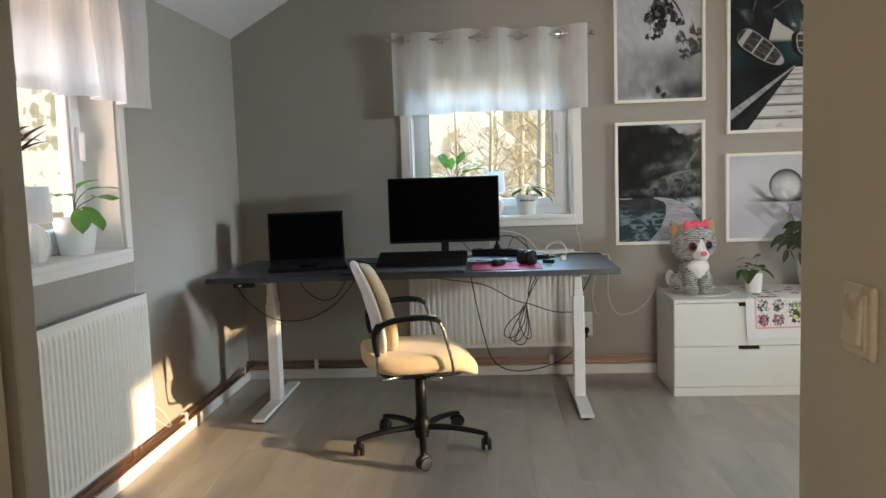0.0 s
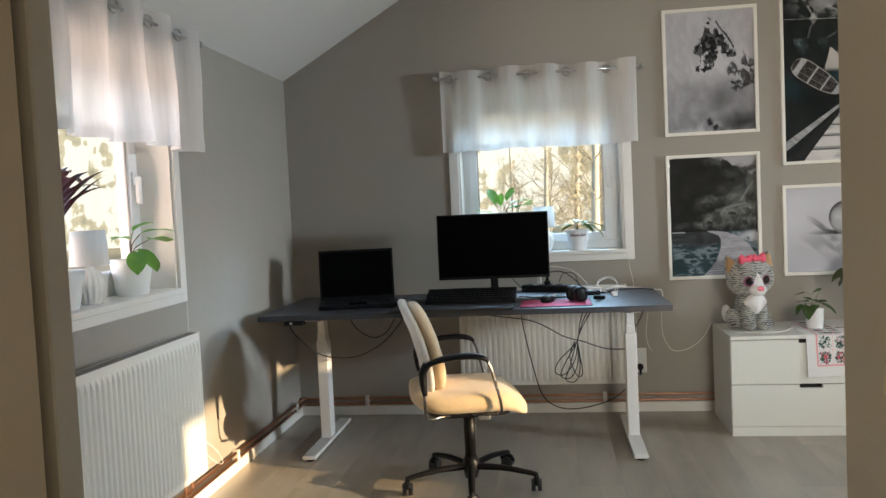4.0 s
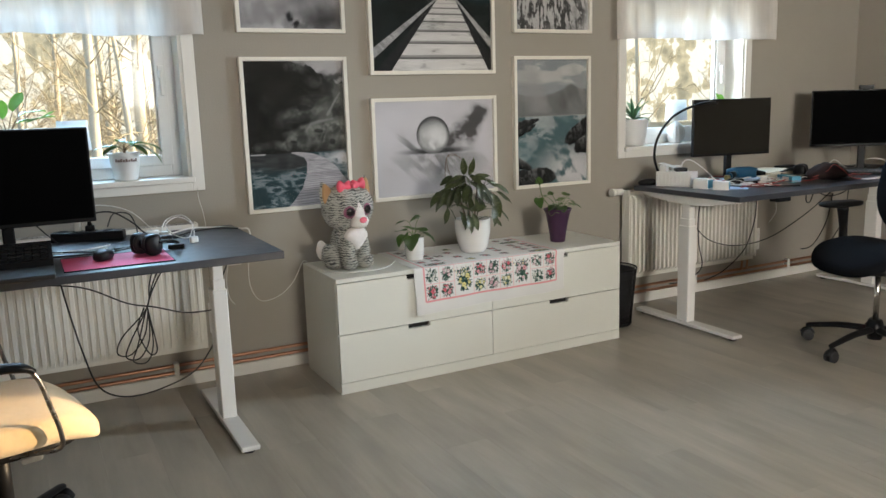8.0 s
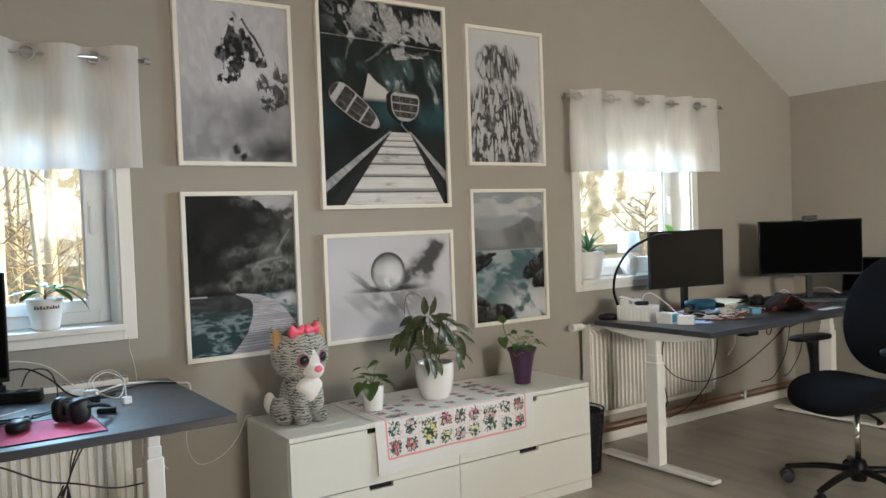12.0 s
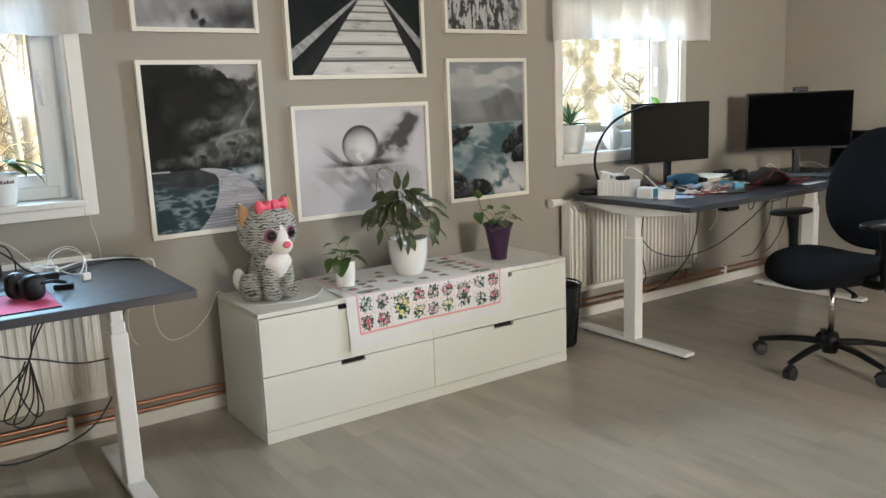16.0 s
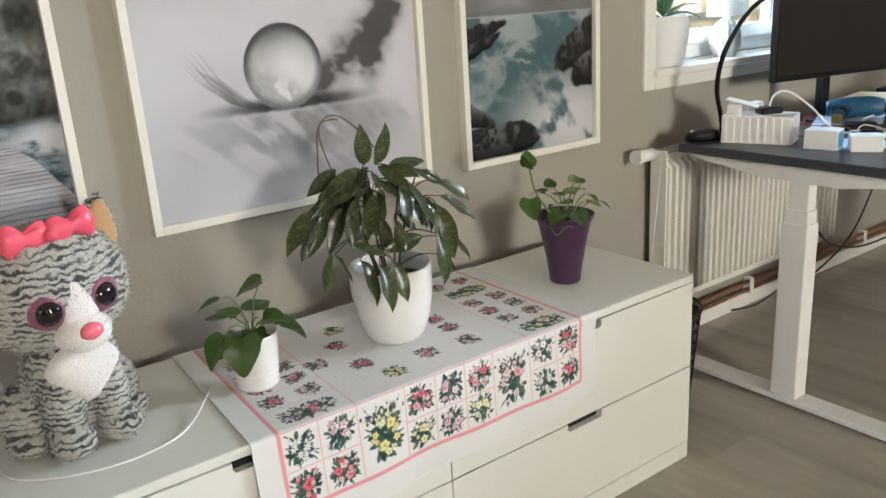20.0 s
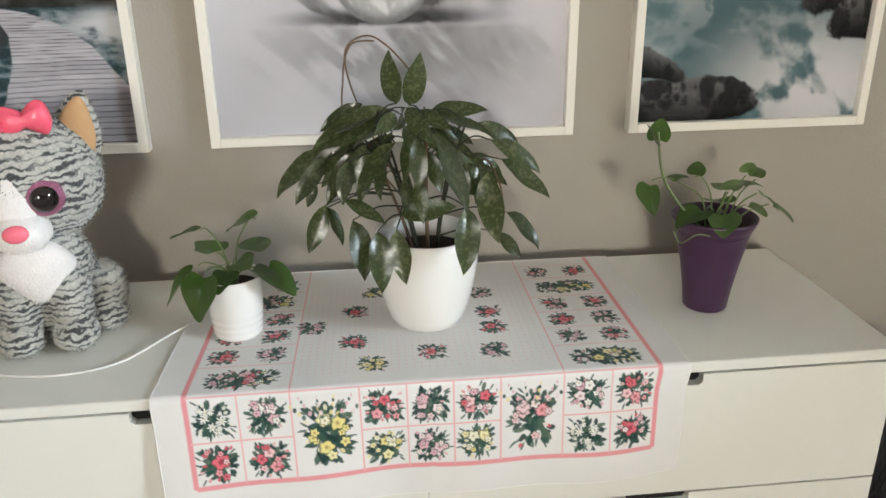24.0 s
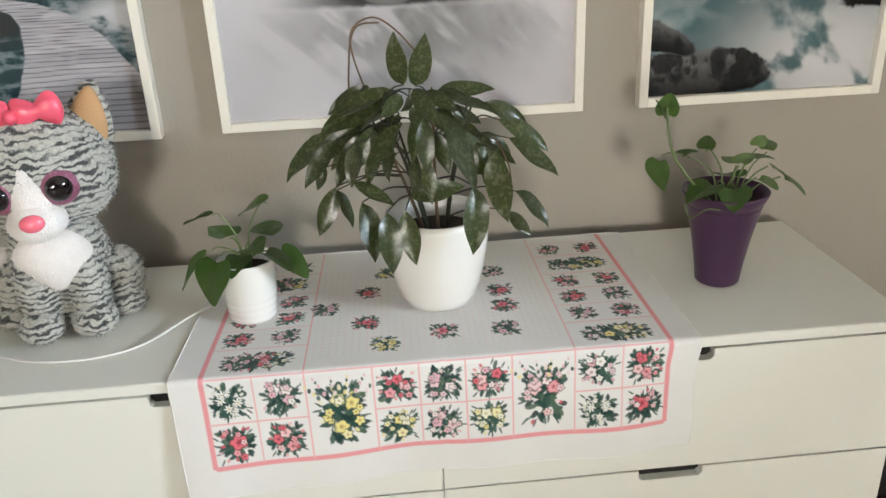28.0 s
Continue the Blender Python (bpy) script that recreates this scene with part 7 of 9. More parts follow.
ball((-0.110, 0.085, 0.085), (0.024, 0.026, 0.046), 1, f=fuzz(0.06))                # tail tip
hold = Matrix.Translation((0.0, 0, 0.19)) @ R(radians(-3), 4, "Y") @ Matrix.Translation((0, 0, -0.19))         # the head leans a little
ball((0.0, 0.0, 0.292), (0.127, 0.106, 0.113), 0, 40, 26, f=lambda p: Vector((p.x * (1 + 0.08 * max(0, -p.z)), p.y, p.z)) * (1 + 0.02 * noise.noise(p * 9)))   # head
ball((0.0, -0.092, 0.229), (0.046, 0.040, 0.034), 1, f=fuzz(0.03))                  # muzzle
ball((0.0, -0.094, 0.285), (0.028, 0.016, 0.058), 1, rot=R(radians(-7), 4, "X"), f=lambda p: Vector((p.x * (1.0 - 0.55 * p.z), p.y, p.z)))   # blaze
ball((0.0, -0.128, 0.238), (0.0195, 0.012, 0.0145), 6, 16, 10)                      # nose
for s in (-1, 1):
    rot = R(radians(20 * s), 4, "Z") @ R(radians(4), 4, "X")
    ball((0.046 * s, -0.086, 0.280), (0.0325, 0.020, 0.0325), 2, 24, 14, rot)       # eye rim
    ball((0.047 * s, -0.0985, 0.280), (0.0220, 0.0140, 0.0220), 3, 24, 14, rot)     # eye
    er = R(radians(16 * s), 4, "Y") @ R(radians(-10 * s), 4, "Z")
    tip = lambda p: Vector((p.x * (1 - 0.42 * p.z), p.y, p.z))
    ball((0.100 * s, 0.014, 0.362), (0.039, 0.018, 0.064), 0, rot=er, f=tip)        # ear
    ball((0.100 * s, 0.001, 0.362), (0.032, 0.013, 0.056), 5, rot=er, f=tip)
    ball((0.038 * s, -0.050, 0.396), (0.040, 0.022, 0.040), 4, rot=R(radians(-6 * s), 4, "Y"), f=lambda p: Vector((p.x, p.y * (0.6 + 0.4 * abs(p.x)), p.z * (0.30 + 0.85 * abs(p.x)) * (1 + 0.12 * math.sin(9 * p.y + 4 * p.z)))))   # bow
ball((0, -0.062, 0.394), (0.011, 0.014, 0.012), 4, 14, 10)
bmesh.ops.recalc_face_normals(toy, faces=toy.faces)
rf = random.Random(8)
pile = [f for f in toy.faces if f.material_index < 2 and len(f.verts) == 4]
for f in rf.choices(pile, [f.calc_area() for f in pile], k=24000):
    q = [v.co for v in f.verts]
    a, c = rf.random(), rf.random()
    p = q[0].lerp(q[1], a).lerp(q[3].lerp(q[2], a), c)
    d = (f.normal + Vector((rf.uniform(-0.5, 0.5), rf.uniform(-0.5, 0.5), rf.uniform(-0.9, 0.1)))).normalized()
    s = d.cross(Vector((rf.uniform(-1, 1), rf.uniform(-1, 1), rf.uniform(-1, 1)))).normalized() * 0.0008
    tuft = toy.faces.new([toy.verts.new(p - s), toy.verts.new(p + s), toy.verts.new(p + d * rf.uniform(0.004, 0.009) * (1.0 if f.material_index == 0 else 0.6))])
    tuft.material_index = f.material_index
single("plush_toy", toy, PL, "grey striped plush toy with a coral bow, seated", "plush toy", (1.189, 4.780, CH + 0.0005), 11)
b = BM()
tube(b, [(1.03, 4.99, CH + 0.003), (1.035, 4.80, CH + 0.0035), (1.06, 4.70, CH + 0.003), (1.14, 4.645, CH + 0.003), (1.24, 4.63, CH + 0.003), (1.33, 4.66, CH + 0.004), (1.40, 4.74, CH + 0.012), (1.43, 4.80, CH + 0.004)], 0.0022, 8, 8)
single("white_cord", b, M_WCABLE, "thin white cord curled round the plush toy", "cable")

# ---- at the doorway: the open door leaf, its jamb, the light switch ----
# Trim paint greyed and darkened: the jamb's shade is in its colour.
M_JAMB = mat("trim_paint_with_shade", (0.46, 0.43, 0.37), 0.5, vary=0.03, scale=6)
jamb = thing("door_frame", "cream painted door jamb", "door frame", (0, 0, 0), kind="structure")
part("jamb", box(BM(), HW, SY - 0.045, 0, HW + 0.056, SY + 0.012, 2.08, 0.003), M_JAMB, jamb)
M_DOOR = mat("aged_cream_paint", (0.56, 0.47, 0.34), 0.45, vary=0.03, scale=5, bump=0.04, bump_scale=60)
leaf_t = 0.038
door = thing("door_1", "open cream painted panel door folded back along the passage", "door", (HW + 0.006, SY - 0.060, 0), kind="structure")
DW, DH, STL = 0.78, 2.03, 0.105
for nm, y0, y1, z0, z1 in (("stile", -STL, 0, 0.01, DH), ("stile", -DW, -DW + STL, 0.01, DH), ("rail", -DW + STL, -STL, 0.01, 0.20), ("rail", -DW + STL, -STL, 0.66, 0.80), ("rail", -DW + STL, -STL, 1.335, 1.445), ("rail", -DW + STL, -STL, DH - 0.11, DH)):
    part(nm, box(BM(), 0, y0, z0, leaf_t, y1, z1, 0.002), M_DOOR, door)
for z0, z1 in ((0.20, 0.66), (0.80, 1.335), (1.445, DH - 0.11)):
    part("panel", box(BM(), 0.010, -DW + STL, z0, leaf_t - 0.011, -STL, z1), M_DOOR, door)
    b = BM()
    for q in ((leaf_t - 0.012, -STL - 0.012, z0, leaf_t - 0.003, -STL, z1), (leaf_t - 0.012, -DW + STL, z0, leaf_t - 0.003, -DW + STL + 0.012, z1), (leaf_t - 0.012, -DW + STL + 0.012, z0, leaf_t - 0.003, -STL - 0.012, z0 + 0.012), (leaf_t - 0.012, -DW + STL + 0.012, z1 - 0.012, leaf_t - 0.003, -STL - 0.012, z1)):
        box(b, *q, 0.003)
    part("moulding", b, M_DOOR, door)
for z in (0.25, 1.75):
    part("hinge", cyl(BM(), (leaf_t + 0.001, 0.005, z), (leaf_t + 0.001, 0.005, z + 0.09), 0.007, seg=12), M_STEEL, door)
b = BM()
cyl(b, (leaf_t, -DW + 0.055, 1.02), (leaf_t + 0.045, -DW + 0.055, 1.02), 0.009, seg=12)
tube(b, [(leaf_t + 0.045, -DW + 0.055, 1.02), (leaf_t + 0.05, -DW + 0.09, 1.02), (leaf_t + 0.048, -DW + 0.17, 1.018)], 0.008, 10, 4)
part("door_handle", b, M_STEEL, door)

M_SWITCH = mat("cream_switch_plastic", (0.74, 0.64, 0.46), 0.28, vary=0.02, scale=20, coat=0.2)
sw = thing("light_switch", "cream plastic rocker light switch on the partition wall", "light switch", (HE, 1.145, 1.077))
b = BM()
box(b, -0.010, -0.041, -0.046, 0, 0.041, 0.046, 0.009, 3)
part("plate", b, M_SWITCH, sw)
b = BM()
box(b, -0.0135, -0.029, -0.035, -0.008, 0.029, 0.035, 0.003, 2)
part("surround", b, M_SWITCH, sw)
b = BM()
box(b, -0.018, -0.024, -0.030, -0.010, 0.024, 0.030, 0.004, 2)
turn(b, Matrix.Rotation(radians(5), 4, "Y"))
part("rocker", b, M_SWITCH, sw)

# ---- things on the window sills ----
M_SHADE = thin("white_lamp_shade", (0.86, 0.86, 0.84), 0.03, 0.45)
M_SILLPOT = mat("white_matt_pot", (0.80, 0.80, 0.79), 0.5, vary=0.02, scale=9)
M_BRIGHT = leaf_mat("sunlit_green_leaf", (0.10, 0.26, 0.05), (0.30, 0.62, 0.08), 0.0, 0.4)
M_SUCC = leaf_mat("grey_green_leaf", (0.10, 0.19, 0.11), (0.15, 0.3, 0.12), 0.0, 0.45)
M_REDLEAF = leaf_mat("dark_red_leaf", (0.07, 0.022, 0.025), (0.12, 0.03, 0.03), 0.0, 0.4)


def table_lamp(at, s=1.0):
    """A white lamp: a ribbed round foot and a drum shade."""
    l = thing("table_lamp", "small white table lamp with ribbed ceramic foot", "lamp", at, group="lamps on the window sills")
    rib = lambda a, i: 1 + (0.035 * math.cos(16 * a) if 2 < i < 9 else 0)
    part("foot", lathe(BM(), [(0, 0), (0.036 * s, 0), (0.038 * s, 0.006), (0.050 * s, 0.03), (0.056 * s, 0.055), (0.055 * s, 0.08), (0.046 * s, 0.105), (0.030 * s, 0.124), (0.016 * s, 0.134), (0.012 * s, 0.146), (0, 0.147)], 96, wob=rib), M_CERAMIC, l)
    part("shade", lathe(BM(), [(0.070 * s, 0.145), (0.062 * s, 0.275), (0.061 * s, 0.275), (0.069 * s, 0.146)], 40), M_SHADE, l)
    return l


table_lamp((0.055, NY + 0.055, WIN_Z0))
table_lamp((3.60, NY + 0.055, WIN_Z0))
table_lamp((WX - 0.065, 2.915, WIN_Z0))

ov = [leaf_mesh("leaf", M_BRIGHT, 0.15, 0.075, "oval", c, 0.2, 0.2) for c in (0.6, 0.2, -0.2)]


def sill_pot(label, at, r0, r1, h, ribs=0, bars=False):
    prof = [(0, 0), (r0 * 0.96, 0), (r0, 0.004)]
    n = 22 if ribs else 6
    for k in range(1, n):
        t = k / n
        prof.append((r0 + (r1 - r0) * t + (0.0016 if ribs and k % 2 else 0), h * t))
    prof += [(r1, h), (r1 - 0.005, h), (r1 - 0.008, h - 0.02), (0, h - 0.022)]
    p = thing("plant_pot", label, "plant pot", at)
    part("body", lathe(BM(), prof, 40), M_SILLPOT, p)
    part("soil", lathe(BM(), [(0, h - 0.017), (r1 - 0.009, h - 0.018)], 20), M_SOIL, p)
    if bars:
        b = BM()
        rb = r1 - 0.006
        for k in range(9):
            a = radians(-130 + k * 10)
            q = BM()
            box(q, -0.004, -0.0015, 0, 0.004, 0.0005, 0.010 if k % 2 else 0.014)
            me = mesh_of(turn(q, Matrix.Translation((rb * 1.005 * math.cos(a), rb * 1.005 * math.sin(a), h * 0.68)) @ Matrix.Rotation(a + math.pi / 2, 4, "Z")), "t", M_BLACK)
            b.from_mesh(me)
            bpy.data.meshes.remove(me)
        part("ornament_band", b, mat("brown_ornament", (0.16, 0.09, 0.08), 0.6), p, "small dark ornament band")
    return p


def leafy(label, at, specs, leaves, stem=M_WOODSTEM):
    pl = thing("potted_plant", label, "plant", at)
    for i, (x, y, z, yaw, tilt, s) in enumerate(specs):
        b = BM()
        tube(b, [(0, 0, 0), (0.2 * x, 0.2 * y, z * 0.6 + 0.004), (x, y, z)], [0.003, 0.0022, 0.0016], 6, 4)
        part("stem", b, stem, pl)
        set_leaf(pl, leaves[i % len(leaves)], (x, y, z), yaw, tilt, 0, s)
    return pl


SD = NY + 0.05
sill_pot("white pot behind the monitor", (-0.20, SD, WIN_Z0), 0.05, 0.065, 0.12)
leafy("plant with bright sunlit oval leaves in the window", (-0.20, SD, WIN_Z0 + 0.10), [(-0.04, -0.01, 0.20, 115, 62, 0.95), (0.035, 0.0, 0.17, 8, 14, 1.1), (-0.05, 0.0, 0.15, 180, 5, 0.75), (0.03, -0.02, 0.14, -20, -8, 0.9), (-0.01, 0.0, 0.19, 80, 70, 0.6), (-0.03, -0.02, 0.13, 200, -8, 0.7), (0.05, 0.0, 0.20, 25, 25, 0.85), (0.03, 0.0, 0.22, 60, 50, 0.8), (0.07, 0.0, 0.17, -5, 15, 0.9)], ov)
sill_pot("white pot with a small ornament band", (0.257, SD, WIN_Z0), 0.050, 0.070, 0.125, bars=True)
leafy("low plant with broad drooping green leaves", (0.257, SD, WIN_Z0 + 0.105), [(0.03, -0.01, 0.055, 5, 12, 1.25), (-0.02, -0.01, 0.045, 180, 12, 1.0), (0.0, 0.0, 0.06, 100, 40, 0.8), (0.02, -0.02, 0.05, -40, 0, 0.9), (-0.02, -0.02, 0.045, 215, 0, 0.85), (0.01, 0.0, 0.06, 60, 25, 0.8), (0.05, -0.01, 0.05, -10, -10, 1.2)], [leaf_mesh("leaf", M_POTHOS, 0.12, 0.058, "oval", c, 0.25, 0.15) for c in (1.0, 0.7, 1.3)])
sill_pot("white ribbed pot on the far sill", (3.243, SD, WIN_Z0), 0.066, 0.092, 0.165, ribs=1)
st = [leaf_mesh("leaf", M_SUCC, 0.17, 0.034, "strap", c, 0.5) for c in (0.3, 0.7, 1.1)]
leafy("spiky succulent with upright pointed leaves", (3.243, SD, WIN_Z0 + 0.145), [(0.012 * math.cos(k * 2.4), 0.012 * math.sin(k * 2.4), 0.012 + 0.002 * k, k * 137.5, 82 - (13 - k) * 5.2, 0.75 + 0.05 * (k % 4)) for k in range(14)], st, M_STEM)
sill_pot("small white pot in the window corner", (3.99, SD, WIN_Z0), 0.045, 0.058, 0.11)
leafy("small leafy green plant in the window corner", (3.99, SD, WIN_Z0 + 0.09), [(-0.03, 0, 0.12, 160, 40, 0.6), (0.01, 0, 0.15, 60, 50, 0.6), (-0.02, -0.01, 0.10, 200, 10, 0.55), (0.03, 0, 0.11, 10, 30, 0.6), (0.0, 0, 0.16, 100, 60, 0.5)], ov)
WS = WX - 0.065
sill_pot("large white pot on the sunny sill", (WS, 3.21, WIN_Z0), 0.062, 0.085, 0.15)
leafy("plant with spreading oval green leaves on the sill", (WS, 3.21, WIN_Z0 + 0.13), [(0.02, 0.12, 0.09, 85, 8, 1.1), (0.03, -0.06, 0.10, -80, 10, 1.0), (0.04, 0.02, 0.12, 30, 20, 0.8), (0.05, -0.05, 0.05, -60, -25, 0.95), (0.0, 0.03, 0.13, 70, 35, 0.7), (0.05, -0.02, 0.06, -30, -30, 0.9)], [leaf_mesh("leaf", M_BRIGHT, 0.17, 0.080, "oval", c, 0.22, 0.2) for c in (0.7, 0.3)])
sill_pot("white pot at the end of the sunny sill", (WS, 2.74, WIN_Z0), 0.05, 0.078, 0.14)
leafy("dark red plant with long narrow arching leaves", (WS, 2.74, WIN_Z0 + 0.12), [(0.0, 0.01 * k - 0.02, 0.16 + 0.03 * k, 62 + 9 * k, 58 - 6 * k, 1.1 + 0.05 * (k % 3)) for k in range(8)], [leaf_mesh("leaf", M_REDLEAF, 0.26, 0.034, "strap", c, 0.4) for c in (0.5, 0.9)])

# ---- things on and under the first desk ----
def cable(label, pts, r=0.0032, material=None, steps=7, name="cable"):
    """A loose cable through the points."""
    return single(name, tube(BM(), pts, r, 8, steps), material or M_CABLE, label, "cable")


def laptop(label, at, rz, w=0.42, d=0.275, lid=0.285, tilt=98, keys=True):
    """An open laptop; its front faces -y."""
    l = thing("laptop", label, "laptop", at, rz)
    base = part("base", box(BM(), -w / 2, -d, 0.003, w / 2, 0, 0.024, 0.005, 2), M_BLACK, l)
    if keys:
        b = BM()
        for r_ in range(5):
            for c in range(14):
                box(b, -w * 0.43 + c * w * 0.0615, -0.045 - r_ * 0.020 - 0.016, 0.0245, -w * 0.43 + c * w * 0.0615 + w * 0.053, -0.045 - r_ * 0.020, 0.0262)
        k = part("keyboard", b, M_BLACK, base)
        k["kind"] = "stuff"
        part("touchpad", box(BM(), -0.05, -d + 0.02, 0.0242, 0.05, -d + 0.095, 0.0247), M_SCREEN, base)
    b = BM()
    box(b, -w / 2, -0.004, 0, w / 2, 0.006, lid, 0.004, 2)
    s = BM()
    box(s, -w / 2 + 0.012, -0.0055, 0.02, w / 2 - 0.012, -0.0042, lid - 0.014)
    m = Matrix.Translation((0, 0.0, 0.022)) @ Matrix.Rotation(radians(90 - tilt), 4, "X")
    lidp = part("lid", turn(b, m), M_BLACK, l)
    part("screen", turn(s, m), M_SCREEN, lidp)
    for x in (-w * 0.36, w * 0.36):
        part("hinge", cyl(BM(), (x - 0.02, 0.002, 0.022), (x + 0.02, 0.002, 0.022), 0.007, seg=10), M_BLACK, l)
    return l


laptop("large black laptop, lid open, screen off", (-1.005, 4.56, TOP1), 14)

M_MAT = mat("black_desk_mat", (0.010, 0.010, 0.011), 0.6, vary=0.1, scale=40, bump=0.2, bump_scale=500)
single("desk_mat", box(BM(), -0.315, -0.17, 0, 0.315, 0.17, 0.016, 0.004, 2), M_MAT, "thick black desk mat over the desk edge", "desk mat", (-0.415, 4.245, TOP1), -1)
kb = thing("keyboard", "wide black keyboard on the desk mat", "keyboard", (-0.335, 4.34, TOP1 + 0.016), -1)
b = BM()
plate(b, [(-0.085, 0.0), (0.085, 0.0), (0.085, 0.062), (0.06, 0.066), (-0.085, 0.020)], -0.235, 0.235)
turn(b, Matrix(((0, 1, 0, 0), (1, 0, 0, 0), (0, 0, 1, 0), (0, 0, 0, 1))))
part("case", b, M_BLACK, kb)
b = BM()
for r_ in range(5):
    for c in range(18):
        yy = -0.075 + r_ * 0.026
        zz = 0.020 + (yy + 0.085) * 0.305
        box(b, -0.222 + c * 0.0248, yy, zz, -0.222 + c * 0.0248 + 0.021, yy + 0.022, zz + 0.009)
k = part("keys", b, M_BLACK, kb)
k["kind"] = "stuff"

M_PINKPAD = mat("pink_mouse_pad_cloth", (0.62, 0.075, 0.17), 0.8, vary=0.45, scale=5, bump=0.15, bump_scale=600)
mp_ = thing("mouse_pad", "pink cloth mouse pad with black edge", "mouse pad", (0.105, 4.295, TOP1))
part("cloth", box(BM(), -0.180, -0.140, 0.0002, 0.180, 0.140, 0.0028), M_PINKPAD, mp_)
part("stitched_edge", tube(BM(), [(-0.18, -0.14, 0.002), (0.18, -0.14, 0.002), (0.18, 0.14, 0.002), (-0.18, 0.14, 0.002)], 0.0024, 6, 0, closed=True), M_BLACK, mp_)


def mouse(label, at, rz):
    m = thing("computer_mouse", label, "mouse", at, rz)
    part("shell", pillow(BM(), (0, 0, 0.016), (0.031, 0.055, 0.019), 0.7, 0.8, 28, 14, lambda p: Vector((p.x * (1 - 2.0 * (p.y + 0.05) * 0.3), p.y, max(p.z, 0.001) * (1.1 - 3.5 * max(0, p.y))))), M_BLACK, m)
    part("wheel", cyl(BM(), (-0.004, 0.03, 0.030), (0.004, 0.03, 0.030), 0.008, seg=12), M_GRILLE, m)
    return m


mouse("black computer mouse on the pink pad", (0.065, 4.33, TOP1 + 0.003), -25)


def headphones(label, at, rz, s=1.0):
    """Over-ear headphones lying on their cups."""
    h = thing("headphones", label, "headphones", at, rz)
    for k in (-1, 1):
        b = BM()
        pillow(b, (0.042 * k * s, 0, 0.040 * s), (0.020 * s, 0.036 * s, 0.040 * s), 0.7, 0.9, 28, 14)
        cup = part("ear_cup", b, M_BLACK, h)
        part("cushion", tube(BM(), [(0.024 * k * s, 0.028 * s * math.cos(a), 0.040 * s + 0.030 * s * math.sin(a)) for a in (2 * math.pi * q / 12 for q in range(12))], 0.010 * s, 8, 2, closed=True), M_MAT, cup)
    part("headband", tube(BM(), [(-0.055 * s, 0.01, 0.05 * s), (-0.058 * s, 0.06 * s, 0.048 * s), (-0.03 * s, 0.115 * s, 0.03 * s), (0.03 * s, 0.115 * s, 0.03 * s), (0.058 * s, 0.06 * s, 0.048 * s), (0.055 * s, 0.01, 0.05 * s)], 0.010 * s, 8, 6, flat=0.55), M_BLACK, h)
    return h


headphones("black over-ear headphones on the pink pad", (0.215, 4.335, TOP1 + 0.003), -60)

ps = thing("power_strip", "black power strip with plugs on the desk", "power strip", (0.055, 4.855, TOP1), -20)
part("body", box(BM(), -0.145, -0.028, 0, 0.145, 0.028, 0.042, 0.006, 2), M_BLACK, ps)
for x in (-0.10, -0.04, 0.02, 0.08):
    part("socket", lathe(BM(), [(0.021, 0.042), (0.021, 0.0445), (0.017, 0.0445), (0.016, 0.0425), (0, 0.0425)], 20, (x, 0, 0)), M_MAT, ps)
pl_ = BM()
cyl(pl_, (0, 0, 0), (0, 0, 0.022), 0.020, 0.018, 16)
cyl(pl_, (0, 0, 0.022), (0, 0, 0.050), 0.010, 0.006, 12)
single("plug", pl_, M_BLACK, "black mains plug in the power strip", "plug", (0.063, 4.852, TOP1 + 0.043))
pl_ = BM()
box(pl_, -0.012, -0.012, 0, 0.012, 0.012, 0.045, 0.004, 2)
cyl(pl_, (0, 0, 0.045), (0, 0, 0.07), 0.005, 0.003, 10)
single("plug", pl_, M_WCABLE, "slim white charger plug in the power strip", "plug", (0.017, 4.869, TOP1 + 0.043), -20)
for x, y, w_, rz, lb in ((0.30, 4.80, 0.055, 15, "white phone charger block on the desk"), (0.345, 4.74, 0.045, -30, "small white charger plug on the desk"), (0.42, 4.52, 0.032, 20, "small white adapter at a cable end")):
    single("charger", box(BM(), -w_ / 2, -w_ / 3, 0, w_ / 2, w_ / 3, 0.026, 0.005, 2), M_WCABLE, lb, "charger", (x, y, TOP1), rz)
single("adapter", box(BM(), -0.05, -0.022, 0, 0.05, 0.022, 0.026, 0.006, 2), M_BLACK, "black power adapter brick on the desk", "adapter", (0.30, 4.62, TOP1), 12)
single("adapter", box(BM(), -0.03, -0.014, 0, 0.03, 0.014, 0.018, 0.004, 2), M_BLACK, "small black adapter beside the mouse pad", "adapter", (0.335, 4.42, TOP1), -15)
t = TOP1 + 0.004
cable("white cable arching from the power strip", [(0.017, 4.869, t + 0.105), (0.03, 4.86, t + 0.135), (0.12, 4.86, t + 0.14), (0.22, 4.83, t + 0.11), (0.29, 4.81, t + 0.04), (0.30, 4.80, t + 0.02)], 0.0022, M_WCABLE)
cable("black mains cable arching over the desk", [(0.063, 4.852, t + 0.085), (0.075, 4.85, t + 0.108), (0.15, 4.83, t + 0.112), (0.22, 4.77, t + 0.07), (0.27, 4.72, t + 0.02), (0.35, 4.68, t), (0.42, 4.70, t)], 0.0034)
cable("black cable looping behind the plugs", [(0.13, 4.84, t + 0.05), (0.16, 4.86, t + 0.10), (0.22, 4.85, t + 0.095), (0.24, 4.80, t + 0.04), (0.23, 4.74, t)], 0.0028)
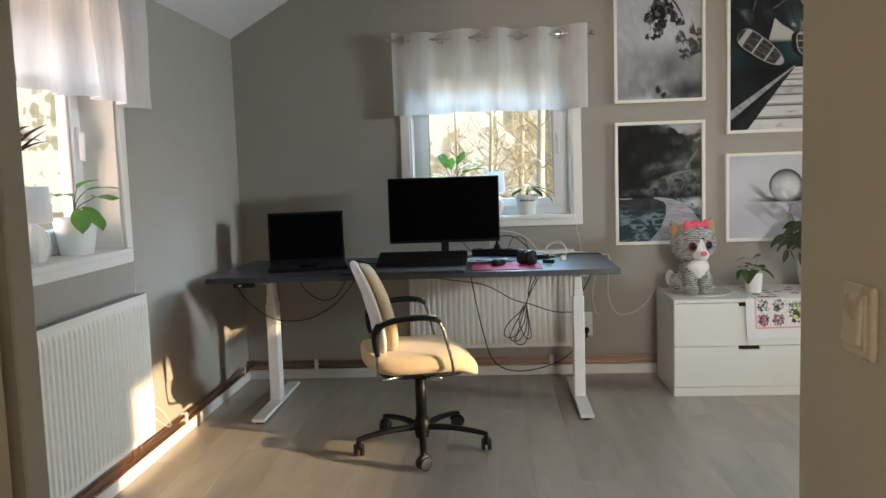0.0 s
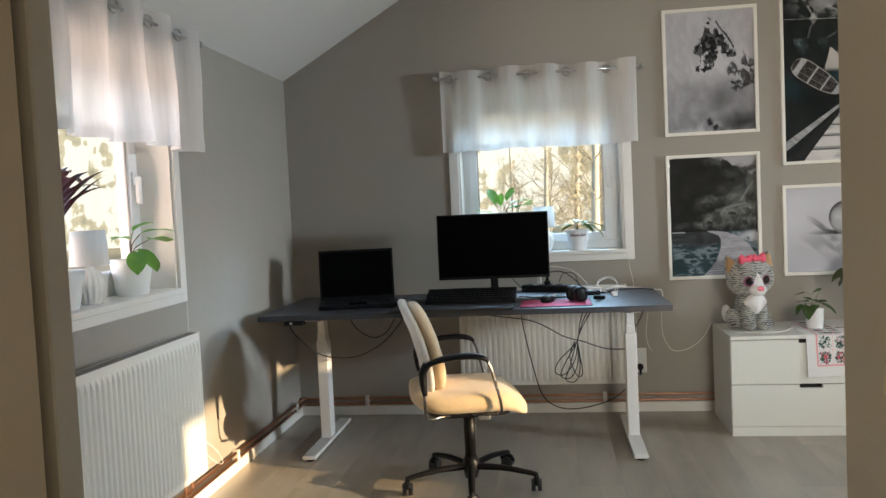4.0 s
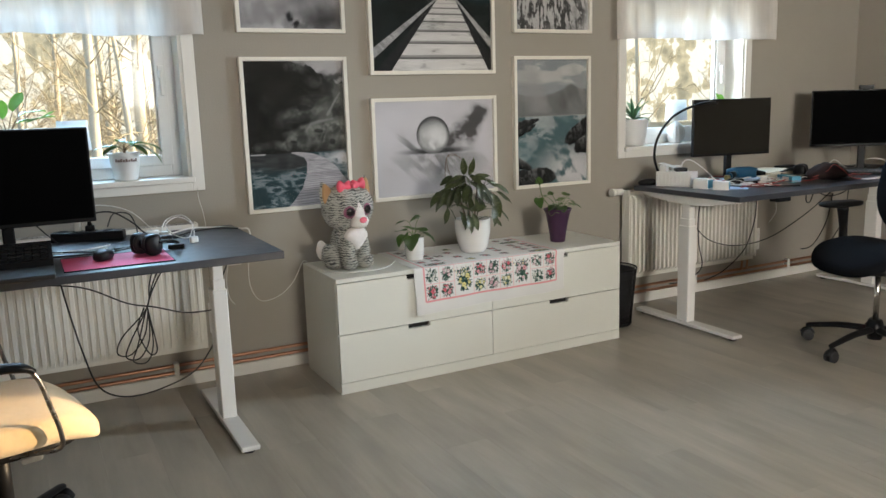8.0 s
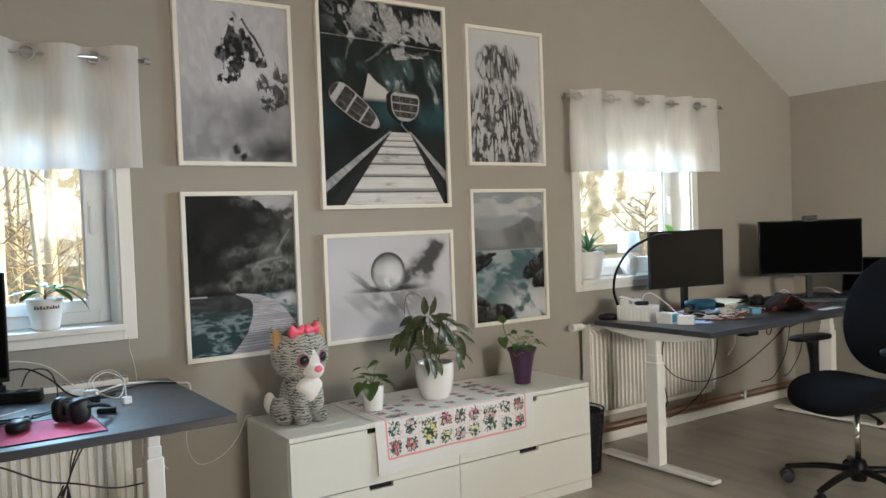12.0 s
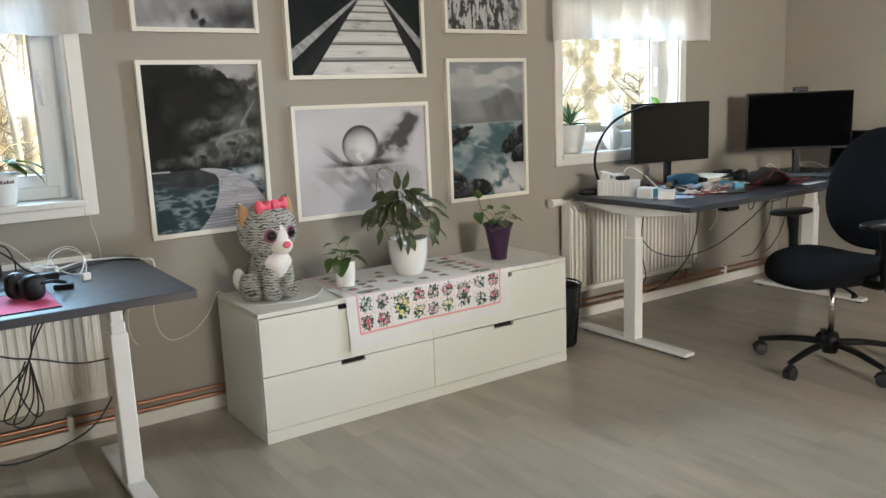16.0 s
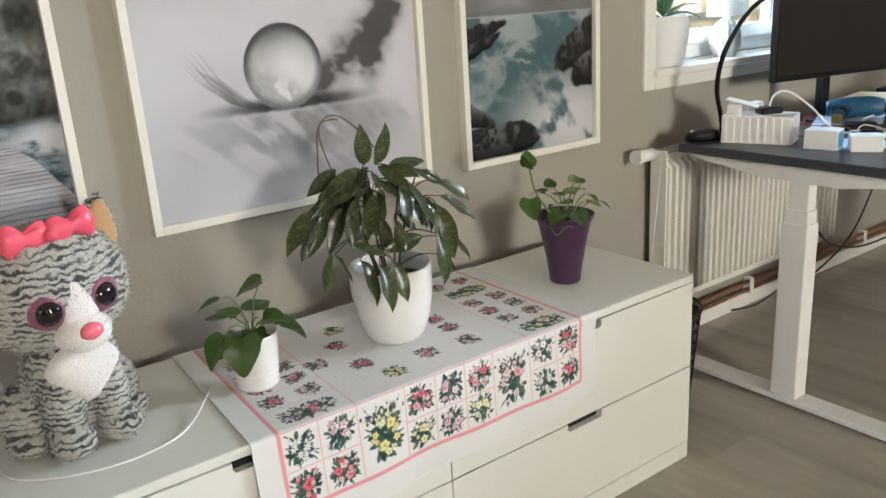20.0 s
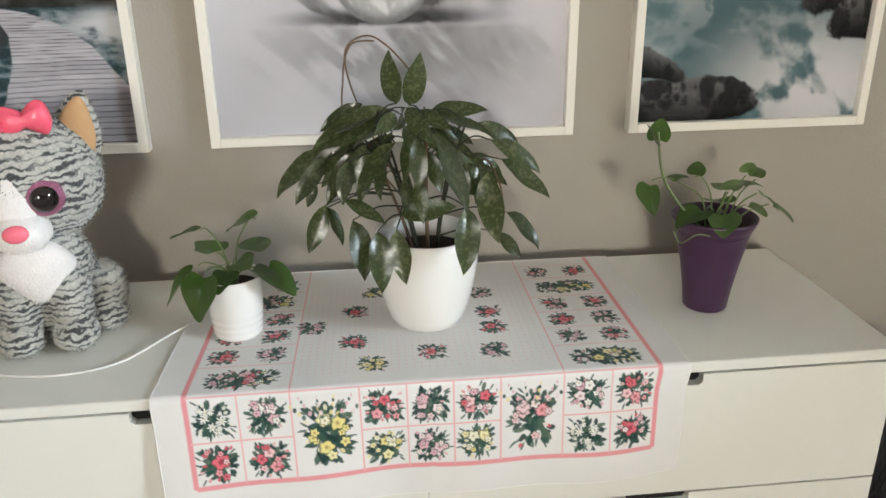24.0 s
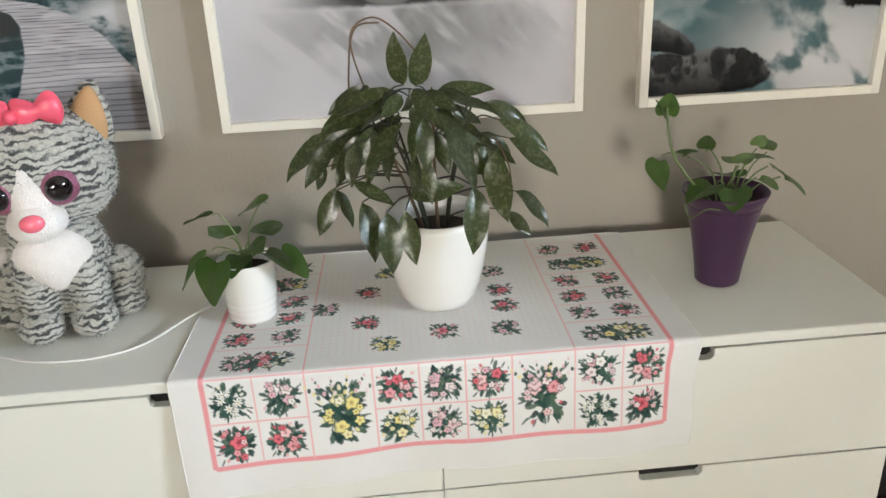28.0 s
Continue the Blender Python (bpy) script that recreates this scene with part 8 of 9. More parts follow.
cable("white cable coiled on the desk", [(0.33, 4.76, t + 0.01), (0.36, 4.80, t + 0.06), (0.42, 4.78, t + 0.08), (0.45, 4.70, t + 0.05), (0.42, 4.64, t), (0.36, 4.66, t + 0.02), (0.35, 4.74, t + 0.05), (0.41, 4.80, t + 0.07), (0.46, 4.76, t + 0.04), (0.44, 4.62, t), (0.42, 4.53, t)], 0.0022, M_WCABLE)
cable("white cable running over the desk edge", [(0.30, 4.76, t), (0.38, 4.74, t + 0.012), (0.46, 4.82, t + 0.012), (0.55, 4.86, t + 0.004), (0.63, 4.82, t), (0.672, 4.76, t - 0.001), (0.70, 4.74, t - 0.01), (0.705, 4.74, t - 0.10)], 0.0036, M_WCABLE)
cable("black cable along the desk to its corner", [(0.25, 4.66, t), (0.36, 4.70, t), (0.47, 4.80, t), (0.58, 4.84, t), (0.66, 4.77, t)], 0.0030)
cable("black cable lying across the desk", [(-0.10, 4.62, t), (0.0, 4.55, t), (0.06, 4.52, t), (0.16, 4.55, t), (0.25, 4.62, t)], 0.0030)
cable("black cable lying across the desk", [(-0.30, 4.55, t), (-0.12, 4.50, t), (0.02, 4.475, t), (0.12, 4.49, t), (0.28, 4.60, t)], 0.0026)
cable("black mouse cable on the desk", [(0.09, 4.385, t + 0.008), (0.11, 4.43, t + 0.02), (0.13, 4.50, t), (0.18, 4.56, t), (0.26, 4.60, t)], 0.0024)
cable("black cable behind the laptop", [(-0.82, 4.55, t), (-0.74, 4.62, t + 0.01), (-0.66, 4.58, t), (-0.55, 4.60, t), (-0.40, 4.56, t)], 0.0028)
cable("grey cable under the monitor", [(-0.62, 4.50, t), (-0.50, 4.58, t + 0.006), (-0.36, 4.62, t), (-0.20, 4.60, t), (-0.06, 4.57, t)], 0.0030, M_GRILLE)
cable("white cable under the monitor", [(-0.48, 4.60, t), (-0.30, 4.66, t), (-0.12, 4.62, t), (0.02, 4.60, t), (0.12, 4.66, t)], 0.0024, M_WCABLE)
cable("black cable from the monitor's back", [(-0.20, 4.71, TOP1 + 0.18), (-0.16, 4.74, TOP1 + 0.13), (-0.11, 4.78, TOP1 + 0.06), (-0.06, 4.82, t)], 0.0028)
# hanging below
u = TOP1 - 0.033
cable("black cable drooping under the desk", [(-1.30, 4.20, u), (-1.28, 4.24, 0.66), (-1.18, 4.38, 0.52), (-1.02, 4.46, 0.49), (-0.86, 4.46, 0.56), (-0.74, 4.40, 0.68), (-0.70, 4.36, u)], 0.0032)
cable("black cable drooping under the desk", [(-1.03, 4.40, u), (-0.99, 4.42, 0.66), (-0.91, 4.45, 0.60), (-0.82, 4.42, 0.63), (-0.74, 4.36, u)], 0.0030)
cable("black cable slung below the desk to its leg", [(-0.42, 4.45, u), (-0.25, 4.47, 0.70), (-0.02, 4.48, 0.66), (0.14, 4.48, 0.575), (0.24, 4.48, 0.545), (0.36, 4.50, 0.50), (0.47, 4.52, 0.49)], 0.0030)
cable("black cable hanging to the floor by the wall", [(-0.09, 4.46, u), (-0.07, 4.50, 0.60), (-0.03, 4.58, 0.38), (0.02, 4.66, 0.20), (0.12, 4.72, 0.12), (0.26, 4.75, 0.115), (0.42, 4.78, 0.16), (0.54, 4.94, 0.22), (0.585, 5.045, 0.25)], 0.0034)
for i, (dx, dz) in enumerate(((0.0, 0.0), (0.025, -0.02), (-0.03, 0.02))):
    cable("black cable tied in a hanging bundle", [(0.29 + dx, 4.46, u), (0.24 + dx * 0.4, 4.47, 0.64), (0.21, 4.475, 0.545), (0.14 + dx, 4.48, 0.42 + dz), (0.12 + dx, 4.49, 0.355 + dz), (0.17 + dx, 4.49, 0.345 + dz), (0.21 + dx * 0.5, 4.48, 0.42 + dz), (0.215, 4.475, 0.54)], 0.0028)
cable("black cable loop in the hanging bundle", [(0.20, 4.47, 0.55), (0.17, 4.48, 0.46), (0.205, 4.48, 0.36), (0.235, 4.48, 0.37), (0.225, 4.475, 0.46), (0.212, 4.47, 0.55)], 0.0028)
cable("black cable behind the desk leg", [(0.62, 4.70, u), (0.58, 4.66, 0.66), (0.53, 4.62, 0.58), (0.52, 4.60, 0.54)], 0.0034)
cable("thin white cord hanging beside the desk", [(0.645, 4.90, u), (0.64, 4.93, 0.62), (0.63, 4.96, 0.50), (0.645, 4.98, 0.42), (0.665, 4.98, 0.39)], 0.0018, M_WCABLE)
cable("thin white cord from the window sill", [(0.555, 5.06, 0.95), (0.556, 5.072, 0.90), (0.575, 5.07, 0.80), (0.585, 5.07, 0.60), (0.588, 5.065, 0.40)], 0.0016, M_WCABLE)
cable("white cord looping from the desk to the chest", [(0.705, 4.74, u - 0.02), (0.70, 4.78, 0.66), (0.715, 4.86, 0.50), (0.78, 4.93, 0.40), (0.88, 4.95, 0.41), (0.96, 4.97, 0.47), (1.012, 4.985, 0.552), (1.04, 4.985, 0.5445)], 0.0018, M_WCABLE)
hs_ = thing("desk_controller", "small black desk height controller under the desktop", "controller", (-1.24, 4.135, TOP1 - 0.054))
part("case", box(BM(), -0.05, -0.03, 0, 0.05, 0.03, 0.025, 0.005, 2), M_BLACK, hs_)
part("button", box(BM(), -0.02, -0.0325, 0.008, -0.005, -0.030, 0.018), M_GRILLE, hs_)


def outlet(label, at, rz=0.0):
    o = thing("wall_outlet", label, "outlet", at, rz)
    part("plate", box(BM(), -0.041, -0.012, -0.075, 0.041, 0, 0.075, 0.005, 2), M_POWDER, o)
    for z in (-0.036, 0.036):
        b = lathe(BM(), [(0.022, 0), (0.022, 0.003), (0.019, 0.003), (0.018, -0.006), (0, -0.006)], 24)
        part("socket", turn(b, Matrix.Translation((0, -0.012, z)) @ Matrix.Rotation(radians(90), 4, "X")), M_WCABLE, o)
    return o


outlet("white double wall outlet beside the chest", (0.60, NY, 0.315))
b = BM()
cyl(b, (0, 0, 0), (0, -0.028, 0), 0.020, 0.017, 16)
cyl(b, (0, -0.022, 0), (0, -0.026, -0.045), 0.009, 0.006, 10)
single("plug", b, M_BLACK, "black mains plug in the wall outlet", "plug", (0.60, NY - 0.016, 0.279))
outlet("white wall outlet beside the sunny radiator", (WX, 3.60, 0.20), 90)
cable("white cord curling from the wall outlet", [(WX + 0.02, 3.60, 0.22), (WX + 0.06, 3.62, 0.17), (WX + 0.05, 3.72, 0.135), (WX + 0.03, 3.70, 0.20), (WX + 0.02, 3.58, 0.30), (WX + 0.02, 3.53, 0.42), (WX + 0.012, 3.52, 0.60), (WX + 0.03, 3.49, 0.93)], 0.0024, M_WCABLE)

# ---- things on and around the second desk ----
D2 = TOP2
M_TEAL = mat("teal_tool_plastic", (0.010, 0.075, 0.145), 0.4, vary=0.08, scale=30)
M_FOAM = mat("white_moulded_plastic", (0.78, 0.77, 0.74), 0.45, vary=0.03, scale=30)
M_BLUEBOX = mat("light_blue_card", (0.10, 0.36, 0.52), 0.6, vary=0.06, scale=20)
M_MANILA = mat("cream_paper", (0.72, 0.66, 0.52), 0.8, vary=0.04, scale=12)
M_REDCAB = mat("dark_red_cable", (0.28, 0.035, 0.03), 0.5)
M_BLUEGREY = mat("blue_grey_paper", (0.45, 0.56, 0.72), 0.7, vary=0.04)

mouse("black mouse at the end of the cluttered desk", (3.150, 4.90, D2), 60)
lamp = thing("desk_lamp", "black gooseneck desk lamp with a flat head", "lamp", (3.235, 4.885, D2))
part("foot", lathe(BM(), [(0, 0), (0.055, 0), (0.055, 0.012), (0.045, 0.018), (0, 0.02)], 28), M_BLACK, lamp)
part("neck", tube(BM(), [(0, 0, 0.018), (-0.02, -0.008, 0.07), (-0.065, -0.02, 0.17), (-0.060, -0.04, 0.28), (0.02, -0.06, 0.39), (0.12, -0.085, 0.445), (0.20, -0.09, 0.465)], 0.0075, 10, 8), M_BLACK, lamp)
part("head", tube(BM(), [(0.19, -0.09, 0.463), (0.24, -0.092, 0.474), (0.31, -0.095, 0.478), (0.35, -0.096, 0.472)], [0.010, 0.022, 0.024, 0.010], 12, 5, flat=0.4), M_BLACK, lamp)

wb = thing("plastic_box", "white ribbed plastic box with its lid raised", "box", (3.245, 4.755, D2), -69)
for q in ((-0.105, -0.055, 0, 0.105, 0.055, 0.004), (-0.105, -0.055, 0.004, 0.105, -0.051, 0.085), (-0.105, 0.051, 0.004, 0.105, 0.055, 0.085), (-0.105, -0.051, 0.004, -0.101, 0.051, 0.085), (0.101, -0.051, 0.004, 0.105, 0.051, 0.085)):
    part("wall", box(BM(), *q, 0.001), M_FOAM, wb)
for k in range(9):
    part("rib", box(BM(), -0.098 + k * 0.0232, -0.0585, 0.006, -0.088 + k * 0.0232, -0.055, 0.080, 0.001), M_FOAM, wb)
part("insert", box(BM(), -0.10, -0.05, 0.02, 0.10, 0.05, 0.07, 0.004), M_FOAM, wb)
b = box(BM(), -0.05, -0.03, 0, 0.05, 0.03, 0.003)
part("lid", turn(b, Matrix.Translation((-0.055, 0.0, 0.118)) @ Matrix.Rotation(radians(14), 4, "Y")), M_FOAM, wb)
b = box(BM(), -0.10, -0.02, 0.07, -0.06, 0.02, 0.118, 0.003)
part("lid_support", b, M_FOAM, wb)
for x, y, w_, d_, h_, rz in ((3.245, 4.548, 0.092, 0.065, 0.057, -77), (3.275, 4.440, 0.084, 0.06, 0.046, -56)):
    bx = thing("small_box", "small white cardboard box on the desk", "box", (x, y, D2), rz, group="small white boxes")
    part("carton", box(BM(), -w_ / 2, -d_ / 2, 0, w_ / 2, d_ / 2, h_, 0.002), M_FOAM, bx)
    part("label", box(BM(), w_ / 2 + 0.0002, -d_ * 0.4, h_ * 0.1, w_ / 2 + 0.0008, d_ * 0.4, h_ * 0.9), M_BLUEBOX, bx, "blue side label")
single("paper_sheet", box(BM(), -0.12, -0.085, 0, 0.12, 0.085, 0.0015), M_BLUEGREY, "pale blue paper sheet under the boxes", "paper", (3.36, 4.50, D2), -40)

tool = thing("power_tool", "teal hand-held power tool lying on the desk", "power tool", (3.74, 4.70, D2 + 0.012), -58)
part("body", tube(BM(), [(-0.10, 0, 0.032), (-0.04, 0, 0.036), (0.03, 0, 0.038), (0.075, 0, 0.036)], [0.024, 0.034, 0.036, 0.028], 14, 5), M_TEAL, tool)
part("nose", cyl(BM(), (0.07, 0, 0.036), (0.125, 0, 0.034), 0.020, 0.009, 14), M_BLACK, tool)
part("handle", tube(BM(), [(-0.03, -0.01, 0.03), (-0.06, -0.06, 0.024), (-0.07, -0.11, 0.022)], [0.022, 0.020, 0.021], 12, 5), M_TEAL, tool)
part("grip", tube(BM(), [(-0.052, -0.045, 0.0265), (-0.066, -0.085, 0.024)], 0.0225, 12, 3), M_BLACK, tool)
bx = thing("small_box", "light blue and white cardboard box on the desk", "box", (3.877, 4.483, D2), -108)
part("carton", box(BM(), -0.075, -0.03, 0, 0.075, 0.03, 0.036, 0.0015), M_BLUEBOX, bx)
part("label", box(BM(), -0.02, -0.0308, 0.006, 0.045, -0.0302, 0.030), M_FOAM, bx)
part("top_label", box(BM(), 0.01, -0.02, 0.0362, 0.06, 0.02, 0.0368), M_FOAM, bx)
for k, (x, y, rz) in enumerate(((4.03, 4.77, 14), (4.04, 4.775, 8), (4.02, 4.78, 20), (4.05, 4.77, 3), (4.03, 4.765, 12), (4.035, 4.77, 17), (4.02, 4.775, 9))):
    single("envelope", box(BM(), -0.165, -0.115, 0, 0.165, 0.115, 0.006, 0.002), M_MANILA, "cream paper envelope in a loose pile", "envelope", (x, y, D2 + 0.0062 * k), rz, group="pile of envelopes")
headphones("black headset in the tangle on the desk", (4.10, 4.58, D2), 30, 1.05)
headphones("dark red and black headset beside the keyboard", (4.34, 4.56, D2), 75, 1.0)
rc = random.Random(19)
for i in range(22):
    cx, cy = rc.uniform(3.40, 4.42), rc.uniform(4.36, 4.78)
    mt, lb = rc.choice(((M_CABLE, "black cable in the tangle on the desk"), (M_CABLE, "black cable in the tangle on the desk"), (M_WCABLE, "white cable in the tangle on the desk"), (M_REDCAB, "dark red cable in the tangle on the desk")))
    a0, rr_ = rc.uniform(0, 6.28), rc.uniform(0.03, 0.10)
    pts = [(cx + rr_ * math.cos(a0 + 1.3 * k) * (1 + 0.25 * k), max(4.16, cy + rr_ * math.sin(a0 + 1.3 * k)), D2 + 0.004 + abs(rc.gauss(0, 0.016)) * (k not in (0, 5))) for k in range(6)]
    cable(lb, pts, rc.uniform(0.0018, 0.0032), mt, 5)
for x, y, w_, d_, h_, rz, m_, lb in ((3.50, 4.62, 0.06, 0.03, 0.022, 20, M_BLACK, "small black adapter in the tangle"), (3.55, 4.48, 0.035, 0.03, 0.02, 50, M_WCABLE, "small white charger block in the tangle"), (3.60, 4.44, 0.03, 0.022, 0.02, -10, M_WCABLE, "small white plug in the tangle"), (3.66, 4.56, 0.12, 0.05, 0.012, -15, M_BLACK, "thin black gadget in the tangle"), (4.02, 4.50, 0.11, 0.06, 0.03, -40, M_BLACK, "black case in the tangle"), (4.30, 4.86, 0.15, 0.07, 0.05, 10, M_BLACK, "black device behind the pile of envelopes"), (4.20, 4.66, 0.09, 0.07, 0.06, 50, M_BLACK, "black fabric pouch in the tangle"), (3.98, 4.62, 0.07, 0.02, 0.02, 60, M_TEAL, "small blue screwdriver handle"), (4.20, 4.38, 0.16, 0.10, 0.004, -30, M_CABLE, "black folded leaflet on the desk"), (4.34, 4.26, 0.20, 0.05, 0.003, 4, M_FOAM, "white paper strip at the desk edge")):
    single("desk_item", box(BM(), -w_ / 2, -d_ / 2, 0, w_ / 2, d_ / 2, h_, min(0.006, h_ * 0.35), 2), m_, lb, "gadget", (x, y, D2), rz)
M_MAROON = mat("dark_maroon_cloth", (0.020, 0.008, 0.009), 0.85, vary=0.3, scale=30, bump=0.5, bump_scale=90)
pouch = thing("cloth_pouch", "slumped dark maroon cloth pouch with a red drawstring", "pouch", (4.125, 4.415, D2), -24)
part("bag", pillow(BM(), (0, 0, 0.048), (0.125, 0.075, 0.048), 0.8, 0.8, 44, 18, lambda p: Vector((p.x, p.y, p.z * (1.0 - 0.45 * (p.x / 0.12) ** 2) + 0.008 * noise.noise(p * 24)))), M_MAROON, pouch)
part("drawstring", tube(BM(), [(-0.11, -0.05, 0.02), (-0.04, -0.07, 0.055), (0.01, -0.055, 0.092), (0.06, -0.066, 0.06), (0.12, -0.06, 0.012), (0.16, -0.09, 0.004)], 0.0028, 6, 6), M_REDCAB, pouch)
single("paper_stack", box(BM(), -0.15, -0.105, 0, 0.15, 0.105, 0.011, 0.002), M_BLUEGREY, "pale blue paper stack under the power tool", "paper", (3.72, 4.72, D2), 24)
for x, y, r_, n_, m_, lb in ((3.50, 4.455, 0.042, 2, M_WCABLE, "white cable coiled beside the small boxes"), (3.585, 4.405, 0.034, 2, M_WCABLE, "white cable coil at the desk front"), (3.45, 4.62, 0.05, 1, M_WCABLE, "white cable looping out of the box")):
    pts = [(x + r_ * (1 + 0.1 * k / 6) * math.cos(k), y + r_ * math.sin(k) * 0.9, D2 + 0.006 + 0.012 * abs(math.sin(1.7 * k))) for k in range(int(6.3 * n_))] + [(x + 0.10, y - 0.03, D2 + 0.004)]
    cable(lb, pts, 0.0032, m_, 4)
cable("white cable arching out of the box", [(3.26, 4.74, D2 + 0.09), (3.27, 4.73, D2 + 0.14), (3.30, 4.70, D2 + 0.15), (3.36, 4.66, D2 + 0.10), (3.42, 4.62, D2 + 0.03), (3.47, 4.58, D2 + 0.006)], 0.0034, M_WCABLE)
cable("black audio cable along the desk front", [(3.42, 4.52, D2 + 0.004), (3.47, 4.42, D2 + 0.004), (3.56, 4.36, D2 + 0.004), (3.66, 4.30, D2 + 0.004), (3.71, 4.275, D2 + 0.004)], 0.0034)
cable("red cable behind the power tool", [(3.48, 4.74, D2 + 0.02), (3.58, 4.80, D2 + 0.03), (3.70, 4.80, D2 + 0.02), (3.82, 4.74, D2 + 0.02), (3.90, 4.62, D2 + 0.006)], 0.003, M_REDCAB)
for x, y, z, w_, d_, h_, rz, m_, lb in ((3.255, 4.735, 0.086, 0.07, 0.05, 0.022, -30, M_BLACK, "black gadget lying on the white box"), (3.285, 4.80, 0.086, 0.05, 0.035, 0.03, 10, M_FOAM, "small white gadget on the white box"), (3.56, 4.60, 0, 0.09, 0.045, 0.03, -35, M_BLACK, "black power adapter in the tangle"), (3.60, 4.70, 0.012, 0.035, 0.03, 0.03, 15, mat("brass_fitting", (0.45, 0.30, 0.12), 0.35, metal=1.0), "small brass fitting in the tangle"), (3.80, 4.60, 0.0, 0.05, 0.035, 0.03, 35, M_FOAM, "small white connector in the tangle"), (3.66, 4.45, 0.0, 0.06, 0.04, 0.012, 35, M_BLACK, "small black gadget at the desk front")):
    single("desk_item", box(BM(), -w_ / 2, -d_ / 2, 0, w_ / 2, d_ / 2, h_, min(0.006, h_ * 0.35), 2), m_, lb, "gadget", (x, y, D2 + z), rz)
hs_ = thing("desk_controller", "small black controller under the far desk edge", "controller", (3.42, 4.165, TOP2 - 0.052))
part("case", box(BM(), -0.05, -0.03, 0, 0.05, 0.03, 0.023, 0.005, 2), M_BLACK, hs_)
kb2 = thing("keyboard", "dark keyboard with pale key legends", "keyboard", (4.60, 4.42, D2), -43)
part("case", box(BM(), -0.22, -0.07, 0, 0.22, 0.07, 0.018, 0.004, 2), M_BLACK, kb2)
M_KEY = mat("grey_keycaps", (0.045, 0.055, 0.07), 0.5, vary=0.2, scale=60)
b = BM()
for r_ in range(5):
    for c in range(19):
        box(b, -0.212 + c * 0.0224, -0.06 + r_ * 0.0245, 0.018, -0.212 + c * 0.0224 + 0.018, -0.06 + r_ * 0.0245 + 0.020, 0.026)
k = part("keys", b, M_KEY, kb2)
k["kind"] = "stuff"
laptop("black laptop at the far end of the desk, lid open", (5.10, 4.42, D2), -80, 0.36, 0.24, 0.245, 100)
for i, (pts, m_) in enumerate((([(4.62, 4.80, D2 + 0.004), (4.66, 4.78, D2 + 0.06), (4.74, 4.80, D2 + 0.055), (4.80, 4.76, D2 + 0.004), (4.92, 4.70, D2 + 0.004)], M_WCABLE), ([(4.80, 4.72, D2 + 0.004), (4.86, 4.68, D2 + 0.06), (4.93, 4.62, D2 + 0.065), (4.98, 4.54, D2 + 0.02), (5.02, 4.50, D2 + 0.004)], M_WCABLE), ([(4.45, 4.82, D2 + 0.004), (4.60, 4.84, D2 + 0.02), (4.80, 4.82, D2 + 0.01), (5.0, 4.76, D2 + 0.004)], M_CABLE))):
    cable("cable behind the wide monitor", pts, 0.003, m_)
# slung below
v = TOP2 - 0.033
cable("black cable hanging below the cluttered desk", [(3.30, 4.60, v), (3.33, 4.66, 0.60), (3.40, 4.72, 0.42), (3.47, 4.76, 0.26), (3.40, 4.82, 0.17), (3.30, 4.86, 0.16)], 0.0034)
cable("black cable slung from the desk leg", [(3.14, 4.50, 0.58), (3.28, 4.52, 0.48), (3.50, 4.52, 0.425), (3.75, 4.50, 0.45), (4.0, 4.47, 0.56), (4.18, 4.44, 0.68), (4.24, 4.42, v)], 0.0032)
cable("black cable under the far desk", [(3.78, 4.60, v), (3.77, 4.62, 0.66), (3.80, 4.66, 0.52), (3.79, 4.72, 0.34), (3.70, 4.80, 0.20), (3.60, 4.86, 0.14)], 0.0034)
cable("black cable loop under the far desk", [(3.96, 4.42, v), (3.97, 4.43, 0.66), (4.02, 4.44, 0.65), (4.05, 4.43, v)], 0.0032)
cable("black cables gathered under the far desk", [(4.0, 4.43, v), (4.10, 4.45, 0.70), (4.22, 4.46, 0.665), (4.36, 4.46, 0.68), (4.48, 4.46, v)], 0.0034)
cable("black cable hanging straight under the far desk", [(4.25, 4.46, 0.68), (4.26, 4.50, 0.5), (4.25, 4.58, 0.34), (4.24, 4.66, 0.30)], 0.0030)
cable("black cable hanging straight under the far desk", [(4.40, 4.46, 0.69), (4.42, 4.50, 0.5), (4.40, 4.56, 0.36), (4.38, 4.6, 0.32)], 0.0030)
cable("white cable under the far desk", [(3.92, 4.62, v), (3.98, 4.66, 0.66), (4.04, 4.70, 0.56), (4.05, 4.76, 0.48)], 0.0024, M_WCABLE)
cable("white cord from the radiator valve to the floor", [(3.075, 5.0, 0.72), (3.05, 4.99, 0.60), (3.00, 4.97, 0.42), (2.97, 4.97, 0.30)], 0.0018, M_WCABLE)
outlet("white wall outlet under the far desk", (4.30, NY, 0.30))
b = BM()
cyl(b, (-0.03, 0, 0), (0.03, 0, 0), 0.020, seg=16)
cyl(b, (-0.055, 0, 0), (-0.03, 0, 0), 0.024, 0.022, 16)
cyl(b, (0.03, 0, 0), (0.06, 0, 0), 0.009, seg=10)
single("radiator_valve", b, M_POWDER, "white thermostat knob on the radiator end", "valve", (3.032, NY - 0.06, 0.735))

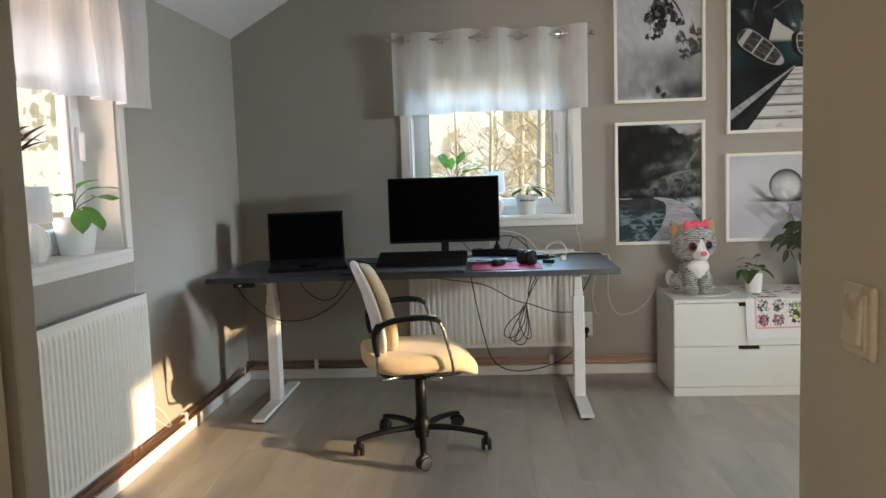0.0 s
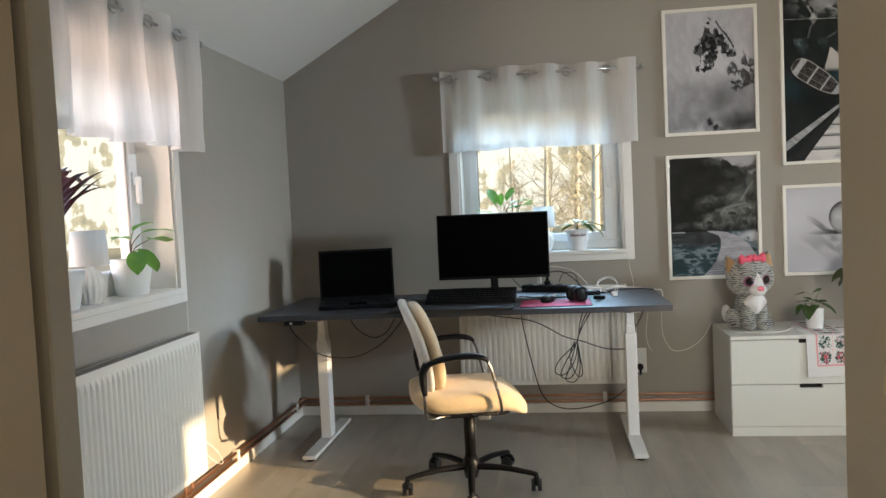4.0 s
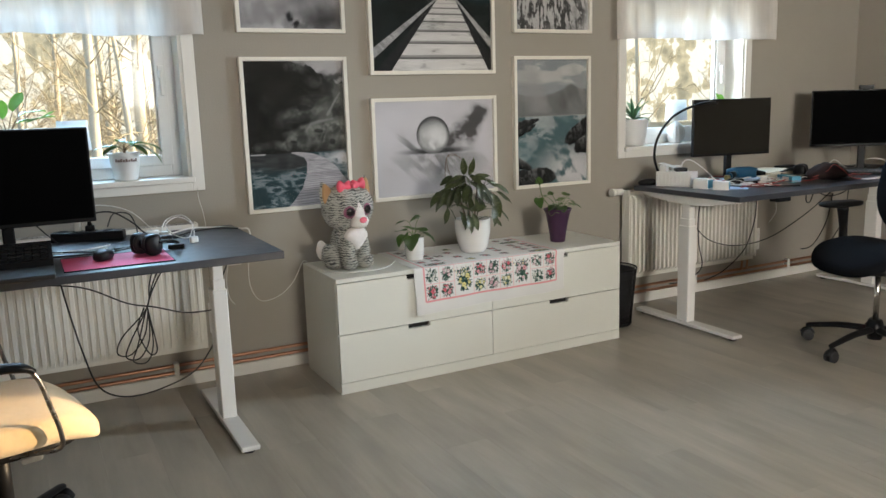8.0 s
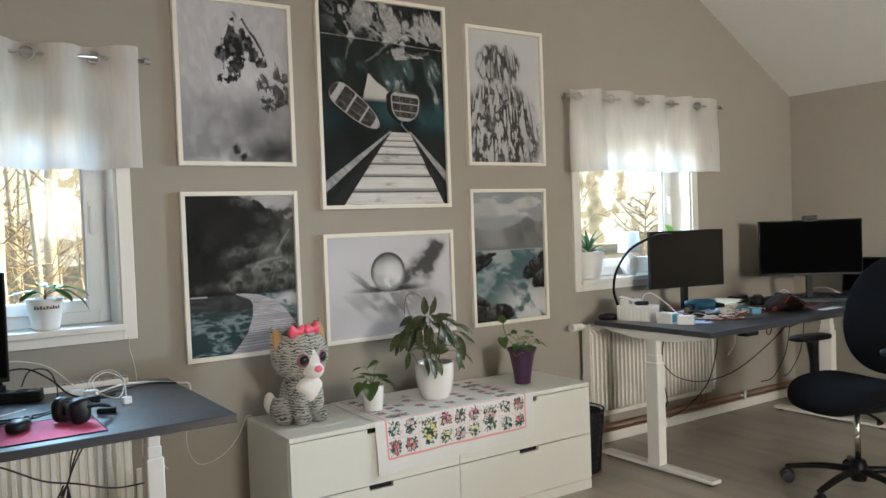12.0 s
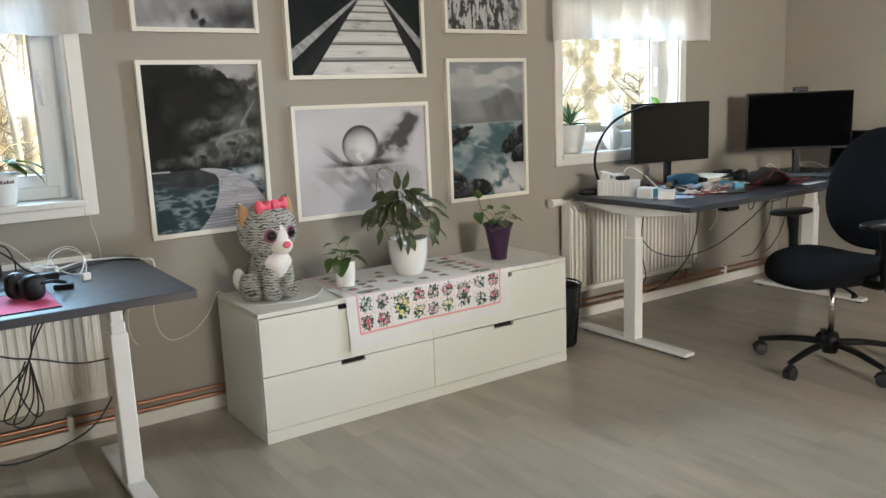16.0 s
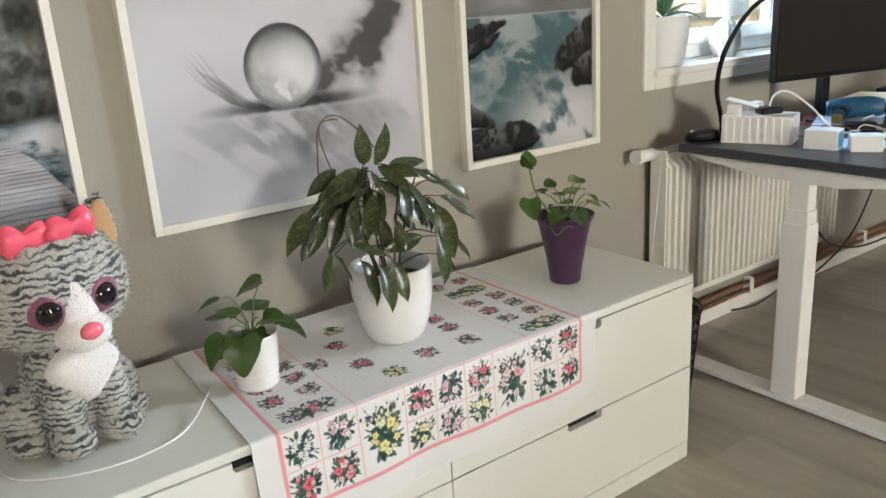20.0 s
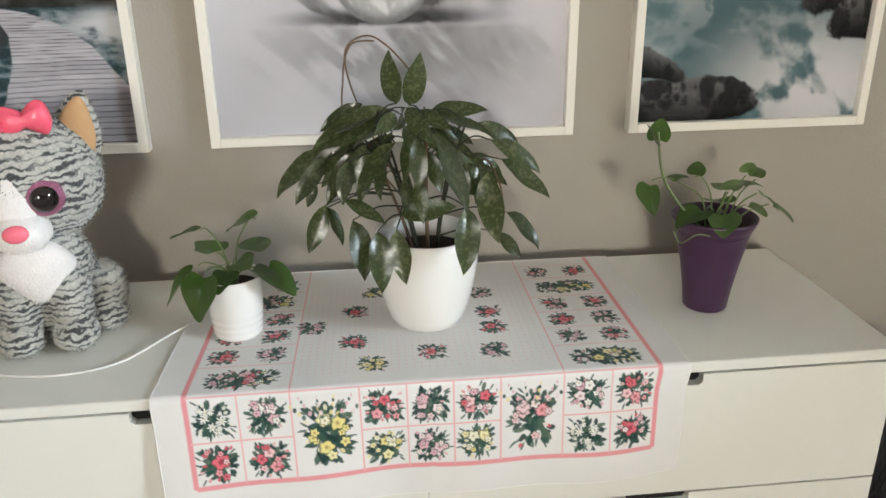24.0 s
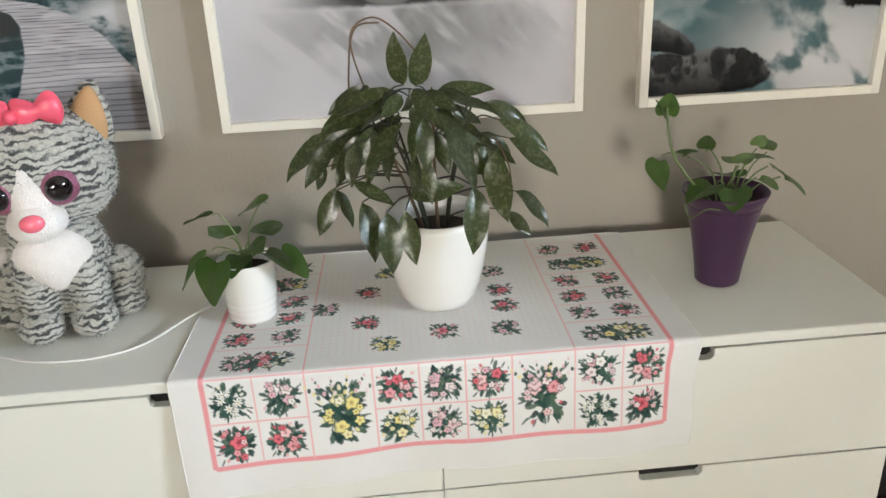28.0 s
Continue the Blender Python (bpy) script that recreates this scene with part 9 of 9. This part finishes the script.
# mesh waste basket
bn = thing("waste_basket", "round black wire mesh waste basket beside the chest", "waste basket", (2.80, 4.80, 0))
M_MESH = mat("black_wire_mesh", (0.012, 0.012, 0.012), 0.55, metal=0.4)
br = lambda z: 0.112 + 0.030 * z / 0.34
b = BM()
for k in range(60):
    a = 2 * math.pi * k / 60
    for s in (-1, 1):
        prev = None
        pts = [(br(z) * math.cos(a + s * z * 1.6), br(z) * math.sin(a + s * z * 1.6), z) for z in (0.008, 0.12, 0.23, 0.335)]
        tube(b, pts, 0.0014, 3, 0)
wm = part("wire_mesh", b, M_MESH, bn)
wm["kind"] = "stuff"
for z, r_ in ((0.335, 0.0045), (0.01, 0.004)):
    part("rim", tube(BM(), [(br(z) * math.cos(q), br(z) * math.sin(q), z) for q in (2 * math.pi * k / 24 for k in range(24))], r_, 8, 2, closed=True), M_MESH, bn)
part("bottom", cyl(BM(), (0, 0, 0.0), (0, 0, 0.006), br(0), seg=28), M_MESH, bn)
part("bag", lathe(BM(), [(0, 0.012), (0.10, 0.014), (0.118, 0.18), (0.130, 0.325)], 28), mat("grey_bin_bag", (0.035, 0.035, 0.04), 0.5, vary=0.3, scale=40, bump=0.6, bump_scale=50), bn)

# ---- floor boards ----
floor = single("floor", box(BM(), WX - T, HS - 0.2, -0.06, EX + T, NY + T, -0.004), M_JOINT, "light grey limed oak laminate floor", "floor", kind="structure")


def board_mesh(l, w):
    bm = BM()
    box(bm, 0, 0, -0.012, l, w, 0.0)
    top = [e for e in bm.edges if all(abs(v.co.z) < 1e-6 for v in e.verts) and abs(e.verts[0].co.y - e.verts[1].co.y) < 1e-6]
    bmesh.ops.bevel(bm, geom=top, offset=0.0003, segments=1, affect="EDGES")
    return mesh_of(bm, "board", M_FLOOR)


BL, BW = 1.285, 0.192
rng = random.Random(5)
boards = {}


def lay_row(x, w, ya, yb, off):
    """One row of boards along y."""
    y = ya - off
    while y < yb:
        p, q = max(y, ya), min(y + BL, yb)
        if q - p > 0.03:
            key = (round(q - p, 3), round(w, 3))
            if key not in boards:
                boards[key] = board_mesh(key[0] - 0.0004, key[1] - 0.0004)
            ob = new("board", boards[key])
            ob.parent = floor
            ob.matrix_local = pose(x + w, p, 0, 0, 0, 90)
        y += BL


x, row = WX, 0
while x < EX:
    w = min(BW, EX - x)
    lay_row(x, w, BY if x > HE else SY - 0.1, NY, (row * 0.43 * BL + rng.uniform(0, 0.2)) % BL)
    if x + w > HW and x < HE:
        lay_row(max(x, HW), min(x + w, HE) - max(x, HW), HS, SY - 0.1, rng.uniform(0, BL))
    x += BW
    row += 1
